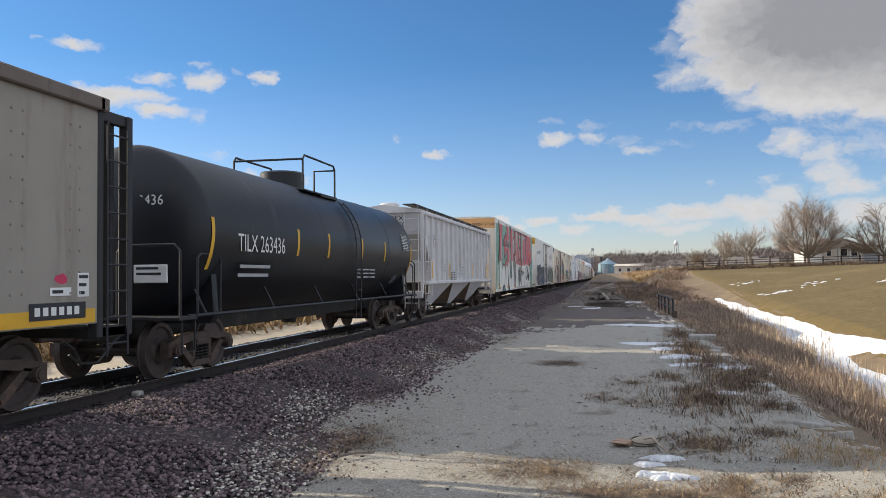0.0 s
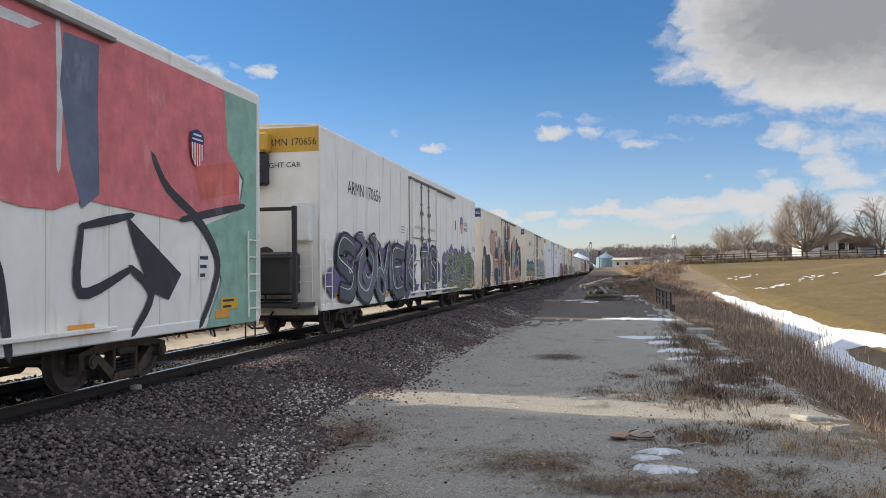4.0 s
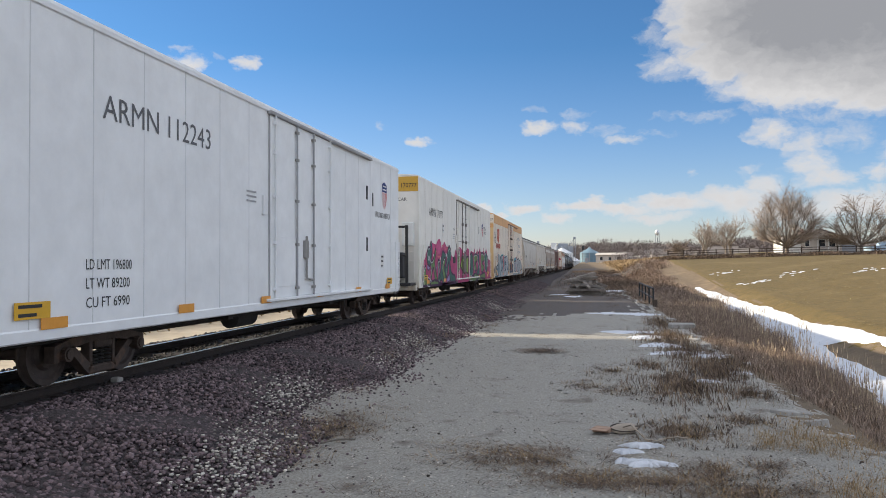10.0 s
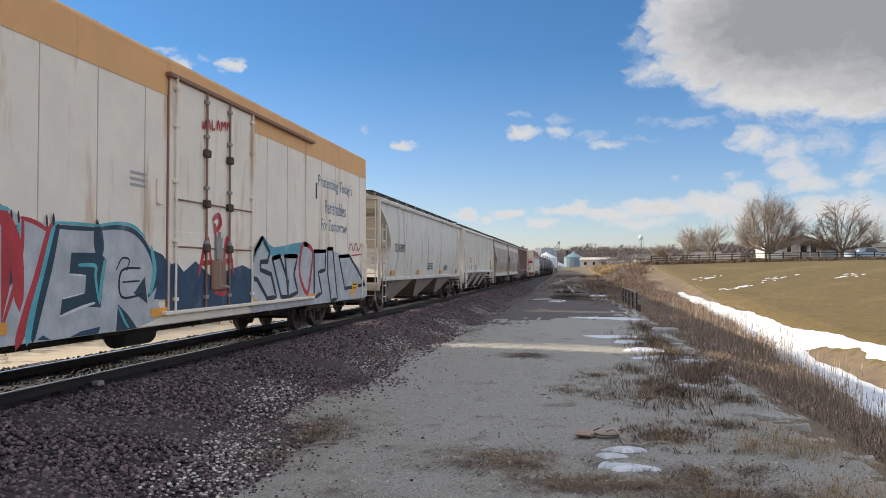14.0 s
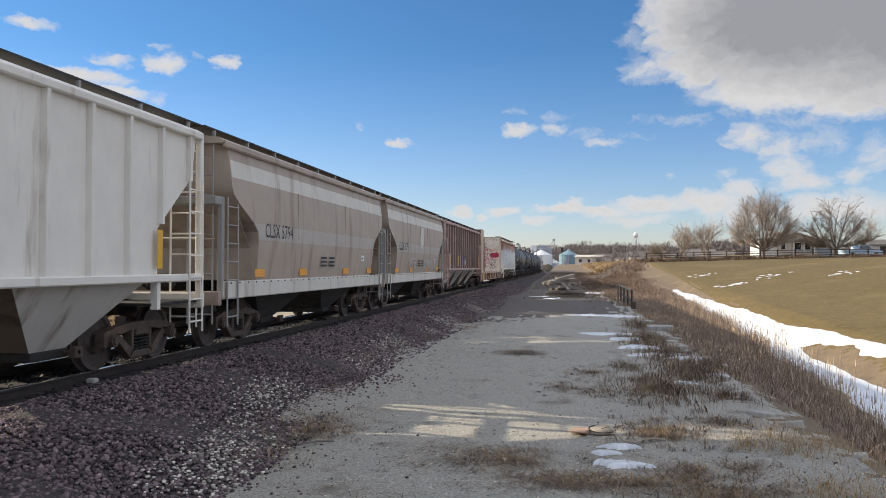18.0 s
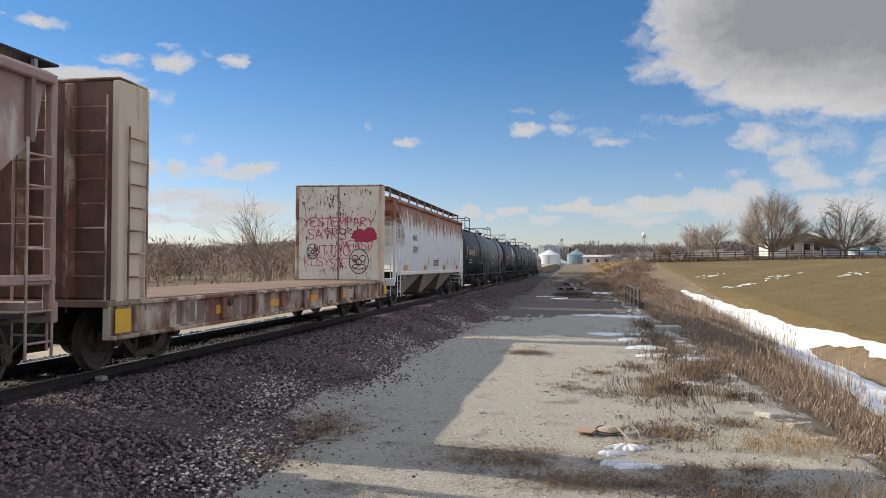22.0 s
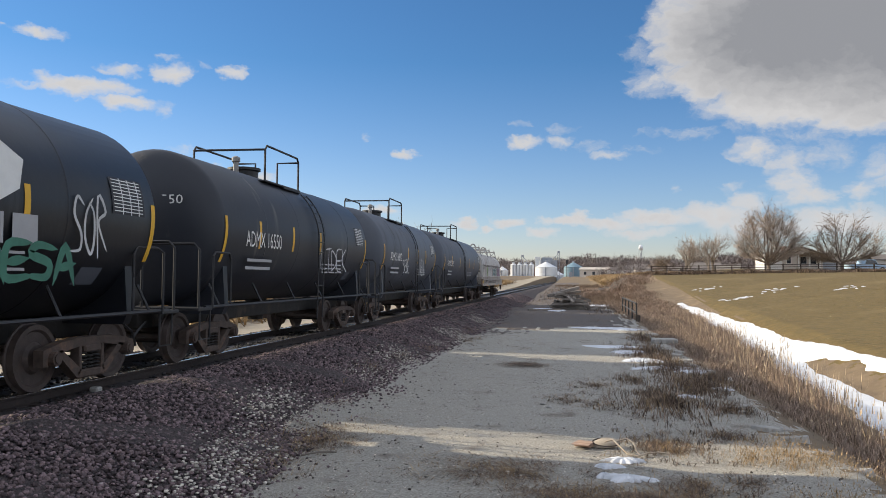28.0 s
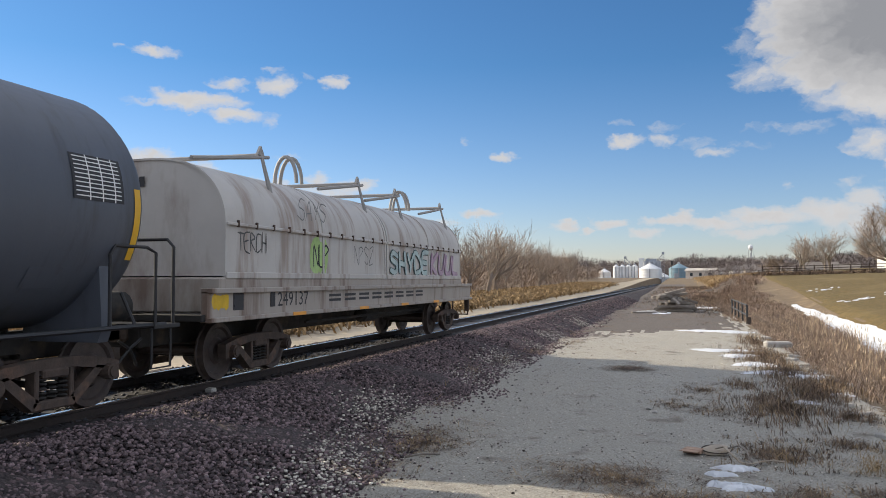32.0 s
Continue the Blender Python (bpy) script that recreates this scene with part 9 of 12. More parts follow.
    for i in range(9):
        q = 0.8 + i * 0.16 if i < 6 else None
        x, z = ((r + 0.09) * math.sin(q), zc + (r + 0.09) * math.cos(q)) if q else (r + 0.08, zc - 0.3 - (i - 6) * 0.42)
        part("ladder_rung", Geo().tube([(x, yl - 0.21, z), (x, yl + 0.21, z)], 0.015, 6), pipe, car)
    # frame, running board, hand rails
    part("centre_sill", Geo().box(-0.3, 0.3, 0.0, L, 0.62, 0.95, 0.02), P_UNDER, car)
    for s in (1, -1):
        part("side_rail", Geo().tube([(s * 1.42, 0.3, 1.02), (s * 1.42, L - 0.3, 1.02)], 0.03, 6), pipe, car)
        for i in range(6):
            y = 0.9 + i * (L - 1.8) / 5
            part("rail_bracket", Geo().tube([(s * 1.42, y, 1.02), (s * 1.2, y, 1.02 + 0.42)], 0.022, 6), pipe, car)
        for y in (1.35, L - 1.35):
            part("saddle", Geo().prism([(s * 0.2, 0.85), (s * 1.3, 0.85), (s * 1.36, 1.0), (s * 1.3, zc - 0.62), (s * 1.05, zc - r * 0.72), (s * 0.2, zc - r * 0.95)], "y", y - 0.09, y + 0.09), paint, car)
    for y, d in ((0, -1), (L, 1)):
        part("end_platform", Geo().box(-1.45, 1.45, min(y, y - d * 0.55), max(y, y - d * 0.55), 0.96, 1.02, 0.01), pipe, car)
        part("end_rail", Geo().tube([(1.4, y - d * 0.1, 1.0), (1.4, y - d * 0.1, 2.05), (1.3, y - d * 0.1, 2.15), (0.4, y - d * 0.1, 2.15), (0.3, y - d * 0.1, 2.05), (0.3, y - d * 0.1, 1.0)], 0.024, 8), pipe, car)
        part("end_rail", Geo().tube([(-1.4, y - d * 0.1, 1.0), (-1.4, y - d * 0.1, 2.05), (-1.3, y - d * 0.1, 2.15), (-0.4, y - d * 0.1, 2.15), (-0.3, y - d * 0.1, 2.05), (-0.3, y - d * 0.1, 1.0)], 0.024, 8), pipe, car)
        part("corner_rail", Geo().tube([(1.45, y - d * 0.55, 1.0), (1.45, y - d * 0.55, 1.95), (1.42, y - d * 0.7, 2.02), (1.42, y - d * 1.3, 2.02), (1.42, y - d * 1.38, 1.9), (1.42, y - d * 1.38, 1.02)], 0.022, 8), pipe, car)
        part("sill_step", Geo().tube([(1.4, y - d * 0.15, 0.98), (1.4, y - d * 0.15, 0.45), (1.4, y - d * 0.55, 0.45), (1.4, y - d * 0.55, 0.98)], 0.018, 6), pipe, car)
        coupler(car, y, d)
    part("brake_cylinder", Geo().lathe([(0, 0.12), (0.05, 0.2), (0.6, 0.2), (0.66, 0.12)], "y", 16, (0.8, L - 1.0, 1.25)), P_UNDER, car, smooth=True)
    part("outlet", Geo().lathe([(0.5, 0.18), (zc - r + 0.05, 0.28)], "z", 14, (0, L / 2, 0)), P_UNDER, car)
    part("train_pipe", Geo().tube([(-1.25, 0.6, 0.72), (-1.25, L - 0.6, 0.72)], 0.03, 6), P_UNDER, car)
    for i in range(8):
        y = 2.4 + i * (L - 4.8) / 7
        part("pipe_hanger", Geo().tube([(-1.25, y, 0.72), (-1.25, y, 1.0)], 0.015, 6), P_UNDER, car)

    def arc(y, w, q0, q1, material, name, label=""):
        vs, fs = [], []
        for i in range(9):
            q = q0 + (q1 - q0) * i / 8
            for yy in (y, y + w):
                vs.append(((r + 0.005) * math.sin(q), yy, zc + (r + 0.005) * math.cos(q)))
        fs = [(2 * i, 2 * i + 1, 2 * i + 3, 2 * i + 2) for i in range(8)]
        return part(name, Geo().add(vs, fs), material, car, label)

    for y in (0.93, L - 1.05, *bars):
        arc(y, 0.11, 1.42 if y in bars else 1.42, 1.8 if y in bars else 2.02, bar_paint, "reflector", "vertical yellow reflective strip")
    if table:
        t = arc(L - 2.1, 0.85, 1.2, 1.56, P_DARK, "data_table", "black data table with pale stencilled lines")
        for i in range(10):
            q = 1.22 + i * 0.034
            c4 = [((r + 0.008) * math.sin(a), y, zc + (r + 0.008) * math.cos(a)) for a, y in ((q, L - 2.06), (q, L - 1.3), (q + 0.009, L - 1.3), (q + 0.009, L - 2.06))]
            part("small_print", Geo().add(c4, [(0, 1, 2, 3)]), P_LWHITE, t)
        for k in (0.3, 0.55, 0.8):
            arc(L - 2.1 + 0.85 * k, 0.02, 1.2, 1.56, P_LWHITE, "table_rule").location = (0.004, 0, 0)
        arc(L - 2.5, 0.5, 2.1, 2.3, P_TGREY, "placard_holder", "dull grey placard holder")
    if number:
        lettering(car, number, 0.95 + text_y, zc - 0.32, text_h, P_LWHITE, r + 0.006, text_w)
        marks(car, [(0.95 + text_y + 0.1, zc - 0.62, 1.3, 0.06), (0.95 + text_y, zc - 0.78, 1.3, 0.06)], P_LGREY, r - 0.012)
        marks(car, [(L * 0.56 + 0.6 * k, zc - 0.62 - 0.1 * i, 0.5, 0.035) for k in range(3) for i in range(3)], P_LGREY, r - 0.012)
    if front_text:
        lettering(car, front_text, 0.1, zc + 0.42, 0.17, P_LWHITE, 0.60, 0.7, True)
    for t in (1.4, L - 1.85):
        truck(car, u0, t)
    return car, L


c, L = tank_car(12.35, 26.0, "glossy black tank car with a dome and white lettering", P_BLACK, 2.42, 1.5, (3.9, 8.8), "TILX 263436", 0.95, 0.32, 2.1, (4.7, 6.6, 9.2, 11.4), dome="big", front_text="263436")
plate(c, 0.2, 1.75, 0.02, 0.02, P_DARK, "lug", 1.3)
part("routing_board", Geo().box(0.35, 0.95, 0.46, 0.5, 1.55, 1.85, 0.01), P_LWHITE, c, "white card in a holder on the tank head")
marks(c, [(0.4, 1.77 - 0.09 * i, 0.4 + 0.05 * i, 0.04) for i in range(2)], P_DARK, 0.459, True)
c, L = tank_car(326.65, 336.7, "black tank car with white graffiti on its end", P_TDARK, 2.52, 1.52, (2.0, 6.6), "VTGX 190068", 0.75, 0.34, 2.5, (4.2, 5.2, 6.9))
head_tag(c, "SAUDBR", -0.35, 2.98, 1.6, 0.36, (0.55, 0.55, 0.56), 2.52, 1.52, 31, 0.055)
head_tag(c, "SEIMS", -0.3, 2.55, 1.6, 0.36, (0.55, 0.55, 0.56), 2.52, 1.52, 32, 0.055)
tag(c, "HE", 4.35, 2.15, 0.7, 0.4, (0.2, 0.18, 0.14), 1.528, 33, 0.04)
c, L = tank_car(339.2, 349.0, "mid-grey tank car with a black platform", P_TLIGHT, 2.48, 1.5, (2.2, 6.4), "ADMX 16523", 0.9, 0.3, 1.9, (3.2, 5.5, 7.8))
c, L = tank_car(351.75, 362.6, "black tank car with a pale leaf emblem and scrawled graffiti", P_BLACK, 2.45, 1.5, (2.4, 7.0), "ADMX 15435", 0.6, 0.34, 2.6, (3.6, 6.4, 8.8))
g = Geo().add([(1.508, 7.6, 2.55), (1.508, 8.1, 2.3), (1.508, 8.7, 2.6), (1.506, 8.75, 2.95), (1.48, 8.1, 3.25), (1.45, 7.7, 3.35), (1.47, 7.55, 3.0)], [tuple(range(7))])
em = part("emblem", g, P_LWHITE, c, "pale leaf-shaped emblem")
part("emblem_vein", Geo().add([(1.513, 8.05, 2.35), (1.513, 8.13, 2.35), (1.47, 8.15, 3.2), (1.47, 8.05, 3.2)], [(0, 1, 2, 3)]), P_BLACK, em)
marks(c, [(7.4 + i * 0.6, 1.95, 0.45, 0.36) for i in range(3)], P_LGREY, 1.50, name="brand_bars")
tag(c, "VYSN", 3.3, 1.75, 2.2, 0.55, (0.4, 0.4, 0.42), 1.512, 33, 0.05)
tag(c, "WNS", 0.9, 1.7, 1.0, 0.5, (0.4, 0.4, 0.42), 1.512, 34, 0.04)
tag(c, "SOR", 9.7, 1.9, 0.8, 0.7, (0.6, 0.6, 0.6), 1.512, 35, 0.05)
tag(c, "ANIYM", 5.6, 1.7, 2.0, 0.5, (0.3, 0.12, 0.07), 1.512, 36, 0.05)
tag(c, "MESA", 8.0, 1.55, 1.8, 0.4, (0.06, 0.2, 0.14), 1.508, 37, 0.12)
c, L = tank_car(365.2, 375.4, "dark grey tank car with white lettering", P_TDARK, 2.5, 1.5, (0.9, 6.6), "ADMX 16550", 0.95, 0.32, 1.95, (2.6, 4.6, 6.6), front_text="16550")
tag(c, "LTDEK", 6.6, 1.75, 2.3, 0.55, (0.6, 0.6, 0.62), 1.512, 38, 0.045)
c, L = tank_car(377.9, 388.0, "grey tank car with white scrawled tags", P_TGREY, 2.5, 1.5, (1.8, 6.4), "ADMX 16892", 0.9, 0.3, 1.9, (4.9, 6.9, 8.6))
tag(c, "GEBE", 3.9, 1.75, 1.1, 0.5, (0.62, 0.62, 0.62), 1.512, 39, 0.05)
tag(c, "NEA", 7.2, 1.7, 0.9, 0.6, (0.62, 0.62, 0.62), 1.512, 40, 0.05)
c, L = tank_car(390.8, 405.75, "long grey tank car with a black platform and yellow strips", P_TGREY, 2.5, 1.5, (4.9, 8.9), "ADMX 29316", 0.9, 0.3, 2.1, (3.4, 6.3, 10.4, 12.6), band_ladder=7.75)

# ---- covered hoppers ----
c, L = ribbed_hopper(27.75, 44.1, "grey ribbed covered hopper car with dirty chutes", P_GREY, ("PTEX", "871250"), 3, None, chute=P_DIRTY)
tag(c, "AYBVL", 3.6, 1.7, 4.0, 0.4, (0.2, 0.2, 0.22), 1.4485, 51, 0.025)
tag(c, "MRK", 1.6, 2.7, 0.9, 0.5, (0.2, 0.2, 0.22), 1.4485, 52, 0.025)
c, L = curved_hopper(208.0, 227.05, "stone-grey rounded covered hopper car with streaked sides", P_STONE, ("TILX", "638907"), (1.7, 17.45), "TILX 638907", 1.56, 1.3)
marks(c, [(13.0, 1.7 - 0.08 * i, 0.9, 0.045) for i in range(3)], P_DARK, 1.545)
c, L = ribbed_hopper(228.4, 244.75, "pale grey ribbed covered hopper car with striped chutes", P_PALE, ("CGCX", "20404"), 4, ("CG  CX", "20  404"), (2.3, 1.55), chute=P_DIRTY, stripe=P_CHUTE)
c, L = curved_hopper(245.6, 258.5, "tan weathered covered hopper car with a deep pale sill", P_TAN, ("CLSX", "5794"), (1.75, 11.6), "CLSX 5794", 1.6, 1.3, True, 2, P_DIRTY, P_STONE, P_STONE)
c, L = curved_hopper(259.0, 271.8, "tan covered hopper car with graffiti scrawls and a pale sill", P_TAN, ("CLSX", "5579"), (1.75, 11.2), "CLSX 5579", 1.6, 1.3, True, 2, P_DIRTY, P_STONE, P_STONE)
g = Geo()
blob(g, 6.6, 2.85, 0.42, 0.5, 1.603, 20, 3)
part("paint_patch", g, P_STONE, c, "pale oval repaint patch")
tag(c, "MTE", 4.0, 1.55, 1.2, 0.35, (0.6, 0.6, 0.6), 1.59, 53, 0.05)
tag(c, "KYMVRS", 7.2, 1.5, 1.6, 0.35, (0.6, 0.6, 0.6), 1.59, 54, 0.05)
c, L = ribbed_hopper(272.9, 289.0, "rust-brown ribbed covered hopper car with graffiti on its pale chutes", P_BROWN, ("WP", "15050"), 4, None, chute=P_DIRTY, stripe=P_CHUTE, num_paint=P_LGREY, post_paint=P_POST)
for k, (y, wd) in enumerate(((3.0, "AYESD"), (6.4, "KUESO"), (9.6, "TONES"), (12.6, "SEDY"))):
    o = tag(c, wd, y - 1.1, -0.62, 2.0, 0.4, (0.05, 0.045, 0.045), 0.016, 80 + k, 0.05)
    o.location, o.rotation_euler = (1.40, 0, 1.42), (0, radians(32.3), 0)
for k, (y, z) in enumerate(((4.2, 2.3), (5.6, 2.6), (7.0, 2.2))):
    tag(c, "SOC", y, z, 0.8, 0.9, (0.16, 0.34, 0.33), 1.4485, 90 + k, 0.07)
tag(c, "LMT", 7.4, 1.65, 0.7, 0.6, BLACKISH, 1.4485, 55, 0.035)
tag(c, "NOS", 8.5, 1.6, 0.7, 0.55, BLACKISH, 1.4485, 56, 0.035)
tag(c, "RUSE", 10.5, 1.7, 0.7, 0.35, (0.08, 0.15, 0.4), 1.4485, 57, 0.04)
tag(c, "BLE", 12.3, 1.65, 0.7, 0.4, (0.1, 0.2, 0.45), 1.4485, 58, 0.04)
c, L = curved_hopper(308.0, 324.5, "white covered hopper car with rust streaks running from the eaves", P_RUSTTOP, ("NAHX", "508106"), (1.6, 15.05), None, 1.57, 1.36, False, 3, P_DIRTY, P_PALE, walk_up=0.42)
lettering(c, "NAHX", 2.75, 2.55, 0.24, P_DARK, 1.577, 0.85)
lettering(c, "508106", 2.75, 2.1, 0.24, P_DARK, 1.577, 0.95)
for y in (6.2, 8.6, 11.2, 13.6):
    plate(c, y, 1.6, 0.12, 0.5, P_AMBER, "reflector", 1.54, "orange reflective strip")

# ---- flat car with end bulkheads ----
c = car_base("bulkhead_flat_car", "rusty steel flat car with tall white-painted end bulkheads", 290.0)
L = 16.6
part("deck", Geo().box(-1.48, 1.48, 0.2, L - 0.2, 0.98, 1.08, 0.01), mat("deck_steel", (0.24, 0.15, 0.11), (0.15, 0.10, 0.08), 0.85, 1.4, (0.33, 0.24, 0.19), 0.8, 0.4, bump=0.3), c)
part("side_beam", Geo().box(1.38, 1.5, 0.25, L - 0.25, 0.55, 1.04, 0.015).box(-1.5, -1.38, 0.25, L - 0.25, 0.55, 1.04, 0.015), P_FLAT, c)
part("beam_flange", Geo().box(1.38, 1.58, 0.25, L - 0.25, 1.0, 1.06, 0.01).box(1.38, 1.58, 0.25, L - 0.25, 0.52, 0.58, 0.01), P_FLAT, c)
for i in range(11):
    y = 0.9 + i * 1.48
    part("stake_pocket", Geo().box(1.5, 1.57, y - 0.09, y + 0.09, 0.6, 1.0, 0.01), P_FLAT, c)
for y0, y1, d in ((0.45, 1.2, 1), (L - 0.62, L - 0.3, -1)):
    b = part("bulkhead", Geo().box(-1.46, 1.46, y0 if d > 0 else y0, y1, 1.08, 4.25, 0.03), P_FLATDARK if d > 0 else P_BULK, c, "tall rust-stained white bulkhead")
    part("bulkhead_cap", Geo().box(-1.5, 1.5, y0 - 0.02, y1 + 0.02, 4.24, 4.29, 0.02), P_FLAT, b)
    part("centre_seam", Geo().box(-0.03, 0.03, y0 - 0.008, y0, 1.1, 4.22, 0.002), P_POST, b)
    for x in (-1.45, 1.45):
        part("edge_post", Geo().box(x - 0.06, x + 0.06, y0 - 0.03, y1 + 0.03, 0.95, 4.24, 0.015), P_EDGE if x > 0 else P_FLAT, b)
    for x in (-0.75, 0.0, 0.75):
        yb = y0 - 0.1 if d > 0 else y1 + 0.1
        part("brace", Geo().box(x - 0.07, x + 0.07, min(yb, y0 if d > 0 else y1), max(yb, y0 if d > 0 else y1), 1.1, 4.2, 0.01), P_FLAT, b)
ladder(c, 0.28, 0.8, 1.4, 0.9, 4.0, 9, P_FLAT, "end_ladder", True)
ladder(c, L - 0.2, 0.8, 1.4, 0.9, 4.0, 9, P_FLAT, "end_ladder", True)
ladder(c, 1.56, 0.6, 1.1, 0.9, 3.6, 8, P_FLAT, "side_ladder")
for y in (0.25, L - 0.65):
    plate(c, y, 0.62, 0.4, 0.34, P_YELLOW, "placard", 1.581, "yellow warning placard")
for y in (3.6, 6.2, 8.8, 11.4):
    plate(c, y, 0.7, 0.5, 0.16, P_AMBER, "reflector", 1.503, "orange reflective strip")
marks(c, [(2.15 + 0.36 * i + (0.75 if i > 2 else 0), 0.62, 0.26, 0.34) for i in range(7)], P_POST, 1.503, name="brand_bars")
lettering(c, "5069", 5.85, 0.64, 0.27, P_POST, 1.503, 0.95)
marks(c, [(2.2 + 0.9 * i, 0.66, 0.4, 0.24) for i in range(9, 12)], P_SEAM, 1.503)
# scrawls on the face of the far bulkhead
yb = L - 0.625
rg = np.random.default_rng(77)


def face_lines(word, x, z, w, h, rgb, seed, thick):
    r = np.random.default_rng(seed)
    g = Geo()
    n = len(word)
    for i, ch in enumerate(word):
        for k, st in enumerate(STROKES.get(ch, STROKES["S"])):
            p = [(x + w * (i + 0.1 + 0.85 * u) / n + r.normal(0, 0.04) * w / n, z + h * v) for u, v in st]
            cc = curve_through(p, 4) if len(p) > 2 else np.linspace(p[0], p[1], 5)
            h2 = Geo()
            ribbon(h2, cc, thick, 0.0, 0.4, thick)
            g.add([(q[1], yb - 0.0004 * (i * 3 + k), q[2]) for q in h2.v], h2.f)
    part("graffiti_tag", g, spray(rgb), c)


face_lines("YESTEMPARY", -1.25, 2.9, 2.5, 0.28, (0.55, 0.06, 0.10), 61, 0.035)
face_lines("SAYKS", -1.1, 2.45, 1.4, 0.35, (0.5, 0.05, 0.09), 62, 0.03)
face_lines("MIIRO", -0.9, 1.9, 1.3, 0.35, (0.5, 0.06, 0.1), 63, 0.03)
face_lines("MEASV", 0.1, 2.1, 1.1, 0.3, (0.55, 0.06, 0.1), 65, 0.028)
face_lines("SNEIS", -0.3, 1.5, 1.0, 0.3, (0.5, 0.06, 0.1), 66, 0.026)
face_lines("RUSY", -1.2, 1.55, 0.9, 0.3, (0.5, 0.06, 0.1), 67, 0.024)
face_lines("SOOR", -0.5, 2.62, 1.0, 0.2, (0.04, 0.03, 0.03), 64, 0.025)
g = Geo()
for i, (x, z, a, b) in enumerate([(0.75, 2.6, 0.28, 0.2), (1.05, 2.62, 0.3, 0.22), (0.9, 2.5, 0.42, 0.16)]):
    h2 = Geo()
    blob(h2, x, z, a, b, 0, 18, 300 + i)
    g.add([(q[1], yb - 0.003 - 0.0006 * i, q[2]) for q in h2.v], h2.f)
part("graffiti_patch", g, spray((0.42, 0.03, 0.08)), c, "dark red painted blob")
for k, (x0, z0, sc) in enumerate(((0.72, 1.72, 0.33), (-0.9, 2.05, 0.2))):
    g = Geo()
    for j, (dx, dz, a, b) in enumerate([(0, 0, 1.0, 1.25), (-0.4, 0.3, 0.32, 0.3), (0.4, 0.3, 0.32, 0.3), (0, -0.1, 0.25, 0.3), (0, -0.55, 0.7, 0.25)]):
        h2 = Geo()
        ribbon(h2, np.array([(x0 + sc * (dx + a * math.cos(q)), z0 + sc * (dz + b * math.sin(q))) for q in np.linspace(0, 6.28, 22)]), 0.03, 0, 0.0)
        g.add([(q[1], yb - 0.005 - 0.0006 * j, q[2]) for q in h2.v], h2.f)
    part("graffiti_tag", g, spray((0.03, 0.03, 0.03)), c)
g = Geo()
for i in range(150):
    x, z, q = rg.uniform(-1.38, 1.38), 1.2 + 3.0 * rg.uniform(0, 1) ** 0.6, rg.uniform(0.03, 0.28)
    if i < 40:
        x = rg.normal(0, 0.16)
    w = rg.uniform(0.006, 0.026)
    g.add([(x - w, yb - 0.0012, z), (x + w, yb - 0.0012, z), (x + rg.normal(0, 0.01), yb - 0.0012, z - q)], [(0, 1, 2)])
tagged(part("rust_runs", g, spray((0.13, 0.05, 0.035)), c, "dark rust runs"), kind="stuff")
part("centre_sill", Geo().box(-0.35, 0.35, 0.3, L - 0.3, 0.45, 0.98, 0.02), P_UNDER, c)
truck(c, 290.0, 1.95)
truck(c, 290.0, L - 1.6)
coupler(c, 0.2, -1)
coupler(c, L - 0.2, 1)
part("tie_down_winch", Geo().tube([(1.45, 4.0, 0.9), (1.62, 4.0, 0.9)], 0.07, 10), P_CAST, c)

# ---- covered coil car at the tail ----
c = car_base("coil_car", "dirty white covered steel coil car with lifting frames on its hoods", 407.2)
L = 15.0


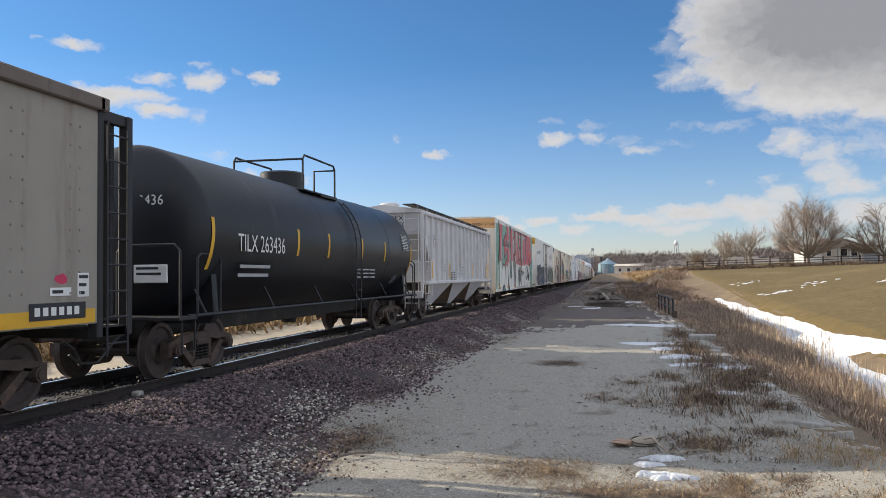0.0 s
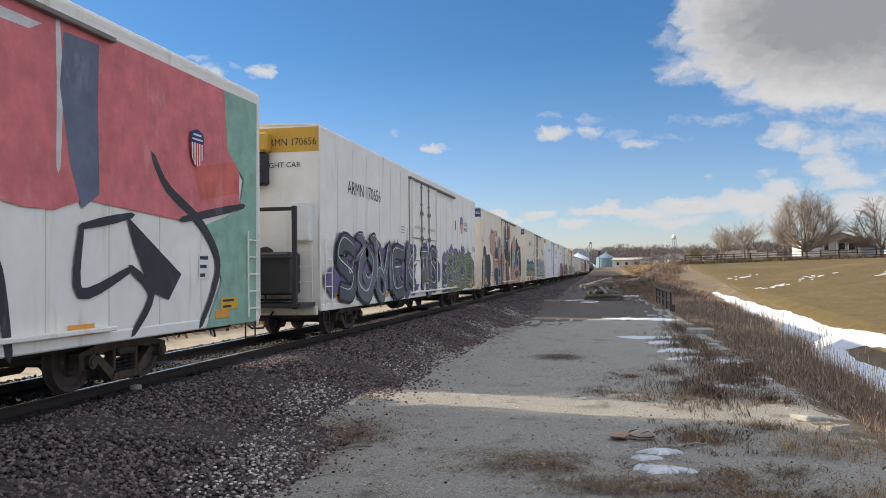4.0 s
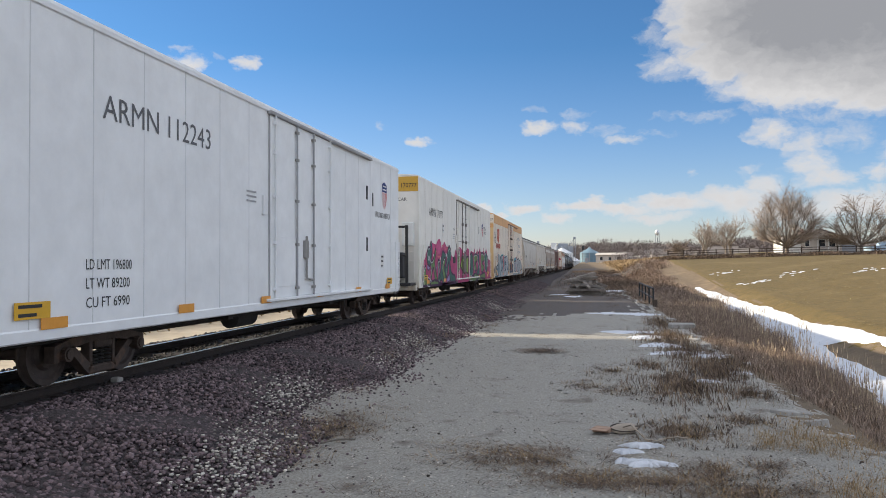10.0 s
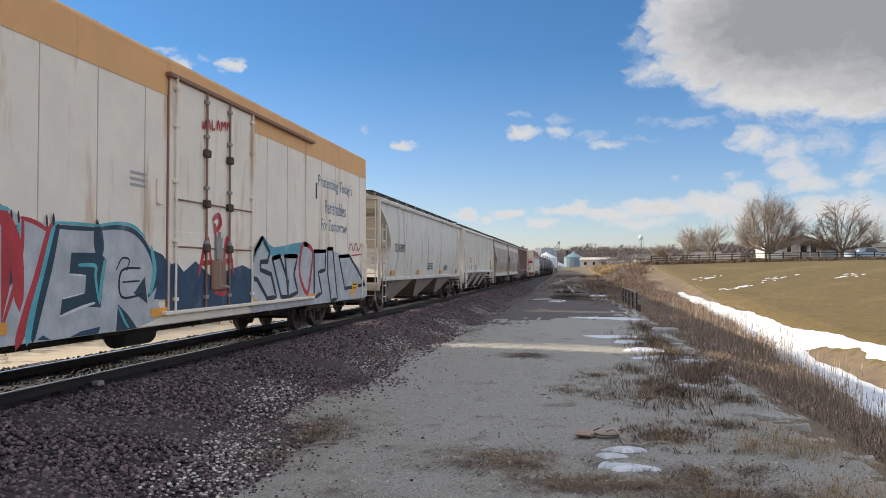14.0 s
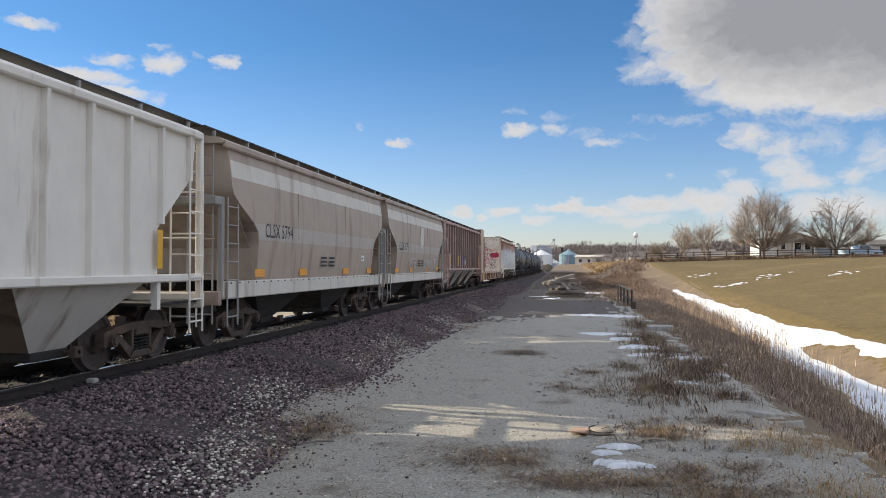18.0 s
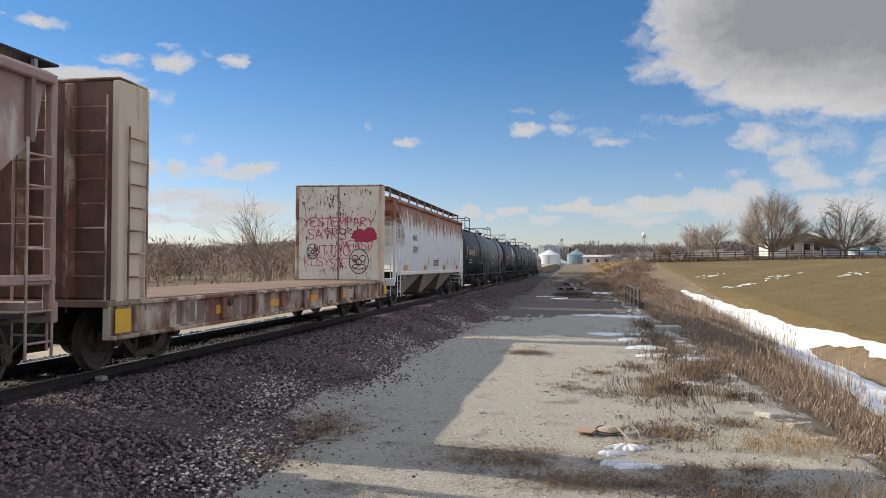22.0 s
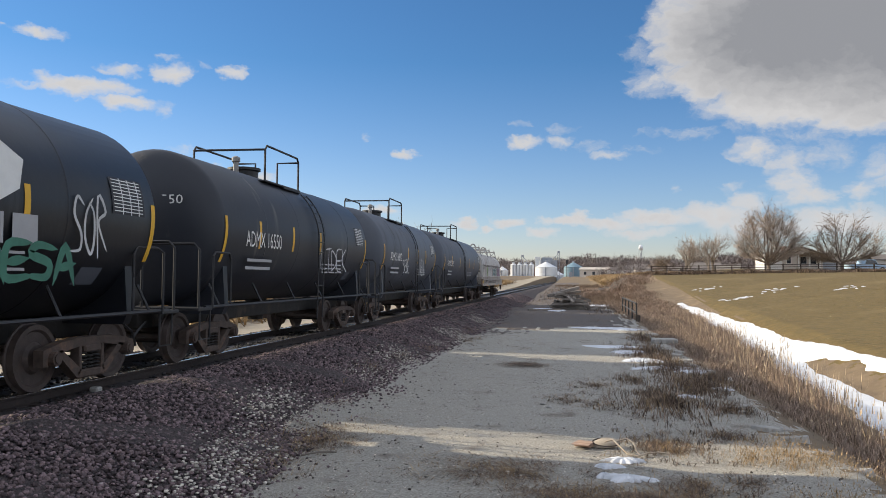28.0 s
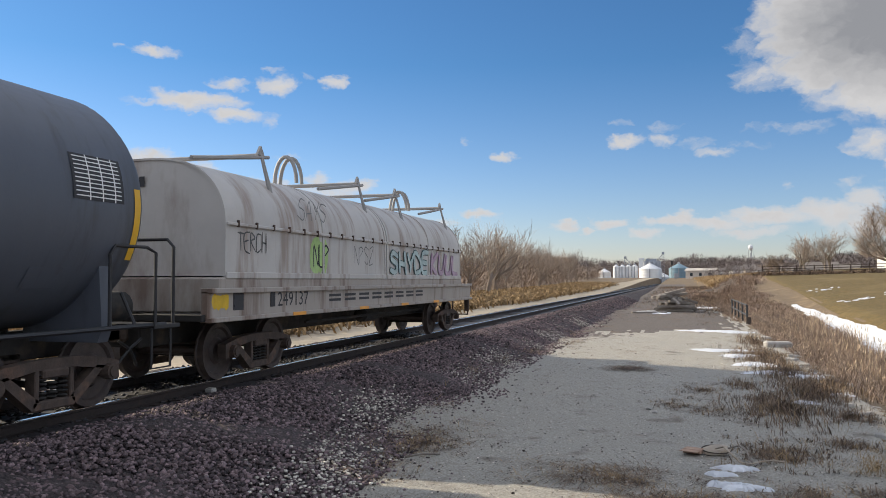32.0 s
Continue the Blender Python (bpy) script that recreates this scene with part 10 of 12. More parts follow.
def hood(y0, y1):
    n = 15
    sec = [(1.42, 1.66)] + [(1.42 if k == 0 else 1.42 * math.cos(k / n * math.pi / 2) ** 0.72, 2.45 + 1.03 * math.sin(k / n * math.pi / 2)) for k in range(n + 1)]
    sec = sec + [(-x, z) for x, z in sec[-2::-1]]
    h = part("hood", Geo().prism(sec, "y", y0, y1).mesh("hood", P_COIL, True), None, c, "rounded sheet-metal hood")
    for y in (y0 - 0.02, (y0 + y1) / 2, y1 - 0.06):
        part("hood_rib", Geo().prism([(x * 1.012, z + 0.012) for x, z in sec] + [(x * 0.99, z - 0.02) for x, z in sec[::-1]], "y", y, y + 0.08), P_COIL, h)
    for s in (1, -1):
        part("hood_flange", Geo().box(min(s * 1.42, s * 1.47), max(s * 1.42, s * 1.47), y0, y1, 2.43, 2.48, 0.01), P_COIL, h)
        part("hood_skirt", Geo().box(min(s * 1.4, s * 1.46), max(s * 1.4, s * 1.46), y0, y1, 1.62, 1.72, 0.01), P_COIL, h)
    for i in range(12):
        y = y0 + 0.3 + i * (y1 - y0 - 0.6) / 11
        part("clip", Geo().box(1.44, 1.485, y - 0.018, y + 0.018, 2.41, 2.52, 0.008), P_CAST, h)
    for y in (y0 + 1.9, y1 - 0.5):
        part("lifting_frame", Geo().tube([(1.15, y, 3.05), (0.95, y, 3.78), (-0.95, y, 3.78), (-1.15, y, 3.05)], 0.045, 6).tube([(0.95, y - 2.1, 3.44), (0.95, y + 0.25, 3.78)], 0.035, 6).add(
            [(0.95, y - 0.12, 3.78), (0.95, y + 0.12, 3.78), (0.95, y, 3.95), (0.9, y - 0.12, 3.78), (0.9, y + 0.12, 3.78), (0.9, y, 3.95)], [(0, 1, 2), (3, 5, 4), (0, 3, 4, 1), (1, 4, 5, 2), (2, 5, 3, 0)]), P_STEEL, h, "bent steel lifting bar")
    m = y0 + 4.45
    for dy in (-0.12, 0.12):
        part("lifting_hoop", Geo().tube([(0.25 * math.cos(q) + 0.15, m + dy, 3.6 + 0.55 * math.sin(q)) for q in np.linspace(0, math.pi, 12)], 0.04, 8), P_STEEL, h)
    return h


hood(0.65, 7.45)
hood(7.55, 13.95)
part("trough", Geo().box(-1.44, 1.44, 0.5, 14.1, 1.1, 1.64, 0.03), P_COILSILL, c)
part("side_sill", Geo().box(1.36, 1.5, 0.1, L - 0.05, 1.02, 1.45, 0.02).box(-1.5, -1.36, 0.1, L - 0.05, 1.02, 1.45, 0.02), P_COILSILL, c)
part("sill_flange", Geo().box(1.36, 1.56, 0.1, L - 0.05, 1.4, 1.48, 0.01).box(1.36, 1.56, 0.1, L - 0.05, 0.98, 1.05, 0.01), P_COILSILL, c)
part("end_deck", Geo().box(-1.45, 1.45, 14.0, L, 1.0, 1.1, 0.01).box(-1.45, 1.45, 0.0, 0.6, 1.0, 1.1, 0.01), P_UNDER, c)
part("end_frame", Geo().tube([(1.4, L, 1.1), (1.4, L, 0.5), (0.9, L, 0.5), (0.9, L, 1.1)], 0.03, 6).box(1.3, 1.45, L - 0.06, L, 0.6, 1.25, 0.01), P_CAST, c)
part("centre_sill", Geo().box(-0.35, 0.35, 0.1, L - 0.1, 0.6, 1.1, 0.02), P_UNDER, c)
lettering(c, "249137", 2.15, 1.16, 0.24, P_DARK, 1.505, 1.15)
marks(c, [(1.9, 1.16, 0.16, 0.24)], P_DARK, 1.505, name="brand_bars")
marks(c, [(4.2 + 0.75 * k, 1.28 - 0.09 * i, 0.55, 0.05) for k in range(8) for i in range(2)], P_DARK, 1.505)
for y in (2.6, 5.6, 8.2, 10.8):
    plate(c, y, 0.985, 0.5, 0.06, P_AMBER, "reflector", 1.562, "orange reflective strip")
plate(c, 0.75, 1.14, 0.3, 0.26, P_DARK, "data_panel", 1.503, "black data panel", 2)
g = Geo()
for i in range(4):
    blob(g, 0.25 + i * 0.1, 1.28, 0.09, 0.12, 1.504 + i * 0.0005, 8, 400 + i)
part("graffiti_patch", g, spray((0.7, 0.45, 0.03)), c)
marks(c, [(-0.25, 3.05, 0.1, 0.16), (-0.1, 3.05, 0.1, 0.16)], P_DARK, 0.628, True, "brand_bars")
g = Geo()
for i in range(5):
    blob(g, 3.7 + 0.11 * i, 2.05, 0.18, 0.34, 1.4235 + 0.0005 * i, 10, 410 + i)
part("graffiti_patch", g, spray((0.42, 0.60, 0.22)), c, "pale green painted box")
tag(c, "NLP", 3.65, 1.85, 0.7, 0.4, BLACKISH, 1.428, 71, 0.04)
tag(c, "TERCH", 1.0, 2.05, 0.9, 0.3, (0.1, 0.1, 0.1), 1.4235, 72, 0.03)
tag(c, "NPWZ", 5.6, 1.95, 1.1, 0.35, (0.15, 0.15, 0.15), 1.4235, 73, 0.025)
graffiti(c, "SHYDE", 7.7, 10.7, 1.75, 2.3, [(0.46, 0.57, 0.56)], (0.04, 0.09, 0.10), None, 0.12, 0.035, None, 74, 1.4235)
graffiti(c, "KUUL", 10.9, 13.7, 1.75, 2.3, [(0.50, 0.36, 0.46)], (0.35, 0.22, 0.32), None, 0.12, 0.03, None, 75, 1.4235)
tag(c, "SAYS", 3.0, 2.7, 1.2, 0.35, (0.2, 0.2, 0.2), 1.425, 76, 0.025)
truck(c, 407.2, 2.35)
truck(c, 407.2, 13.85)
coupler(c, 0.0, -1)
coupler(c, L, 1)
part("brake_rod", Geo().tube([(1.1, 4, 0.8), (1.1, 11, 0.8)], 0.03, 6).lathe([(0, 0.1), (0.05, 0.17), (0.8, 0.17), (0.85, 0.1)], "y", 12, (0.9, 7.2, 0.8)), P_UNDER, c)


# ---- grass, reeds, snow ----
def blades(n, seed, spread=0.12, lean=0.35, w=0.012, plume=False):
    """A tuft: n thin bent blades, unit height."""
    r = np.random.default_rng(seed)
    v, f = [], []
    for i in range(n):
        a, l = r.uniform(0, 6.28), lean * r.uniform(0.2, 1)
        bx, by, h = spread * r.normal(), spread * r.normal(), r.uniform(0.6, 1.0)
        ca, sa = math.cos(a), math.sin(a)
        o = len(v)
        px, py = -sa * w, ca * w
        mx, my = bx + ca * l * 0.35, by + sa * l * 0.35
        tx, ty = bx + ca * l, by + sa * l
        v += [(bx - px, by - py, 0), (bx + px, by + py, 0), (mx + px * 0.8, my + py * 0.8, h * 0.6), (mx - px * 0.8, my - py * 0.8, h * 0.6), (tx, ty, h)]
        f += [(o, o + 1, o + 2), (o, o + 2, o + 3), (o + 3, o + 2, o + 4)]
        if plume:
            v += [(tx - px * 2.2, ty - py * 2.2, h * 0.9), (tx + px * 2.2, ty + py * 2.2, h * 0.9), (tx + ca * 0.03, ty + sa * 0.03, h * 1.1)]
            f += [(o + 5, o + 6, o + 7)]
    return v, f


def grass(name, label, x, y, h, wid, material, seed, n_blades=8, plume=False, spread=0.12, lean=0.35, w=0.012):
    r = np.random.default_rng(seed)
    n = len(x)
    v, f = blades(n_blades, seed, spread, lean, w, plume)
    z = ground_z(x, y)
    z = np.where((x > -13) & (x < -3.2), np.maximum(z, bed_z(x, y)), z) - 0.02
    s = np.stack([wid, wid, h], -1)
    o = new(name, scatter(name, v, f, np.stack([x, y, z], -1), s, r.uniform(0, 6.28, n), material))
    return tagged(o, label, "grass", kind="stuff")


def spots(n, x0, x1, y0, y1, seed, power=1.0):
    r = np.random.default_rng(seed)
    return r.uniform(x0, x1, n), y0 + (y1 - y0) * r.uniform(0, 1, n) ** power, r


REED = "dry tan reeds on the ditch bank"


def lip(y):
    """Where the gravel pad ends and the ditch bank begins."""
    return np.interp(y, [0, 16, 20, 27, 32, 45], [3.85, 3.75, 3.35, 3.4, 3.2, 3.05]) + 0.1 * np.sin(y * 1.9)


def reed_height(x, y, r):
    """Reeds reach about one level; those on the upper bank stay low."""
    top = np.clip(-0.62 - 0.16 * smooth(5.6, 4.6, x) + 0.012 * np.clip(y - 34, 0, 60) - ground_z(x, y), 0.3, 1.35) * 0.82
    return np.where(x < 4.4, np.minimum(top, 0.45), top) * r.uniform(0.7, 1.1, len(x))


for k in range(4):
    x, y, r = spots(4600, 3.5, 9.0, 6.0, 60, 100 + k, 1.25)
    keep = (x > lip(y) + 0.15) & (x < np.clip(5.6 + 0.085 * (y - 16), 5.2, 7.7) + 0.3 * np.sin(y * 0.6))
    x, y = x[keep], y[keep]
    grass("reeds", REED, x, y, reed_height(x, y, r), r.uniform(0.8, 1.3, len(x)), M_REED, 100 + k, 11, False, 0.2, 0.22, 0.0052)
# taller pale stalks that stand out of the reeds, thinning out over the snow
x, y, r = spots(1500, 3.6, 9.2, 7.0, 60, 108, 1.2)
keep = (x > lip(y) + 0.25) & (x < np.clip(6.3 + 0.1 * (y - 16), 6.0, 8.6) + 0.4 * np.sin(y * 0.6)) & (r.uniform(0, 1, len(x)) < 0.6)
x, y = x[keep], y[keep]
grass("reeds", "tall pale bent reed stalks", x, y, reed_height(x, y, r) * 1.15, r.uniform(0.8, 1.2, len(x)), M_STALK, 109, 4, True, 0.14, 0.3, 0.0055)
x, y, r = spots(7500, 3.2, 9.0, 48, 130, 110)
keep = x < 7.4 - 0.02 * np.clip(y - 60, 0, 20) + 0.3 * np.sin(y * 0.5)
x, y = x[keep], y[keep]
grass("reeds", REED, x, y, reed_height(x, y, r) * (1 - 0.45 * smooth(80, 110, y)), r.uniform(1.4, 2.2, len(x)), M_REED, 111, 12, False, 0.22, 0.25, 0.008)
x, y, r = spots(7500, -4.2, 4.4, 42, 170, 112)
keep = r.uniform(0, 1, len(x)) < (0.12 + 0.88 * smooth(44, 80, y)) * (0.1 + 0.9 * np.maximum(smooth(0.3, 2.0, x), smooth(150, 180, y)))
x, y = x[keep], y[keep]
grass("dry_grass", "low dry straw-coloured grass", x, y, (0.12 + 0.4 * smooth(46, 90, y)) * r.uniform(0.5, 1.1, len(x)), r.uniform(0.8, 1.6, len(x)), M_WEED, 113, 7, False, 0.22, 0.5, 0.009)
x, y, r = spots(3000, 5, 16, 130, 340, 114)
grass("dry_grass", "dry golden grass towards the town", x, y, r.uniform(0.3, 0.8, len(x)), r.uniform(2.0, 4.5, len(x)), M_STRAW, 115, 7, False, 0.25, 0.4, 0.012)
x, y, r = spots(2200, 8.5, 42, 108, 113, 116)
y = y - 0.23 * (x - 10)
grass("dry_grass", "brown scrub along the foot of the field fence", x, y, r.uniform(0.2, 0.7, len(x)) * (0.5 + 0.5 * np.abs(np.sin(x * 0.5))), r.uniform(1.4, 2.6, len(x)), M_WEED, 117, 9, False, 0.25, 0.5, 0.014)

# weeds on the pad: mats of them, some low and dark, some standing
MATS = [  # centre x, y, half sizes, height, tufts
    (-0.83, 9.76, 1.1, 0.75, 0.10, 700), (-0.08, 8.89, 0.8, 0.45, 0.10, 380), (0.7, 9.0, 0.9, 0.5, 0.12, 420), (1.6, 8.6, 0.7, 0.5, 0.14, 330), (-1.9, 10.4, 0.5, 0.4, 0.05, 120), (1.22, 11.73, 0.65, 0.95, 0.22, 260), (0.62, 10.69, 0.3, 0.4, 0.10, 50),
    (1.3, 9.5, 0.42, 0.5, 0.16, 120), (1.94, 9.68, 0.4, 0.4, 0.12, 80), (-3.7, 11.2, 0.7, 1.2, 0.12, 640), (-3.7, 9.6, 0.5, 0.7, 0.08, 260), (-3.2, 12.6, 0.4, 0.6, 0.06, 120),
    (-0.24, 15.6, 0.36, 0.65, 0.14, 70), (0.45, 17.8, 0.66, 1.1, 0.16, 120), (0.6, 15.3, 0.62, 0.8, 0.16, 110), (-0.13, 14.3, 0.4, 0.5, 0.06, 50),
]
MORE_MATS = [
    (1.63, 15.8, 0.8, 2.0, 0.24, 420), (2.58, 18.1, 0.72, 2.0, 0.3, 420), (1.25, 19.0, 0.4, 0.85, 0.22, 70), (2.3, 26.1, 0.86, 2.7, 0.3, 420), (2.45, 22.0, 0.73, 1.9, 0.3, 330),
    (2.75, 15.1, 0.5, 0.9, 0.22, 120), (3.2, 19.6, 0.5, 1.1, 0.3, 130), (-1.16, 23.3, 0.35, 0.6, 0.05, 60), (-1.6, 27.0, 0.37, 0.85, 0.05, 60), (-2.2, 8.15, 0.55, 0.25, 0.05, 50),
    (2.6, 32.5, 0.6, 3.0, 0.3, 240), (2.2, 12.6, 0.5, 0.6, 0.16, 90),
]
TOE_MATS = [
    (-4.7, 25.4, 0.5, 1.7, 0.14, 150), (-3.9, 30.2, 0.5, 1.6, 0.14, 110), (-5.0, 19.0, 0.45, 1.4, 0.14, 130), (-4.9, 22.4, 0.4, 1.2, 0.12, 80), (-4.5, 35.0, 0.4, 3.0, 0.16, 110), (-4.4, 14.5, 0.5, 1.2, 0.1, 90),
]


def mats(label, rows, seed, material, n_blades, w, share=1.0, tall=1.0):
    xs, ys, hs = [], [], []
    r = np.random.default_rng(seed)
    for cx, cy, rx, ry, h, n in rows:
        n = int(n * share)
        a, q = r.uniform(0, 6.2832, n), r.uniform(0, 1, n) ** 0.7 * (1 + 0.45 * r.normal(size=n))
        xs.append(cx + rx * q * np.cos(a))
        ys.append(cy + ry * q * np.sin(a))
        hs.append(h * tall * r.uniform(0.25, 1.15, n))
    xs, ys, hs = np.concatenate(xs), np.concatenate(ys), np.concatenate(hs)
    grass("dry_grass", label, xs, ys, hs, r.uniform(0.2, 0.5, len(xs)), material, seed, n_blades, False, 0.2, 0.7, w)


mats("matted brown weeds on the gravel", MATS + TOE_MATS, 120, M_WEED, 10, 0.015, 0.8, 0.5)
mats("brown standing weeds at the edge of the gravel pad", MORE_MATS, 122, M_WEED, 10, 0.014, 0.7, 0.85)
mats("scattered straw stems among the weeds", MATS + MORE_MATS + TOE_MATS, 124, M_STRAW, 4, 0.010, 0.2, 1.0)
x, y, r = spots(900, 1.2, 4.2, 7.6, 12.5, 126)
keep = np.sin(x * 2.7 + 0.5) + np.sin(y * 2.3 + x * 0.7) + 0.5 * r.normal(size=len(x)) > 0.7
x, y = x[keep], y[keep]
grass("dry_grass", "straw tufts with seed heads on the gravel", x, y, r.uniform(0.06, 0.26, len(x)), r.uniform(0.4, 0.8, len(x)), M_STRAW, 127, 9, True, 0.1, 0.5, 0.004)
x, y, r = spots(1500, -4.2, 3.2, 6.5, 40, 128, 1.4)
grass("dry_grass", "single dead leaves and wisps on the gravel", x, y, r.uniform(0.015, 0.05, len(x)), r.uniform(0.3, 0.7, len(x)), M_WEED, 129, 5, False, 0.1, 0.8, 0.005)
# golden strip beyond the track
x, y, r = spots(7500, -24, -15.3, 8, 190, 130, 1.2)
grass("dry_grass", "golden dry grass beyond the tracks", x, y, r.uniform(0.5, 1.0, len(x)), r.uniform(1.5, 3.0, len(x)), M_STRAW, 131, 6, True, 0.2, 0.4, 0.02)
# stubble on the field
x, y, r = spots(2400, 10.9, 46, 22, 110, 132)
grass("stubble", "short olive-brown crop stubble", x, y, r.uniform(0.02, 0.06, len(x)), r.uniform(1.0, 2.2, len(x)), mat("stubble", (0.25, 0.19, 0.08), (0.17, 0.14, 0.055), 0.95, 0.5, bump=0, per_island=0.35), 133, 9, False, 0.25, 0.8, 0.008)

# small stones and clods on the pad
for k in range(3):
    x, y, r = spots(5200, -3.6, 3.5, 5.0, 24, 140 + k, 1.3)
    s = (0.005 + 0.013 * r.uniform(0, 1, len(x)) ** 2) * np.where(r.uniform(0, 1, len(x)) > 0.985, 2.0, 1)
    o = new("gravel_stone", scatter("gravel_stone", rough_stone(20 + k), ICO_F, np.stack([x, y, ground_z(x, y) + 0.002], -1), np.stack([s, s, s * 0.7], -1), r.uniform(0, 6.28, len(x)), M_PEBBLE))
    tagged(o, "loose grey gravel stones", "gravel", kind="stuff")
x, y, r = spots(5200, -6.0, -2.6, 5.0, 60, 145, 1.2)
d = x + 8 - bed_toe(y)
keep = (d > -0.1) & (r.uniform(0, 1, len(x)) < np.exp(-d * 2.2))
x, y = x[keep], y[keep]
s = r.uniform(0.012, 0.034, len(x))
o = tagged(new("crushed_stone", scatter("crushed_stone", rough_stone(30), ICO_F, np.stack([x, y, np.maximum(ground_z(x, y), bed_z(x, y)) + 0.005], -1), np.stack([s, s, s * 0.7], -1), r.uniform(0, 6.28, len(x)), M_STONE)),
           "stray dark ballast stones at the toe of the bank", "ballast", kind="stuff")


x, y, r = spots(1100, -4.0, 3.2, 6.5, 34, 146, 1.3)
keep = np.sin(x * 1.7 + y * 0.4) + np.sin(y * 1.1 - x) + r.normal(size=len(x)) > 0.3
x, y = x[keep], y[keep]
s = 0.006 + 0.024 * r.uniform(0, 1, len(x)) ** 3
tagged(new("dirt_clods", scatter("dirt_clods", rough_stone(31), ICO_F, np.stack([x, y, ground_z(x, y) + 0.004], -1), np.stack([s, s * 0.8, s * 0.6], -1), r.uniform(0, 6.28, len(x)), M_CLOD)),
       "small dark clods scattered on the gravel", "dirt", kind="stuff")

# pale fines washed over the ballast shoulder
x, y, r = spots(26000, -6.4, -3.4, 6.0, 45, 147, 1.2)
keep = (np.sin(y * 0.62 + x * 1.1) + np.sin(y * 1.37 + 2.0) + 0.6 * r.normal(size=len(y)) > 0.25) & (np.abs(x + 8 - bed_toe(y) + 0.5) < 0.36 + 0.2 * r.normal(size=len(y)))
x, y = x[keep], y[keep]
s = r.uniform(0.012, 0.032, len(x))
o = tagged(new("gravel_stone", scatter("gravel_stone", rough_stone(33), ICO_F, np.stack([x, y, np.maximum(ground_z(x, y), bed_z(x, y)) + 0.03], -1), np.stack([s, s, s * 0.7], -1), r.uniform(0, 6.28, len(x)), M_PEBBLE)),
           "patches of pale gravel on the ballast shoulder", "gravel", kind="stuff")


def snow_patch(cx, cy, rx, ry, seed, thick=0.04, flat=None):
    """A thin melting lobe of snow with a ragged rim."""
    r = np.random.default_rng(seed)
    n, rings = 64, 5
    k = 1 + 0.27 * np.array([math.sin(3 * q + seed) + 0.7 * math.sin(7 * q + 2 * seed) + 0.55 * math.sin(13 * q + seed) + 0.4 * math.sin(21 * q) for q in np.linspace(0, 6.2832, n, False)]) * 0.8
    v, f = [], []
    for j in range(rings + 1):
        t = j / rings
        for i in range(n):
            q = 6.2832 * i / n
            x, y = cx + rx * k[i] * t * math.cos(q), cy + ry * k[i] * t * math.sin(q)
            z = float(ground_z(x, y)) + thick * (1 - t ** 3) + (0.006 * r.normal() if 0 < j < rings else 0) - (0.02 if j == rings else 0)
            v.append((x, y, z))
    for j in range(rings):
        f += [(j * n + i, j * n + (i + 1) % n, (j + 1) * n + (i + 1) % n, (j + 1) * n + i) for i in range(n)]
    me = Geo().add(v, f).mesh("snow_patch", M_SNOW, True)
    return tagged(new("snow_patch", me), "thin melting patch of white snow on gravel", "snow", "snow patches")


for i, (x, y, a, b) in enumerate([(1.25, 28.4, 1.05, 0.55), (1.8, 26.2, 0.75, 0.5), (1.9, 23.8, 0.6, 0.55), (2.35, 22.0, 0.85, 0.5), (2.9, 21.2, 0.45, 0.3), (0.62, 10.66, 0.26, 0.11), (0.40, 10.32, 0.17, 0.08), (0.62, 9.8, 0.3, 0.14),
                                  (0.34, 9.85, 0.1, 0.09), (-2.3, 60.0, 0.9, 1.6), (-1.6, 58.0, 0.8, 0.9), (1.3, 39.0, 1.2, 0.9), (2.2, 38.2, 0.8, 0.7), (3.0, 17.8, 0.3, 0.2), (2.2, 16.6, 0.25, 0.15), (2.0, 70, 1.2, 2.0)]):
    snow_patch(x, y, a, b, i + 1, 0.05)
rs = random.Random(41)
for x, y, wide, n in ((11.8, 77, 1.4, 9), (11.6, 63.5, 0.8, 8), (12.7, 65, 0.5, 4), (16.5, 69, 1.0, 7), (20.3, 64.5, 1.6, 9), (14.5, 67, 0.8, 4)):
    for k in range(n):
        snow_patch(x + rs.gauss(0, wide * 0.6), y + rs.gauss(0, wide * 0.7), rs.uniform(0.08, 0.3), rs.uniform(0.08, 0.25), 40 + 10 * n + k, 0.04)


def ditch_snow(ys, near, far, label):
    """A strip of snow along the ditch between two ragged rims."""
    v, f = [], []
    n = 9
    for j, y in enumerate(ys):
        lo = near(y) + 0.18 * math.sin(y * 0.83) + 0.1 * math.sin(y * 2.1) + 0.05 * math.sin(y * 5.3)
        hi = far(y) + 0.07 * math.sin(y * 0.55) + 0.05 * math.sin(y * 1.3 + 1) + 0.02 * math.sin(y * 4.1) - 0.25 * max(0.0, math.sin(y * 0.31 + 2)) ** 6
        hi = max(hi, lo + 0.03)
        for i in range(n):
            t = i / (n - 1)
            x = lo + (hi - lo) * t
            v.append((x, y, float(ground_z(x, y)) + 0.06 * min(1, 6 * min(t, 1 - t)) - (0.03 if i in (0, n - 1) else 0)))
    m = len(ys)
    f = [(j * n + i, j * n + i + 1, (j + 1) * n + i + 1, (j + 1) * n + i) for j in range(m - 1) for i in range(n - 1)]
    tagged(new("snow_bank", Geo().add(v, f).mesh("snow_bank", M_SNOW, True)), label, "snow", kind="structure")


def snow_rim(y):
    return float(np.interp(y, [14, 32, 39, 45, 50, 59, 70, 78], [11.2, 10.45, 10.1, 10.0, 9.82, 9.6, 8.35, 7.6]))


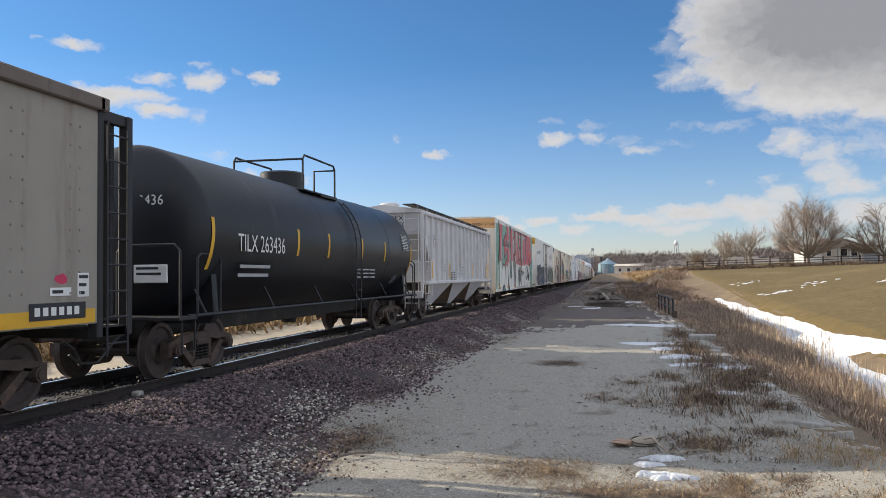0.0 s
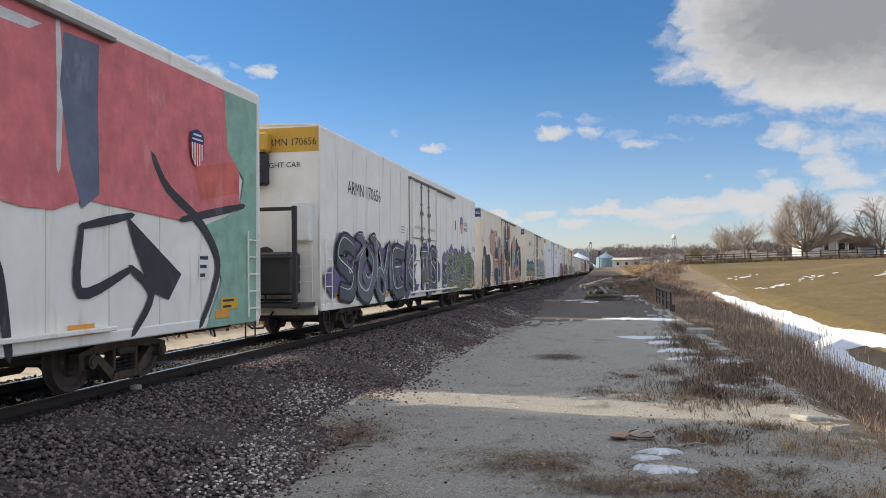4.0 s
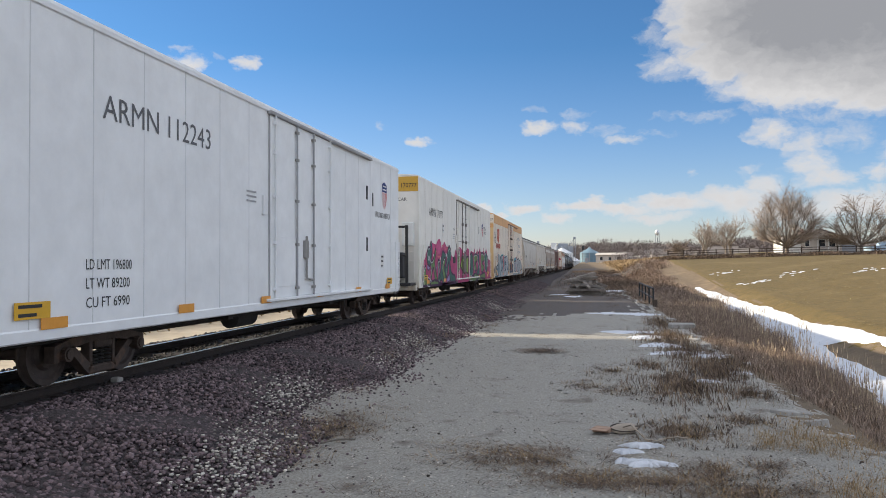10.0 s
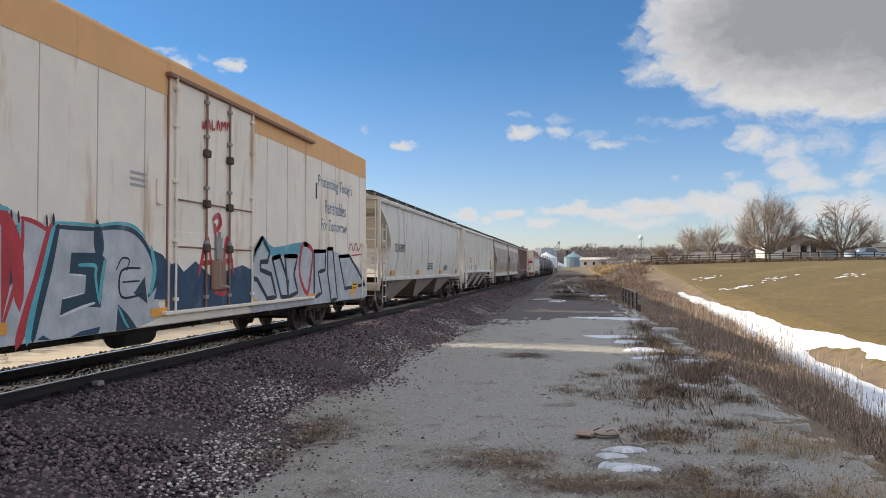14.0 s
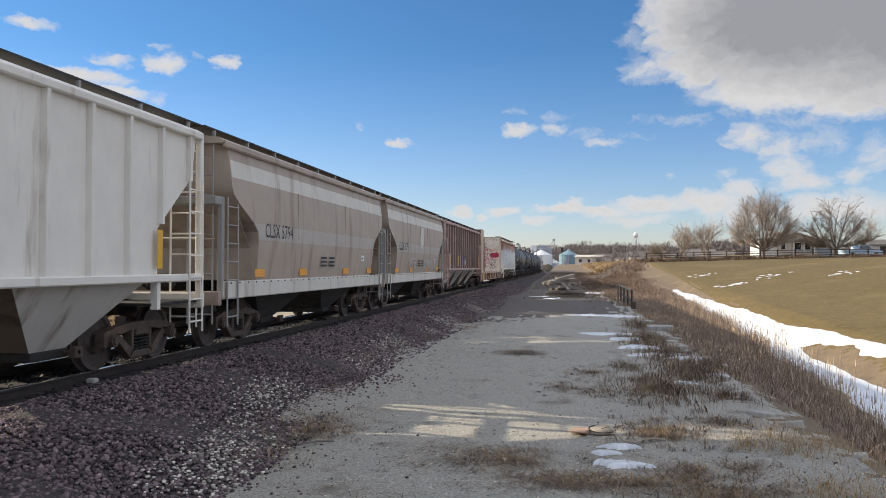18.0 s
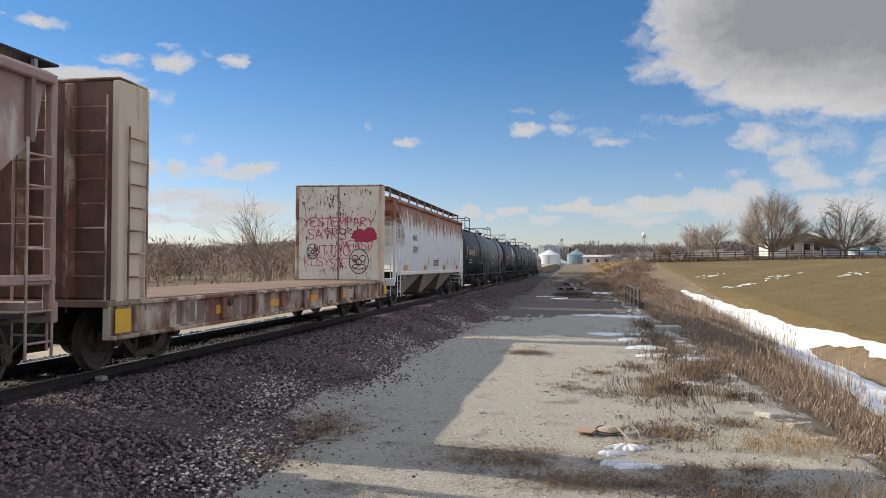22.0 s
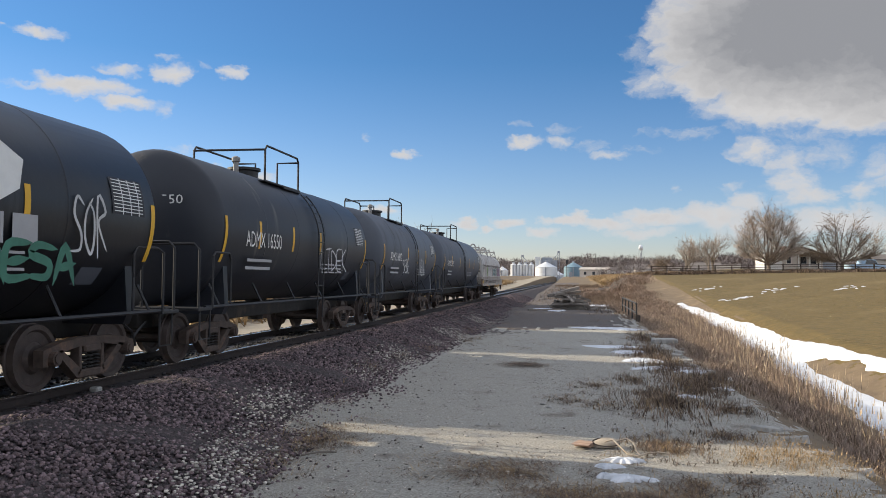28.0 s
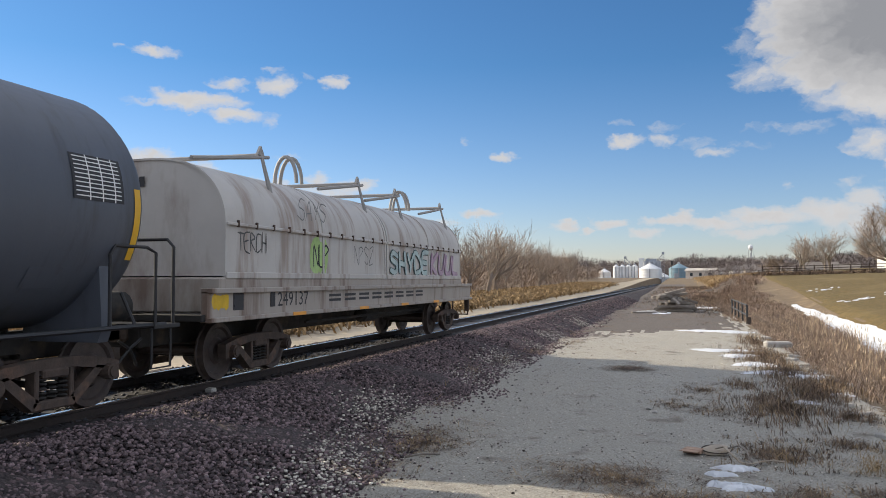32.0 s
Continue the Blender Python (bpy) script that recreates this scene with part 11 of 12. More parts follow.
ditch_snow(np.arange(16, 68, 0.12), lambda y: snow_rim(y) - float(np.interp(y, [16, 31, 34, 37, 50, 60, 70, 74], [0.45, 0.7, 1.15, 2.0, 2.0, 1.3, 0.15, 0.03])), snow_rim, "white snow lying along the far side of the ditch")
ditch_snow(np.arange(14, 37, 0.12), lambda y: 7.2 + 0.02 * (y - 14), lambda y: 9.15 - 0.03 * (37 - y), "white snow on the ditch floor among the reeds")

# ---- trees ----
def grow(g_wood, g_twig, p, d, length, r, level, rnd, top, kids):
    """One limb and all that grows from it, fanning upwards."""
    n = 4 if level < 2 else 3 if level < 4 else 2
    pts, q, dd = [p], p, d.copy()
    for i in range(n):
        dd = (dd + Vector((rnd.gauss(0, 0.12), rnd.gauss(0, 0.12), rnd.gauss(0.06, 0.08)))).normalized()
        q = q + dd * (length / n)
        pts.append(q)
    r2 = r * 0.6
    if level < 3:
        g_wood.tube([tuple(a) for a in pts], r, 6 if level == 0 else 5, r2, False)
    else:
        side = dd.orthogonal().normalized()
        for w in (side, dd.cross(side))[:2 if level < 5 else 1]:
            vs = []
            for i, a in enumerate(pts):
                k = r * (1 - 0.6 * i / n)
                vs += [tuple(a - w * k), tuple(a + w * k)]
            g_twig.add(vs, [(2 * i, 2 * i + 1, 2 * i + 3, 2 * i + 2) for i in range(n)])
    if level >= top:
        return
    m = kids[min(level, len(kids) - 1)]
    for k in range(m):
        t = 0.4 + 0.6 * (k + rnd.random() * 0.6) / m if level else 0.55 + 0.45 * k / (m - 1)
        a = pts[min(n, max(1, int(round(t * n))))]
        ax = Vector((rnd.gauss(0, 1), rnd.gauss(0, 1), rnd.gauss(0, 0.3))).normalized()
        spread = rnd.uniform(0.3, 0.72)
        nd = (dd * math.cos(spread) + (ax - dd * ax.dot(dd)).normalized() * math.sin(spread) + Vector((0, 0, 0.1))).normalized()
        grow(g_wood, g_twig, a, nd, length * rnd.uniform(0.66, 0.84), max(0.007, r2 * rnd.uniform(0.5, 0.78)), level + 1, rnd, top, kids)


TREES = []
for sd, tr, tp, kd in ((14, 2.4, 5, (5, 4, 4, 3, 3)), (23, 1.6, 5, (6, 4, 3, 3, 3)), (31, 0.8, 5, (7, 4, 3, 3, 2))):
    rnd = random.Random(sd)
    gw, gt = Geo(), Geo()
    grow(gw, gt, Vector((0, 0, -0.2)), Vector((0, 0, 1)), tr, 0.17 if tr > 1 else 0.07, 0, rnd, tp, kd)
    mw, mt = big_mesh("trunk", gw.v, gw.f, M_BARK), big_mesh("crown", gt.v, gt.f, M_TWIG)
    hh = max(v[2] for v in gt.v)
    TREES.append((mw, mt, hh))


def shade_tree(seed, limbs, wide, low, ragged=0.0, branches=400):
    """Long limbs fan out of a short trunk; branches run from them out to a domed crown, and each ends in sprays of twigs."""
    rnd = random.Random(seed)
    gw, gt = Geo(), Geo()
    gw.tube([(0, 0, -0.02), (0.003, 0.0, 0.06), (0.0, 0.002, 0.16)], 0.026, 8, 0.019, False)

    def strip(pts, r, both):
        d = pts[-1] - pts[0]
        w0 = d.orthogonal().normalized()
        for w in (w0, d.normalized().cross(w0)) if both else (w0,):
            vs = []
            for i, a in enumerate(pts):
                k = r * (1 - 0.55 * i / (len(pts) - 1))
                vs += [tuple(a - w * k), tuple(a + w * k)]
            gt.add(vs, [(2 * i, 2 * i + 1, 2 * i + 3, 2 * i + 2) for i in range(len(pts) - 1)])

    def bent(p, tip, sag, n):
        d = tip - p
        side = Vector((rnd.gauss(0, 1), rnd.gauss(0, 1), 0)) * d.length * 0.045
        return [p + d * (i / n) + (side + Vector((0, 0, sag * d.length))) * math.sin(math.pi * i / n) for i in range(n + 1)]

    def crown_point(k):
        q, u = rnd.uniform(0, 6.2832), rnd.random()
        tilt = radians(low) * math.sqrt(u)
        bump = 1 - ragged * (0.5 + 0.5 * math.sin(3 * q + 1.3) * math.sin(5 * tilt + q))
        return Vector((wide * 0.5 * math.sin(tilt) * math.cos(q), wide * 0.5 * math.sin(tilt) * math.sin(q), 0.16 + 0.78 * math.cos(tilt * 0.82) - 0.12 * math.sin(tilt))) * k * bump

    boughs = []
    for i in range(limbs):
        q, tilt = 6.2832 * 0.618 * i + rnd.uniform(-0.2, 0.2), radians(low * 0.92) * math.sqrt((i + 0.4) / limbs)
        tip = Vector((wide * 0.44 * math.sin(tilt) * math.cos(q), wide * 0.44 * math.sin(tilt) * math.sin(q), 0.16 + 0.66 * math.cos(tilt * 0.82) - 0.1 * math.sin(tilt)))
        pts = bent(Vector((0, 0, rnd.uniform(0.08, 0.16))), tip, -0.09, 8)
        gw.tube([tuple(a) for a in pts], rnd.uniform(0.0065, 0.01), 5, 0.0022, False)
        boughs += pts[2:]
    for i in range(branches):
        tip = crown_point(rnd.uniform(0.72, 1.0))
        root = min(boughs, key=lambda a: (a - tip).length + 2.2 * max(0.0, 0.14 - (tip.z - a.z)) + 0.5 * max(0.0, math.hypot(a.x, a.y) - math.hypot(tip.x, tip.y)) + (9 if (a - tip).length < 0.09 else 0))
        pts = bent(root, tip, -0.05, 4)
        strip(pts, 0.0028, True)
        d = (tip - root).normalized()
        for j in range(13):
            a = pts[rnd.randint(1, 4)]
            o = (d + Vector((rnd.gauss(0, 0.42), rnd.gauss(0, 0.42), rnd.gauss(0.1, 0.34)))).normalized()
            b = a + o * rnd.uniform(0.05, 0.12)
            strip([a, (a + b) / 2 + Vector((0, 0, 0.004)), b], 0.0017, False)
            for k in range(2):
                e = (o + Vector((rnd.gauss(0, 0.5), rnd.gauss(0, 0.5), rnd.gauss(0.1, 0.4)))).normalized()
                s = a + (b - a) * rnd.uniform(0.3, 0.9)
                strip([s, s + e * rnd.uniform(0.03, 0.06)], 0.0014, False)
    return big_mesh("trunk", gw.v, gw.f, M_BARK), big_mesh("crown", gt.v, gt.f, M_TWIG), max(v[2] for v in gt.v)


TREES += [shade_tree(11, 26, 0.93, 86), shade_tree(12, 14, 1.12, 88, 0.3, 230)]


def tree(k, x, y, height, wide=1.0, rz=0, label="bare deciduous tree with a wide crown of fine twigs", name="tree", group="bare trees", z=None):
    mw, mt, hh = TREES[k]
    t = thing(name, label, "tree" if name == "tree" else "shrub", group, (x, y, float(ground_z(x, y)) - 0.1 if z is None else z), rz)
    s = height / hh
    t.scale = (s * wide, s * wide, s)
    part("trunk", mw, None, t)
    part("crown", mt, None, t)
    return t


tree(3, 25.2, 112.5, 10.3, 1.0, 20, "large bare shade tree beside the house")
tree(4, 34.5, 113.0, 9.0, 1.0, 200, "wide bare tree in front of the house")
tree(0, 41.5, 124, 8.0, 1.2, 90, "bare tree behind the farmyard")
for i, (x, y, h, w) in enumerate([(15.5, 122, 5.4, 1.2), (17.5, 130, 6.5, 1.0), (19.8, 126, 5.6, 1.2), (13.2, 124, 3.6, 1.6), (21.5, 133, 6.8, 1.0), (11.8, 128, 3.0, 1.8)]):
    tree(1 + i % 2, x, y, h, w, 70 * i, "pale bare bushy shrub by the field fence", "shrub", "shrubs by the fence")
rt = random.Random(5)
for i in range(34):
    y = 66 + i * 5.2 + rt.uniform(-2, 2)
    x = -21 - rt.uniform(0, 8) - (0.03 * (y - 66))
    tree(i % 2, x, y, rt.uniform(7.0, 10.5), rt.uniform(0.75, 1.1), rt.uniform(0, 360), "bare brown tree in the woods beyond the tracks", "tree", "trees beyond the tracks")
for i in range(15):
    y = 8 + i * 6.6 + rt.uniform(-2.5, 2.5)
    x = -46 - rt.uniform(0, 10)
    tree(3 + i % 2, x, y, rt.uniform(4.6, 6.6), rt.uniform(0.9, 1.2), rt.uniform(0, 360), "bare brown tree standing over the brush beyond the tracks", "tree", "trees beyond the tracks")



def far_crowns(name, label, xs, ys, hs, material, seed, m=46, w=0.035):
    """Bare crowns far away: sprays of short twigs over a trunk."""
    r = np.random.default_rng(seed)
    v, f = [(-0.02, 0, 0), (0.02, 0, 0), (0, 0, 0.6)], [(0, 1, 2)]
    for i in range(m):
        a, q, z = r.uniform(0, 6.28), r.uniform(0, 1) ** 0.6, r.uniform(0.12, 0.92)
        wid = 0.42 * math.sqrt(max(0.05, 1 - (2 * (z - 0.5)) ** 2)) * q
        b = np.array([math.cos(a) * wid, math.sin(a) * wid, z])
        t = b + np.array([math.cos(a) * 0.1, math.sin(a) * 0.1, r.uniform(0.04, 0.16)])
        s = np.array([-math.sin(a), math.cos(a), r.uniform(-0.4, 0.4)]) * w * r.uniform(0.4, 1.2)
        o = len(v)
        v += [tuple(b - s), tuple(b + s), tuple(t)]
        f += [(o, o + 1, o + 2)]
    z = ground_z(xs, ys) - 0.1
    return tagged(new(name, scatter(name, v, f, np.stack([xs, ys, z], -1), np.stack([hs * 1.1, hs * 1.1, hs], -1), r.uniform(0, 6.28, len(xs)), material)), label, "woods", kind="stuff")


M_FARTWIG = mat("far_twig", (0.29, 0.215, 0.165), (0.20, 0.155, 0.125), 0.95, 0.05, bump=0, per_island=0.3)
M_RIDGE = mat("ridge_twig", (0.175, 0.145, 0.14), (0.14, 0.118, 0.115), 0.95, 0.02, bump=0, per_island=0.1)
r = np.random.default_rng(9)
n = 1100
ys = r.uniform(60, 330, n)
far_crowns("woods", "dense bare brush of the woods beyond the tracks", -22 - 0.03 * (ys - 60) - r.uniform(0, 1, n) ** 1.3 * 60, ys, r.uniform(1.6, 6.0, n), M_FARTWIG, 9, 110, 0.012)
ys = r.uniform(2, 75, 700)
far_crowns("woods", "dense bare brush of the woods beyond the tracks", -43 - r.uniform(0, 45, 700), ys, r.uniform(1.4, 3.3, 700), M_FARTWIG, 10, 110, 0.012)
n = 2600
az = np.radians(r.uniform(-48, 40, n))
d = r.uniform(520, 1000, n)
hs = (d * np.tan(np.radians(1.5 + 0.3 * np.sin(az * 23) * np.cos(az * 9 + 1) + r.normal(0, 0.16, n)))).clip(6, 34)
far_crowns("distant_woods", "grey-brown bare woods on the far ridge", d * np.sin(az), d * np.cos(az), hs * 0.9, M_RIDGE, 11, 150, 0.014)
n = 190
az = np.radians(r.uniform(1.5, 12, n))
d = r.uniform(230, 440, n)
far_crowns("distant_woods", "bare shrubs among the town's houses", d * np.sin(az), d * np.cos(az), r.uniform(2.5, 5.5, n), M_RIDGE, 12, 170, 0.010)


# ---- things by the track ----
M_OLDWOOD = mat("old_wood", (0.27, 0.235, 0.20), (0.15, 0.128, 0.11), 0.92, 5.0, (0.30, 0.27, 0.24), 2.0, 0.4, bump=0.7, bscale=20, stretch=(4, 0.4, 4), per_object=0.3)
M_FENCE = mat("fence_wood", (0.09, 0.07, 0.055), (0.06, 0.045, 0.038), 0.9, 3.0, bump=0.4, per_object=0.25)
M_CUSHION = mat("cushion", (0.40, 0.34, 0.27), (0.30, 0.25, 0.2), 0.85, 6.0, (0.25, 0.17, 0.1), 3.0, 0.4, bump=0.4, bscale=25)
M_CARD = mat("cardboard", (0.42, 0.29, 0.21), (0.34, 0.22, 0.16), 0.9, 6.0, bump=0.3)
M_SIDING = mat("siding", (0.78, 0.77, 0.74), (0.70, 0.69, 0.66), 0.7, 1.0, bump=0.2, bscale=4)
# the house front's shade is put into this tan; other tan walls share it
M_SHADESIDE = mat("shade_tan_siding", (0.58, 0.53, 0.47), (0.50, 0.45, 0.40), 0.8, 1.0, bump=0.2)
M_SHINGLE = mat("shingle", (0.20, 0.175, 0.16), (0.14, 0.125, 0.115), 0.9, 2.0, bump=0.5, bscale=12)
M_GLASS = mat("window_glass", (0.03, 0.035, 0.045), (0.02, 0.025, 0.03), 0.08, 2.0, bump=0, spec=0.8)
M_BINWHITE = mat("bin_white", (0.75, 0.76, 0.77), (0.66, 0.67, 0.68), 0.5, 0.3, bump=0.3, bscale=3)
M_BINBLUE = mat("bin_blue", (0.20, 0.30, 0.36), (0.15, 0.24, 0.30), 0.5, 0.3, bump=0.3, bscale=3)
M_BINGREY = mat("elevator_grey", (0.34, 0.36, 0.39), (0.28, 0.30, 0.33), 0.7, 0.2, bump=0.2)
M_BRICK = mat("brick_red", (0.30, 0.14, 0.10), (0.22, 0.10, 0.075), 0.85, 1.0, bump=0.2)
M_DARKSTEEL = plain("dark_steel", (0.04, 0.042, 0.045), 0.6)

# stacked ties
pile = thing("tie_pile", "loose stack of weathered grey railway ties", "timber pile", "", (-0.5, 61.5, -0.78))
tie_me = Geo().box(-1.3, 1.3, -0.115, 0.115, 0, 0.18, 0.012).mesh("tie", M_OLDWOOD)
rp = random.Random(4)
for i in range(30):
    o = part("tie", tie_me, None, pile)
    if i < 6:
        o.matrix_basis = pose(rp.uniform(-0.1, 0.1), -1.2 + i * 0.46, 0.0, 0, 0, rp.uniform(-4, 4))
    elif i < 11:
        o.matrix_basis = pose(rp.uniform(-0.3, 0.3), -1.0 + (i - 6) * 0.5, 0.19, 0, 0, rp.uniform(-8, 8))
    elif i < 13:
        o.matrix_basis = pose(rp.uniform(-0.1, 0.1), -1.35 + (i - 11) * 0.3, 0.38, 0, 0, rp.uniform(-3, 3))
    else:
        o.matrix_basis = pose(rp.uniform(-0.5, 0.5), rp.uniform(-0.9, 1.3), 0.42 + 0.055 * (i - 13), rp.uniform(-8, 8), rp.uniform(-20, 20), rp.uniform(20, 150))
for i, (x, y, a) in enumerate(((-2.2, 57.5, 30), (1.3, 60.5, 80), (0.9, 64, 10))):
    t = thing("loose_tie", "single weathered railway tie lying on the ground", "timber", "", (x, y, -0.77), a)
    part("timber", tie_me, None, t)

# culvert railing
rail = thing("culvert_railing", "black steel pipe railing at the culvert edge", "railing", "", (3.25, 45.2, -0.85))
for i in range(5):
    part("post", Geo().tube([(0, i * 3.3, 0), (0, i * 3.3, 1.12)], 0.05, 8), M_DARKSTEEL, rail)
for z in (0.58, 1.1):
    part("rail", Geo().tube([(0, 0, z), (0, 13.2, z)], 0.045, 8), M_DARKSTEEL, rail)
part("end_board", Geo().box(-0.05, 0.2, -0.2, -0.1, 0.0, 0.5, 0.02), M_FENCE, rail, "dark board at the end")

# broken concrete along the edge of the pad
rp = random.Random(12)
for i in range(26):
    y = 11 + i * 0.95 + rp.uniform(-0.3, 0.3)
    s = rp.uniform(0.08, 0.26)
    g = Geo()
    g.box(-s, s, -s * rp.uniform(0.5, 1), s * rp.uniform(0.5, 1), -0.12, rp.uniform(0.0, 0.05), 0.02)
    x = 3.15 + 0.3 * math.sin(y * 0.7) + rp.uniform(-0.12, 0.2)
    t = new("concrete_chunk", g.mesh("concrete_chunk", M_CONCRETE))
    t.matrix_basis = pose(x, y, float(ground_z(x, y)) + 0.02, rp.uniform(-9, 9), rp.uniform(-4, 14), rp.uniform(0, 180))
    tagged(t, "broken grey concrete slab at the pad's edge", "concrete chunk", "broken concrete")
for x, y, s in ((3.2, 30.6, 0.45),):
    t = new("concrete_block", Geo().box(-s, s, -s * 0.5, s * 0.5, -0.1, 0.2, 0.05).mesh("concrete_block", M_CONCRETE))
    t.matrix_basis = pose(x, y, float(ground_z(x, y)), 0, 0, 20 * s)
    tagged(t, "rough grey concrete block half sunk in weeds", "concrete block", "concrete blocks")
for i in range(9):
    x, y = rp.uniform(-2.6, 2.6), rp.uniform(9, 24)
    me = bpy.data.meshes.new("rock")
    me.from_pydata([(a * 0.07, b * 0.06, c * 0.035) for a, b, c in rough_stone(60 + i)], [], ICO_F)
    me.materials.append(M_CONCRETE)
    t = new("rock", me)
    t.location = (x, y, float(ground_z(x, y)) + 0.01)
    tagged(t, "small grey stone lying on the gravel", "rock", "loose rocks")

# the flat dark tuft in the middle of the pad
x, y, r = spots(160, -1.75, -1.0, 21.4, 22.2, 150)
grass("dry_grass", "flat dark weed patch on the gravel", x, y, r.uniform(0.03, 0.07, len(x)), r.uniform(0.5, 0.9, len(x)), M_WEED, 151, 12, False, 0.12, 0.9, 0.006)

# thrown-away cushion with hoses
bag = thing("discarded_cushion", "crumpled tan cushion thrown on the gravel", "cushion", "", (0.42, 11.55, -0.73), 12)
bag.scale = (0.62, 0.62, 0.62)
prof = [(-0.01, 0.02), (0.0, 0.2), (0.04, 0.27), (0.09, 0.26), (0.13, 0.2), (0.15, 0.03)]
me = Geo().lathe(prof, "z", 20).mesh("pad", M_CUSHION, True)
me.transform(Matrix.Diagonal((1.15, 0.75, 0.9, 1)))
part("pad", me, None, bag).rotation_euler = (radians(14), radians(-6), 0)
part("piping", Geo().tube([(0.31 * math.cos(q), 0.2 * math.sin(q), 0.07 + 0.05 * math.sin(q)) for q in np.linspace(0, 6.0, 24)], 0.014, 6), M_FENCE, bag, "dark edge piping")
box_ = thing("cardboard_box", "flattened brown cardboard box", "box", "", (0.12, 11.5, -0.74), -20)
box_.scale = (0.7, 0.7, 0.6)
part("panel", Geo().box(-0.17, 0.17, -0.12, 0.12, 0, 0.1, 0.01), M_CARD, box_)
part("flap", Geo().box(-0.17, 0.17, -0.3, -0.12, 0.08, 0.09), M_CARD, box_)
hose = thing("garden_hose", "dirty pale hose looping over the gravel", "hose", "", (0.6, 11.2, -0.73))
hose.scale = (0.8, 0.8, 0.6)
part("hose_loop", Geo().tube([tuple(p) for p in [(-0.25, 0.3, 0.12), (-0.12, 0.2, 0.2), (0.0, -0.05, 0.1), (0.1, -0.3, 0.02), (0.25, -0.38, 0.02), (0.42, -0.2, 0.03), (0.6, -0.08, 0.04), (0.78, -0.1, 0.02)]], 0.018, 8), M_CUSHION, hose)
part("hose_loop", Geo().tube([(-0.05, 0.25, 0.16), (0.12, 0.2, 0.24), (0.22, 0.05, 0.18), (0.26, -0.15, 0.05), (0.3, -0.3, 0.02)], 0.018, 8), M_OLDWOOD, hose)
stick = thing("stick", "weathered stick lying by the ballast", "stick", "", (-3.3, 10.2, -0.72), 35)
part("branch", Geo().tube([(-0.25, 0, 0), (0, 0.02, 0.02), (0.22, -0.03, 0.01)], 0.014, 6), M_OLDWOOD, stick)

# dirt mound
def mound(cx, cy, rx, ry, h):
    v, f = [], []
    n, m = 40, 12
    for j in range(m + 1):
        t = j / m
        for i in range(n):
            q = 6.2832 * i / n
            x, y = cx + rx * t * math.cos(q), cy + ry * t * math.sin(q)
            v.append((x, y, float(ground_z(x, y)) - 0.1 + h * (1 - t * t) ** 1.4 * (1 + 0.15 * math.sin(3 * q) + 0.1 * math.sin(7 * x))))
    for j in range(m):
        f += [(j * n + i, j * n + (i + 1) % n, (j + 1) * n + (i + 1) % n, (j + 1) * n + i) for i in range(n)]
    return tagged(new("dirt_mound", Geo().add(v, f).mesh("dirt_mound", mat("dirt", (0.11, 0.085, 0.07), (0.075, 0.06, 0.05), 0.95, 1.5, bump=0.7, bscale=8, dist=0.1), True)),
                  "low dark dirt mound with dry weeds", "mound")


mound(4.2, 104, 4.5, 9, 1.1)
x, y, r = spots(700, 0.2, 8.2, 94, 114, 160)
grass("dry_grass", "dry weeds on the mound", x, y, r.uniform(0.4, 1.0, len(x)), r.uniform(1.5, 2.5, len(x)), M_REED, 161, 9, True, 0.25, 0.4, 0.014)

# ---- fence, house and yard above the field ----
fence = thing("rail_fence", "dark weathered wooden rail fence along the field", "fence", "", (0, 0, 0))
post = Geo().box(-0.07, 0.07, -0.07, 0.07, -0.2, 1.15, 0.015).mesh("post", M_FENCE)
pts = []
for i in range(16):
    t = i / 15
    x, y = 10.0 + 30 * t, 112 - 7 * t
    z = float(ground_z(x, y))
    pts.append(Vector((x, y, z)))
    o = part("post", post, None, fence)
    o.location = (x, y, z)
for a, b in zip(pts[:-1], pts[1:]):
    for k in (0.42, 0.72, 1.02):
        part("fence_rail", Geo().tube([tuple(a + Vector((0, -0.08, k))), tuple(b + Vector((0, -0.08, k)))], 0.055, 4), M_FENCE, fence)


def gable(g, x0, x1, y0, y1, z0, h, over=0.4, along="x"):
    """A pitched roof with eaves."""
    if along == "x":
        m = (y0 + y1) / 2
        g.prism([(y0 - over, z0), (m, z0 + h), (y1 + over, z0), (y1 + over, z0 + 0.12), (m, z0 + h + 0.15), (y0 - over, z0 + 0.12)][::1], "x", x0 - over, x1 + over)
    else:
        m = (x0 + x1) / 2
        g.prism([(x0 - over, z0), (m, z0 + h), (x1 + over, z0), (x1 + over, z0 + 0.12), (m, z0 + h + 0.15), (x0 - over, z0 + 0.12)], "y", y0 - over, y1 + over)
    return g


hz = 3.7
house = thing("house", "single-storey farmhouse with white wing, grey shingle roof and porch", "house", "", (27.2, 122, hz - 0.2))
house.scale = (0.92, 0.9, 0.78)
part("wing_wall", Geo().box(-0.4, 2.3, 0.6, 7, -1.2, 2.45), M_SIDING, house, "bright white clapboard wing")
part("wing_roof", Geo().box(-0.7, 2.4, 0.3, 7.2, 2.45, 2.65, 0.03), M_SHINGLE, house, "low flat wing roof")
p = part("window_frame", Geo().box(0.25, 1.25, 0.54, 0.6, 0.8, 1.9, 0.01), M_SIDING, house)
part("pane", Geo().box(0.33, 1.17, 0.525, 0.54, 0.88, 1.82), M_GLASS, p)
# front walls and gable carry their shade in the siding colour
part("wall", Geo().box(2.3, 7.9, 1.5, 9, -1.2, 2.4), M_SHADESIDE, house)
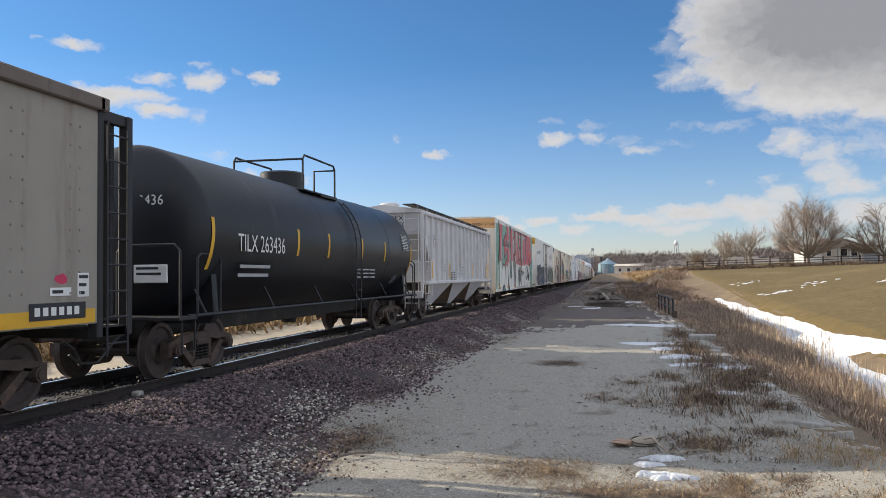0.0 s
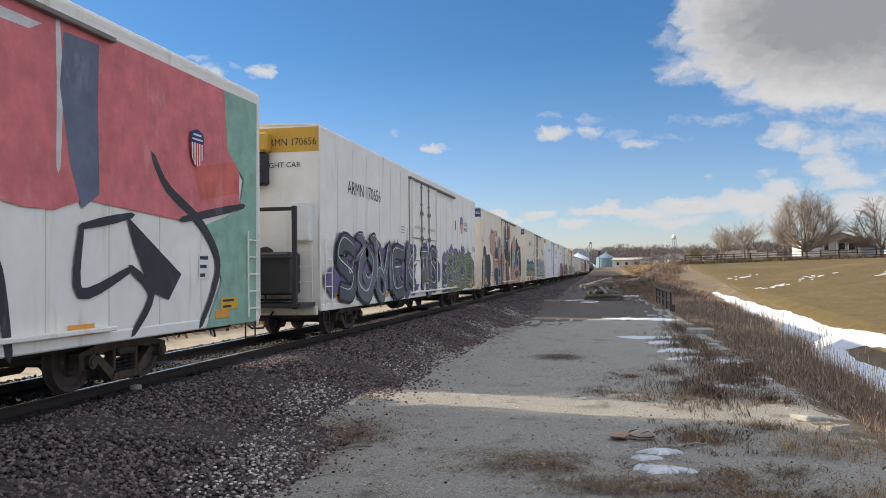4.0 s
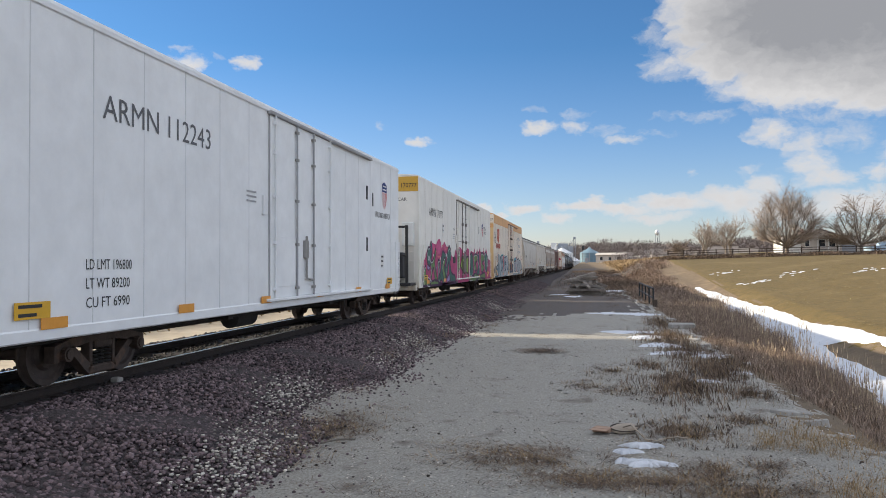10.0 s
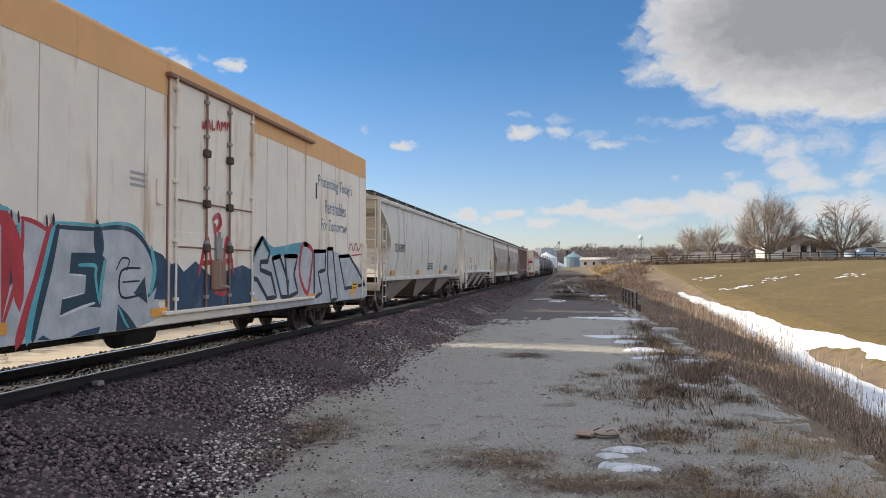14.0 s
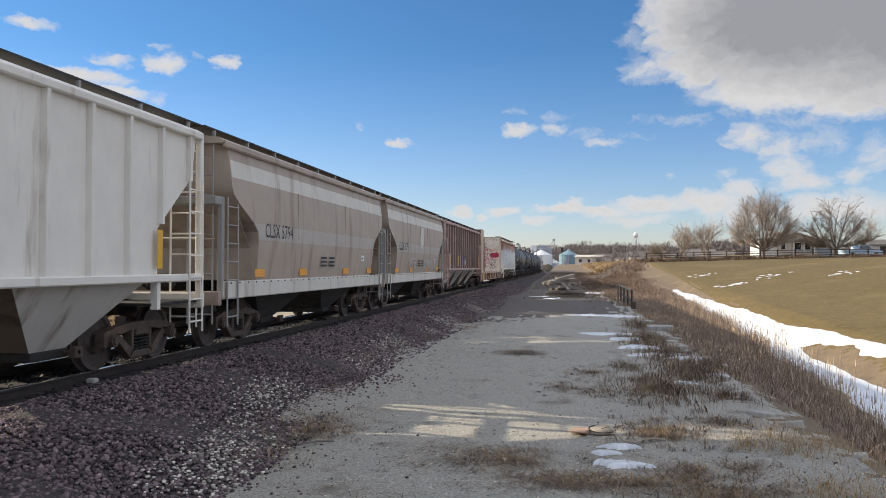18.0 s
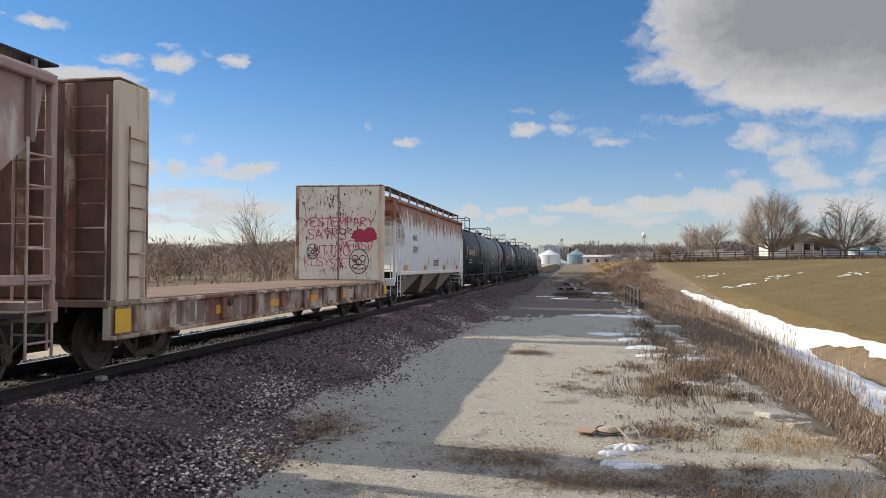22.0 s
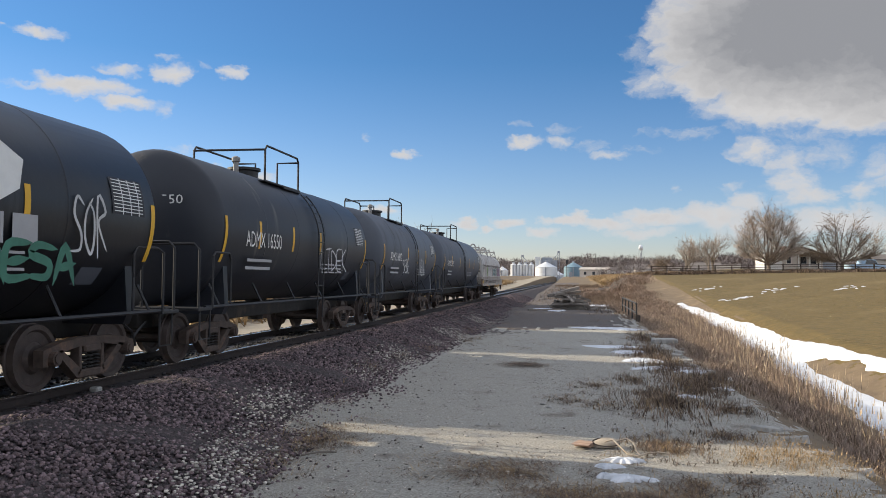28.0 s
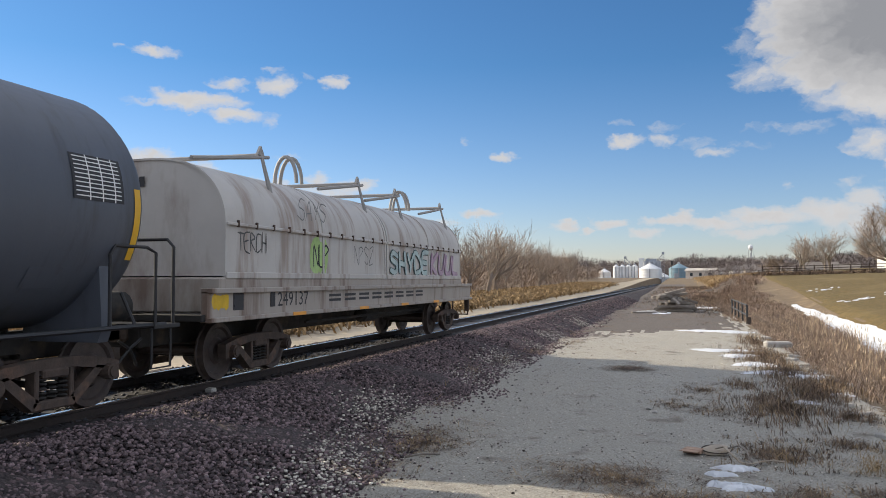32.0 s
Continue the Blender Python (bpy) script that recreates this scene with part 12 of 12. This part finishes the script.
part("gable_wall", Geo().prism([(2.32, 2.4), (7.88, 2.4), (5.1, 3.6)], "y", 0.3, 8.98), M_SHADESIDE, house, "gable over the porch, its siding toned tan for shade")
part("roof", gable(Geo(), 2.3, 7.9, 0.3, 9, 2.4, 1.25, 0.4, "y"), M_SHINGLE, house, "front-facing gable roof")
for x in (4.7, 6.3, 7.8):
    part("porch_post", Geo().box(x - 0.08, x + 0.08, 0.32, 0.48, -1.2, 2.4, 0.02), M_SIDING, house)
part("porch_floor", Geo().box(4.5, 7.9, 0.3, 1.6, -1.2, -0.1), M_SHADESIDE, house)
part("front_bay", Geo().box(2.3, 4.4, 0.4, 1.5, -1.2, 2.4), M_SHADESIDE, house)
for x, w, y in ((2.9, 0.6, 0.4), (5.2, 0.9, 1.5), (6.7, 0.8, 1.5)):
    p = part("window_frame", Geo().box(x - 0.08, x + w + 0.08, y - 0.06, y, 0.55, 1.95, 0.01), M_SIDING, house)
    part("pane", Geo().box(x, x + w, y - 0.075, y - 0.06, 0.63, 1.87), M_GLASS, p)
part("chimney", Geo().box(3.2, 3.8, 4.6, 5.2, 2.9, 4.0, 0.02), M_BRICK, house)
part("garage_wall", Geo().box(7.9, 11.0, 1.0, 7, -1.2, 1.85), M_SHADESIDE, house)
part("garage_gable", Geo().prism([(7.92, 1.85), (10.98, 1.85), (9.45, 2.6)], "y", 1.02, 6.98), M_SHADESIDE, house)
part("garage_roof", gable(Geo(), 7.9, 11.0, 1.0, 7, 1.85, 0.8, 0.35, "y"), M_SHINGLE, house)
part("garage_door", Geo().box(8.4, 10.5, 0.95, 1.0, -1.1, 1.2, 0.01), M_BINGREY, house)

truck_ = thing("parked_pickup", "pale blue pickup truck parked in the yard", "truck", "", (38.6, 116.5, float(ground_z(38.6, 116.5)) + 0.1), 15)
M_CARBLUE = mat("car_blue", (0.42, 0.55, 0.68), (0.36, 0.48, 0.6), 0.35, 1.0, bump=0)
part("body", Geo().prism([(-2.6, 0.45), (2.6, 0.45), (2.6, 0.95), (1.2, 1.05), (0.7, 1.75), (-0.6, 1.75), (-0.9, 1.1), (-2.6, 1.05)], "y", -0.9, 0.9), M_CARBLUE, truck_)
part("window", Geo().prism([(1.1, 1.08), (0.66, 1.66), (-0.52, 1.66), (-0.75, 1.1)], "y", -0.915, -0.9), M_GLASS, truck_)
for x in (-1.7, 1.7):
    for y in (-0.85, 0.85):
        w = part("wheel", Geo().lathe([(-0.1, 0.2), (-0.1, 0.36), (0.1, 0.36), (0.1, 0.2)], "y", 18, (x, y, 0.36)), M_DARKSTEEL, truck_)
        part("hub", Geo().lathe([(-0.11, 0.05), (-0.11, 0.2), (0.11, 0.2), (0.11, 0.05)], "y", 12, (x, y, 0.36)), M_BINWHITE, w)
for x, y, w in ((40.5, 119, 5),):
    sh = thing("shed", "small grey-brown wooden shed", "shed", "", (x, y, float(ground_z(x, y)) - 0.1))
    part("wall", Geo().box(0, w, 0, 3, 0, 2.0), M_SHADESIDE, sh)
    part("roof", gable(Geo(), 0, w, 0, 3, 2.0, 0.7, 0.25, "x"), M_SHINGLE, sh)
    part("door", Geo().box(w * 0.3, w * 0.3 + 0.9, -0.05, 0.0, 0.05, 1.85, 0.01), M_FENCE, sh)

# ---- the town and its grain elevator ----
def place(az, d):
    x, y = d * math.sin(radians(az)), d * math.cos(radians(az))
    return x, y, float(ground_z(x, y))


def grain_bin(az, d, rad, h, material, label, rings=6):
    x, y, z = place(az, d)
    b = thing("grain_bin", label, "grain bin", "grain bins", (x, y, z - 0.4))
    part("wall", Geo().lathe([(0, rad), (h, rad)], "z", 36).mesh("wall", material, True), None, b, "corrugated steel wall")
    for i in range(rings):
        part("ring", Geo().lathe([(h * i / rings, rad + 0.01), (h * i / rings + 0.1, rad + 0.07), (h * i / rings + 0.2, rad + 0.01)], "z", 36), material, b)
    part("roof", Geo().lathe([(h, rad + 0.15), (h + rad * 0.5, 0.5)], "z", 36), material, b, "conical roof")
    part("cap", Geo().lathe([(h + rad * 0.5, 0.6), (h + rad * 0.5 + 0.5, 0.6), (h + rad * 0.5 + 0.8, 0.1)], "z", 14), M_BINGREY, b)
    part("bin_ladder", Geo().box(-0.25, 0.25, -rad - 0.2, -rad - 0.1, 0, h), M_BINGREY, b)


grain_bin(-0.21, 400, 4.6, 5.0, M_BINBLUE, "blue-grey steel grain bin with a conical roof")
grain_bin(-2.1, 420, 5.6, 5.0, M_BINWHITE, "large white steel grain bin with a conical roof")
grain_bin(-1.35, 450, 4.6, 4.6, M_BINWHITE, "white steel grain bin with a conical roof")
for i in range(4):
    grain_bin(-4.4 + i * 0.42, 430, 1.55, 6.4, M_BINWHITE, "slim white grain bin", 5)
grain_bin(-5.2, 440, 3.4, 3.6, M_BINWHITE, "low white grain bin")
x, y, z = place(-2.72, 440)
el = thing("grain_elevator", "grey and white concrete grain elevator with a tall leg tower", "grain elevator", "", (x, y, z - 0.5))
part("tower", Geo().box(-1.2, 1.6, -2, 2, 0, 14.0, 0.1), M_BINWHITE, el, "tall white tower")
el.scale = (0.85, 0.85, 0.72)
part("tower_head", Geo().box(-1.5, 1.9, -2.3, 2.3, 14.0, 15.4, 0.1), M_BINWHITE, el)
part("house_block", Geo().box(1.6, 12.2, -3, 5, 0, 13.2, 0.1), M_BINGREY, el, "flat grey silo block")
for i in range(4):
    part("silo", Geo().lathe([(0, 1.5), (12.6, 1.5)], "z", 24, (3.0 + i * 2.6, -3.2, 0)).mesh("silo", M_BINGREY, True), None, el)
part("head_house", Geo().box(3.0, 9.5, -1.5, 3, 13.2, 15.0, 0.1), M_BINGREY, el)
part("brick_annex", Geo().box(-5.2, -1.2, -2, 4, 0, 7.0, 0.1), M_BRICK, el)
for k, (dx, h) in enumerate(((13.4, 19.5), (-9.5, 16.5))):
    tw = part("leg_tower", Geo().tube([(dx - 0.8, 0, 0), (dx - 0.5, 0, h)], 0.12, 6).tube([(dx + 0.8, 0, 0), (dx + 0.5, 0, h)], 0.12, 6), M_BINGREY, el, "steel elevator leg")
    for i in range(9):
        part("lattice", Geo().tube([(dx - 0.8, 0, h * i / 9), (dx + 0.75, 0, h * (i + 1) / 9)], 0.09, 4).tube([(dx + 0.8, 0, h * i / 9), (dx - 0.75, 0, h * (i + 1) / 9)], 0.06, 4), M_BINGREY, tw)
    part("leg_head", Geo().box(dx - 0.8, dx + 0.8, -0.9, 0.9, h - 1.4, h + 0.4, 0.15), M_BINGREY, tw)
    part("spout", Geo().tube([(dx, 0, h - 0.6), (dx - 5 * (1 if k == 0 else -1), 0, h * 0.55)], 0.22, 6), M_BINGREY, tw)

x, y, z = place(4.4, 1150)
wt = thing("water_tower", "small pale town water tower on legs", "water tower", "", (x, y, z))
part("tank", Geo().lathe([(38.0, 0.4), (39.2, 2.0), (41.0, 3.0), (43.6, 3.0), (45.4, 1.9), (46.3, 0.2)], "z", 24).mesh("tank", M_BINWHITE, True), None, wt)
part("riser", Geo().tube([(0, 0, 0), (0, 0, 35)], 0.7, 10), M_BINGREY, wt)
for k in range(5):
    q = 6.2832 * k / 5
    part("leg", Geo().tube([(4.0 * math.cos(q), 4.0 * math.sin(q), 0), (2.8 * math.cos(q), 2.8 * math.sin(q), 41)], 0.28, 6), M_BINGREY, wt)

rh = random.Random(21)
for i, (az, d, w, white) in enumerate([(1.3, 330, 11, 2), (2.4, 420, 9, 1), (3.0, 470, 8, 0), (3.7, 380, 8, 1), (4.6, 330, 7, 0), (5.4, 300, 9, 1), (-6.3, 470, 10, 0), (6.4, 420, 9, 0), (8.6, 240, 8, 1), (10.0, 300, 9, 0), (-7.6, 520, 12, 1), (2.0, 560, 9, 1), (0.7, 520, 10, 0)]):
    x, y, z = place(az, d)
    hs_ = thing("town_house", ("white", "tan", "long pale tan")[0 if white == 1 else 1 if white == 0 else 2] + " gabled building in the distant town", "building", "houses of the town", (x, y, z - 0.3), rh.uniform(-20, 20))
    h = 3.0 if white == 2 else rh.uniform(2.8, 3.6)
    part("wall", Geo().box(-w / 2, w / 2, -3.5, 3.5, 0, h), M_SIDING if white == 1 else M_SHADESIDE, hs_)
    part("roof", gable(Geo(), -w / 2, w / 2, -3.5, 3.5, h, 0.9 if white == 2 else 2.0, 0.4, "x"), M_SHINGLE if white != 2 else M_SHADESIDE, hs_)
    for k in range(3):
        part("window", Geo().box(-w / 2 + w * (k + 0.5) / 3.2, -w / 2 + w * (k + 0.5) / 3.2 + 1.0, -3.56, -3.5, 1.0, 2.2), M_GLASS, hs_)
    part("door", Geo().box(w * 0.32, w * 0.32 + 1.0, -3.56, -3.5, 0, 2.1), M_FENCE, hs_)

# signal mast beside the line, far off
sg = thing("signal_mast", "tall dark railway signal mast beside the track", "railway signal", "", (-3.8, 330, float(ground_z(-3.8, 330))))
part("mast", Geo().tube([(0, 0, 0), (0, 0, 6.5)], 0.12, 8), M_DARKSTEEL, sg)
part("signal_head", Geo().box(-0.4, 0.4, -0.25, 0.1, 5.2, 6.9, 0.05), M_DARKSTEEL, sg)
part("cabinet", Geo().box(0.8, 2.2, -0.6, 0.6, 0, 2.0, 0.05), M_BINGREY, sg)


# ---- what moves ----
def motions():
    """The whole train rolls in from far off and slows a little; the wheels turn while they pass near."""
    for e, u in movers:
        walk(e, [(t, pose(-8, u - travelled(t), 0)) for t in range(33)])
    for ws, u, y, r in spinners:
        t0 = next((k / 30 for k in range(0, 961, 3) if u + y - travelled(k / 30) < 42), 32.0)
        t1 = next((k / 30 for k in range(0, 961, 3) if u + y - travelled(k / 30) < 4.5), 32.0)
        home = Matrix.Translation((0, y, r))
        a0 = travelled(t0)
        rows = [(0.0, home)] if t0 > 0.05 else []
        k = round(t0 * 30)
        while k <= round(t1 * 30):
            rows.append((k / 30, home @ Matrix.Rotation((travelled(k / 30) - a0) / r, 4, "X")))
            k += 1
        if rows[-1][0] < 31.9:
            rows.append((32.0, rows[-1][1]))
        walk(ws, rows)


motions()
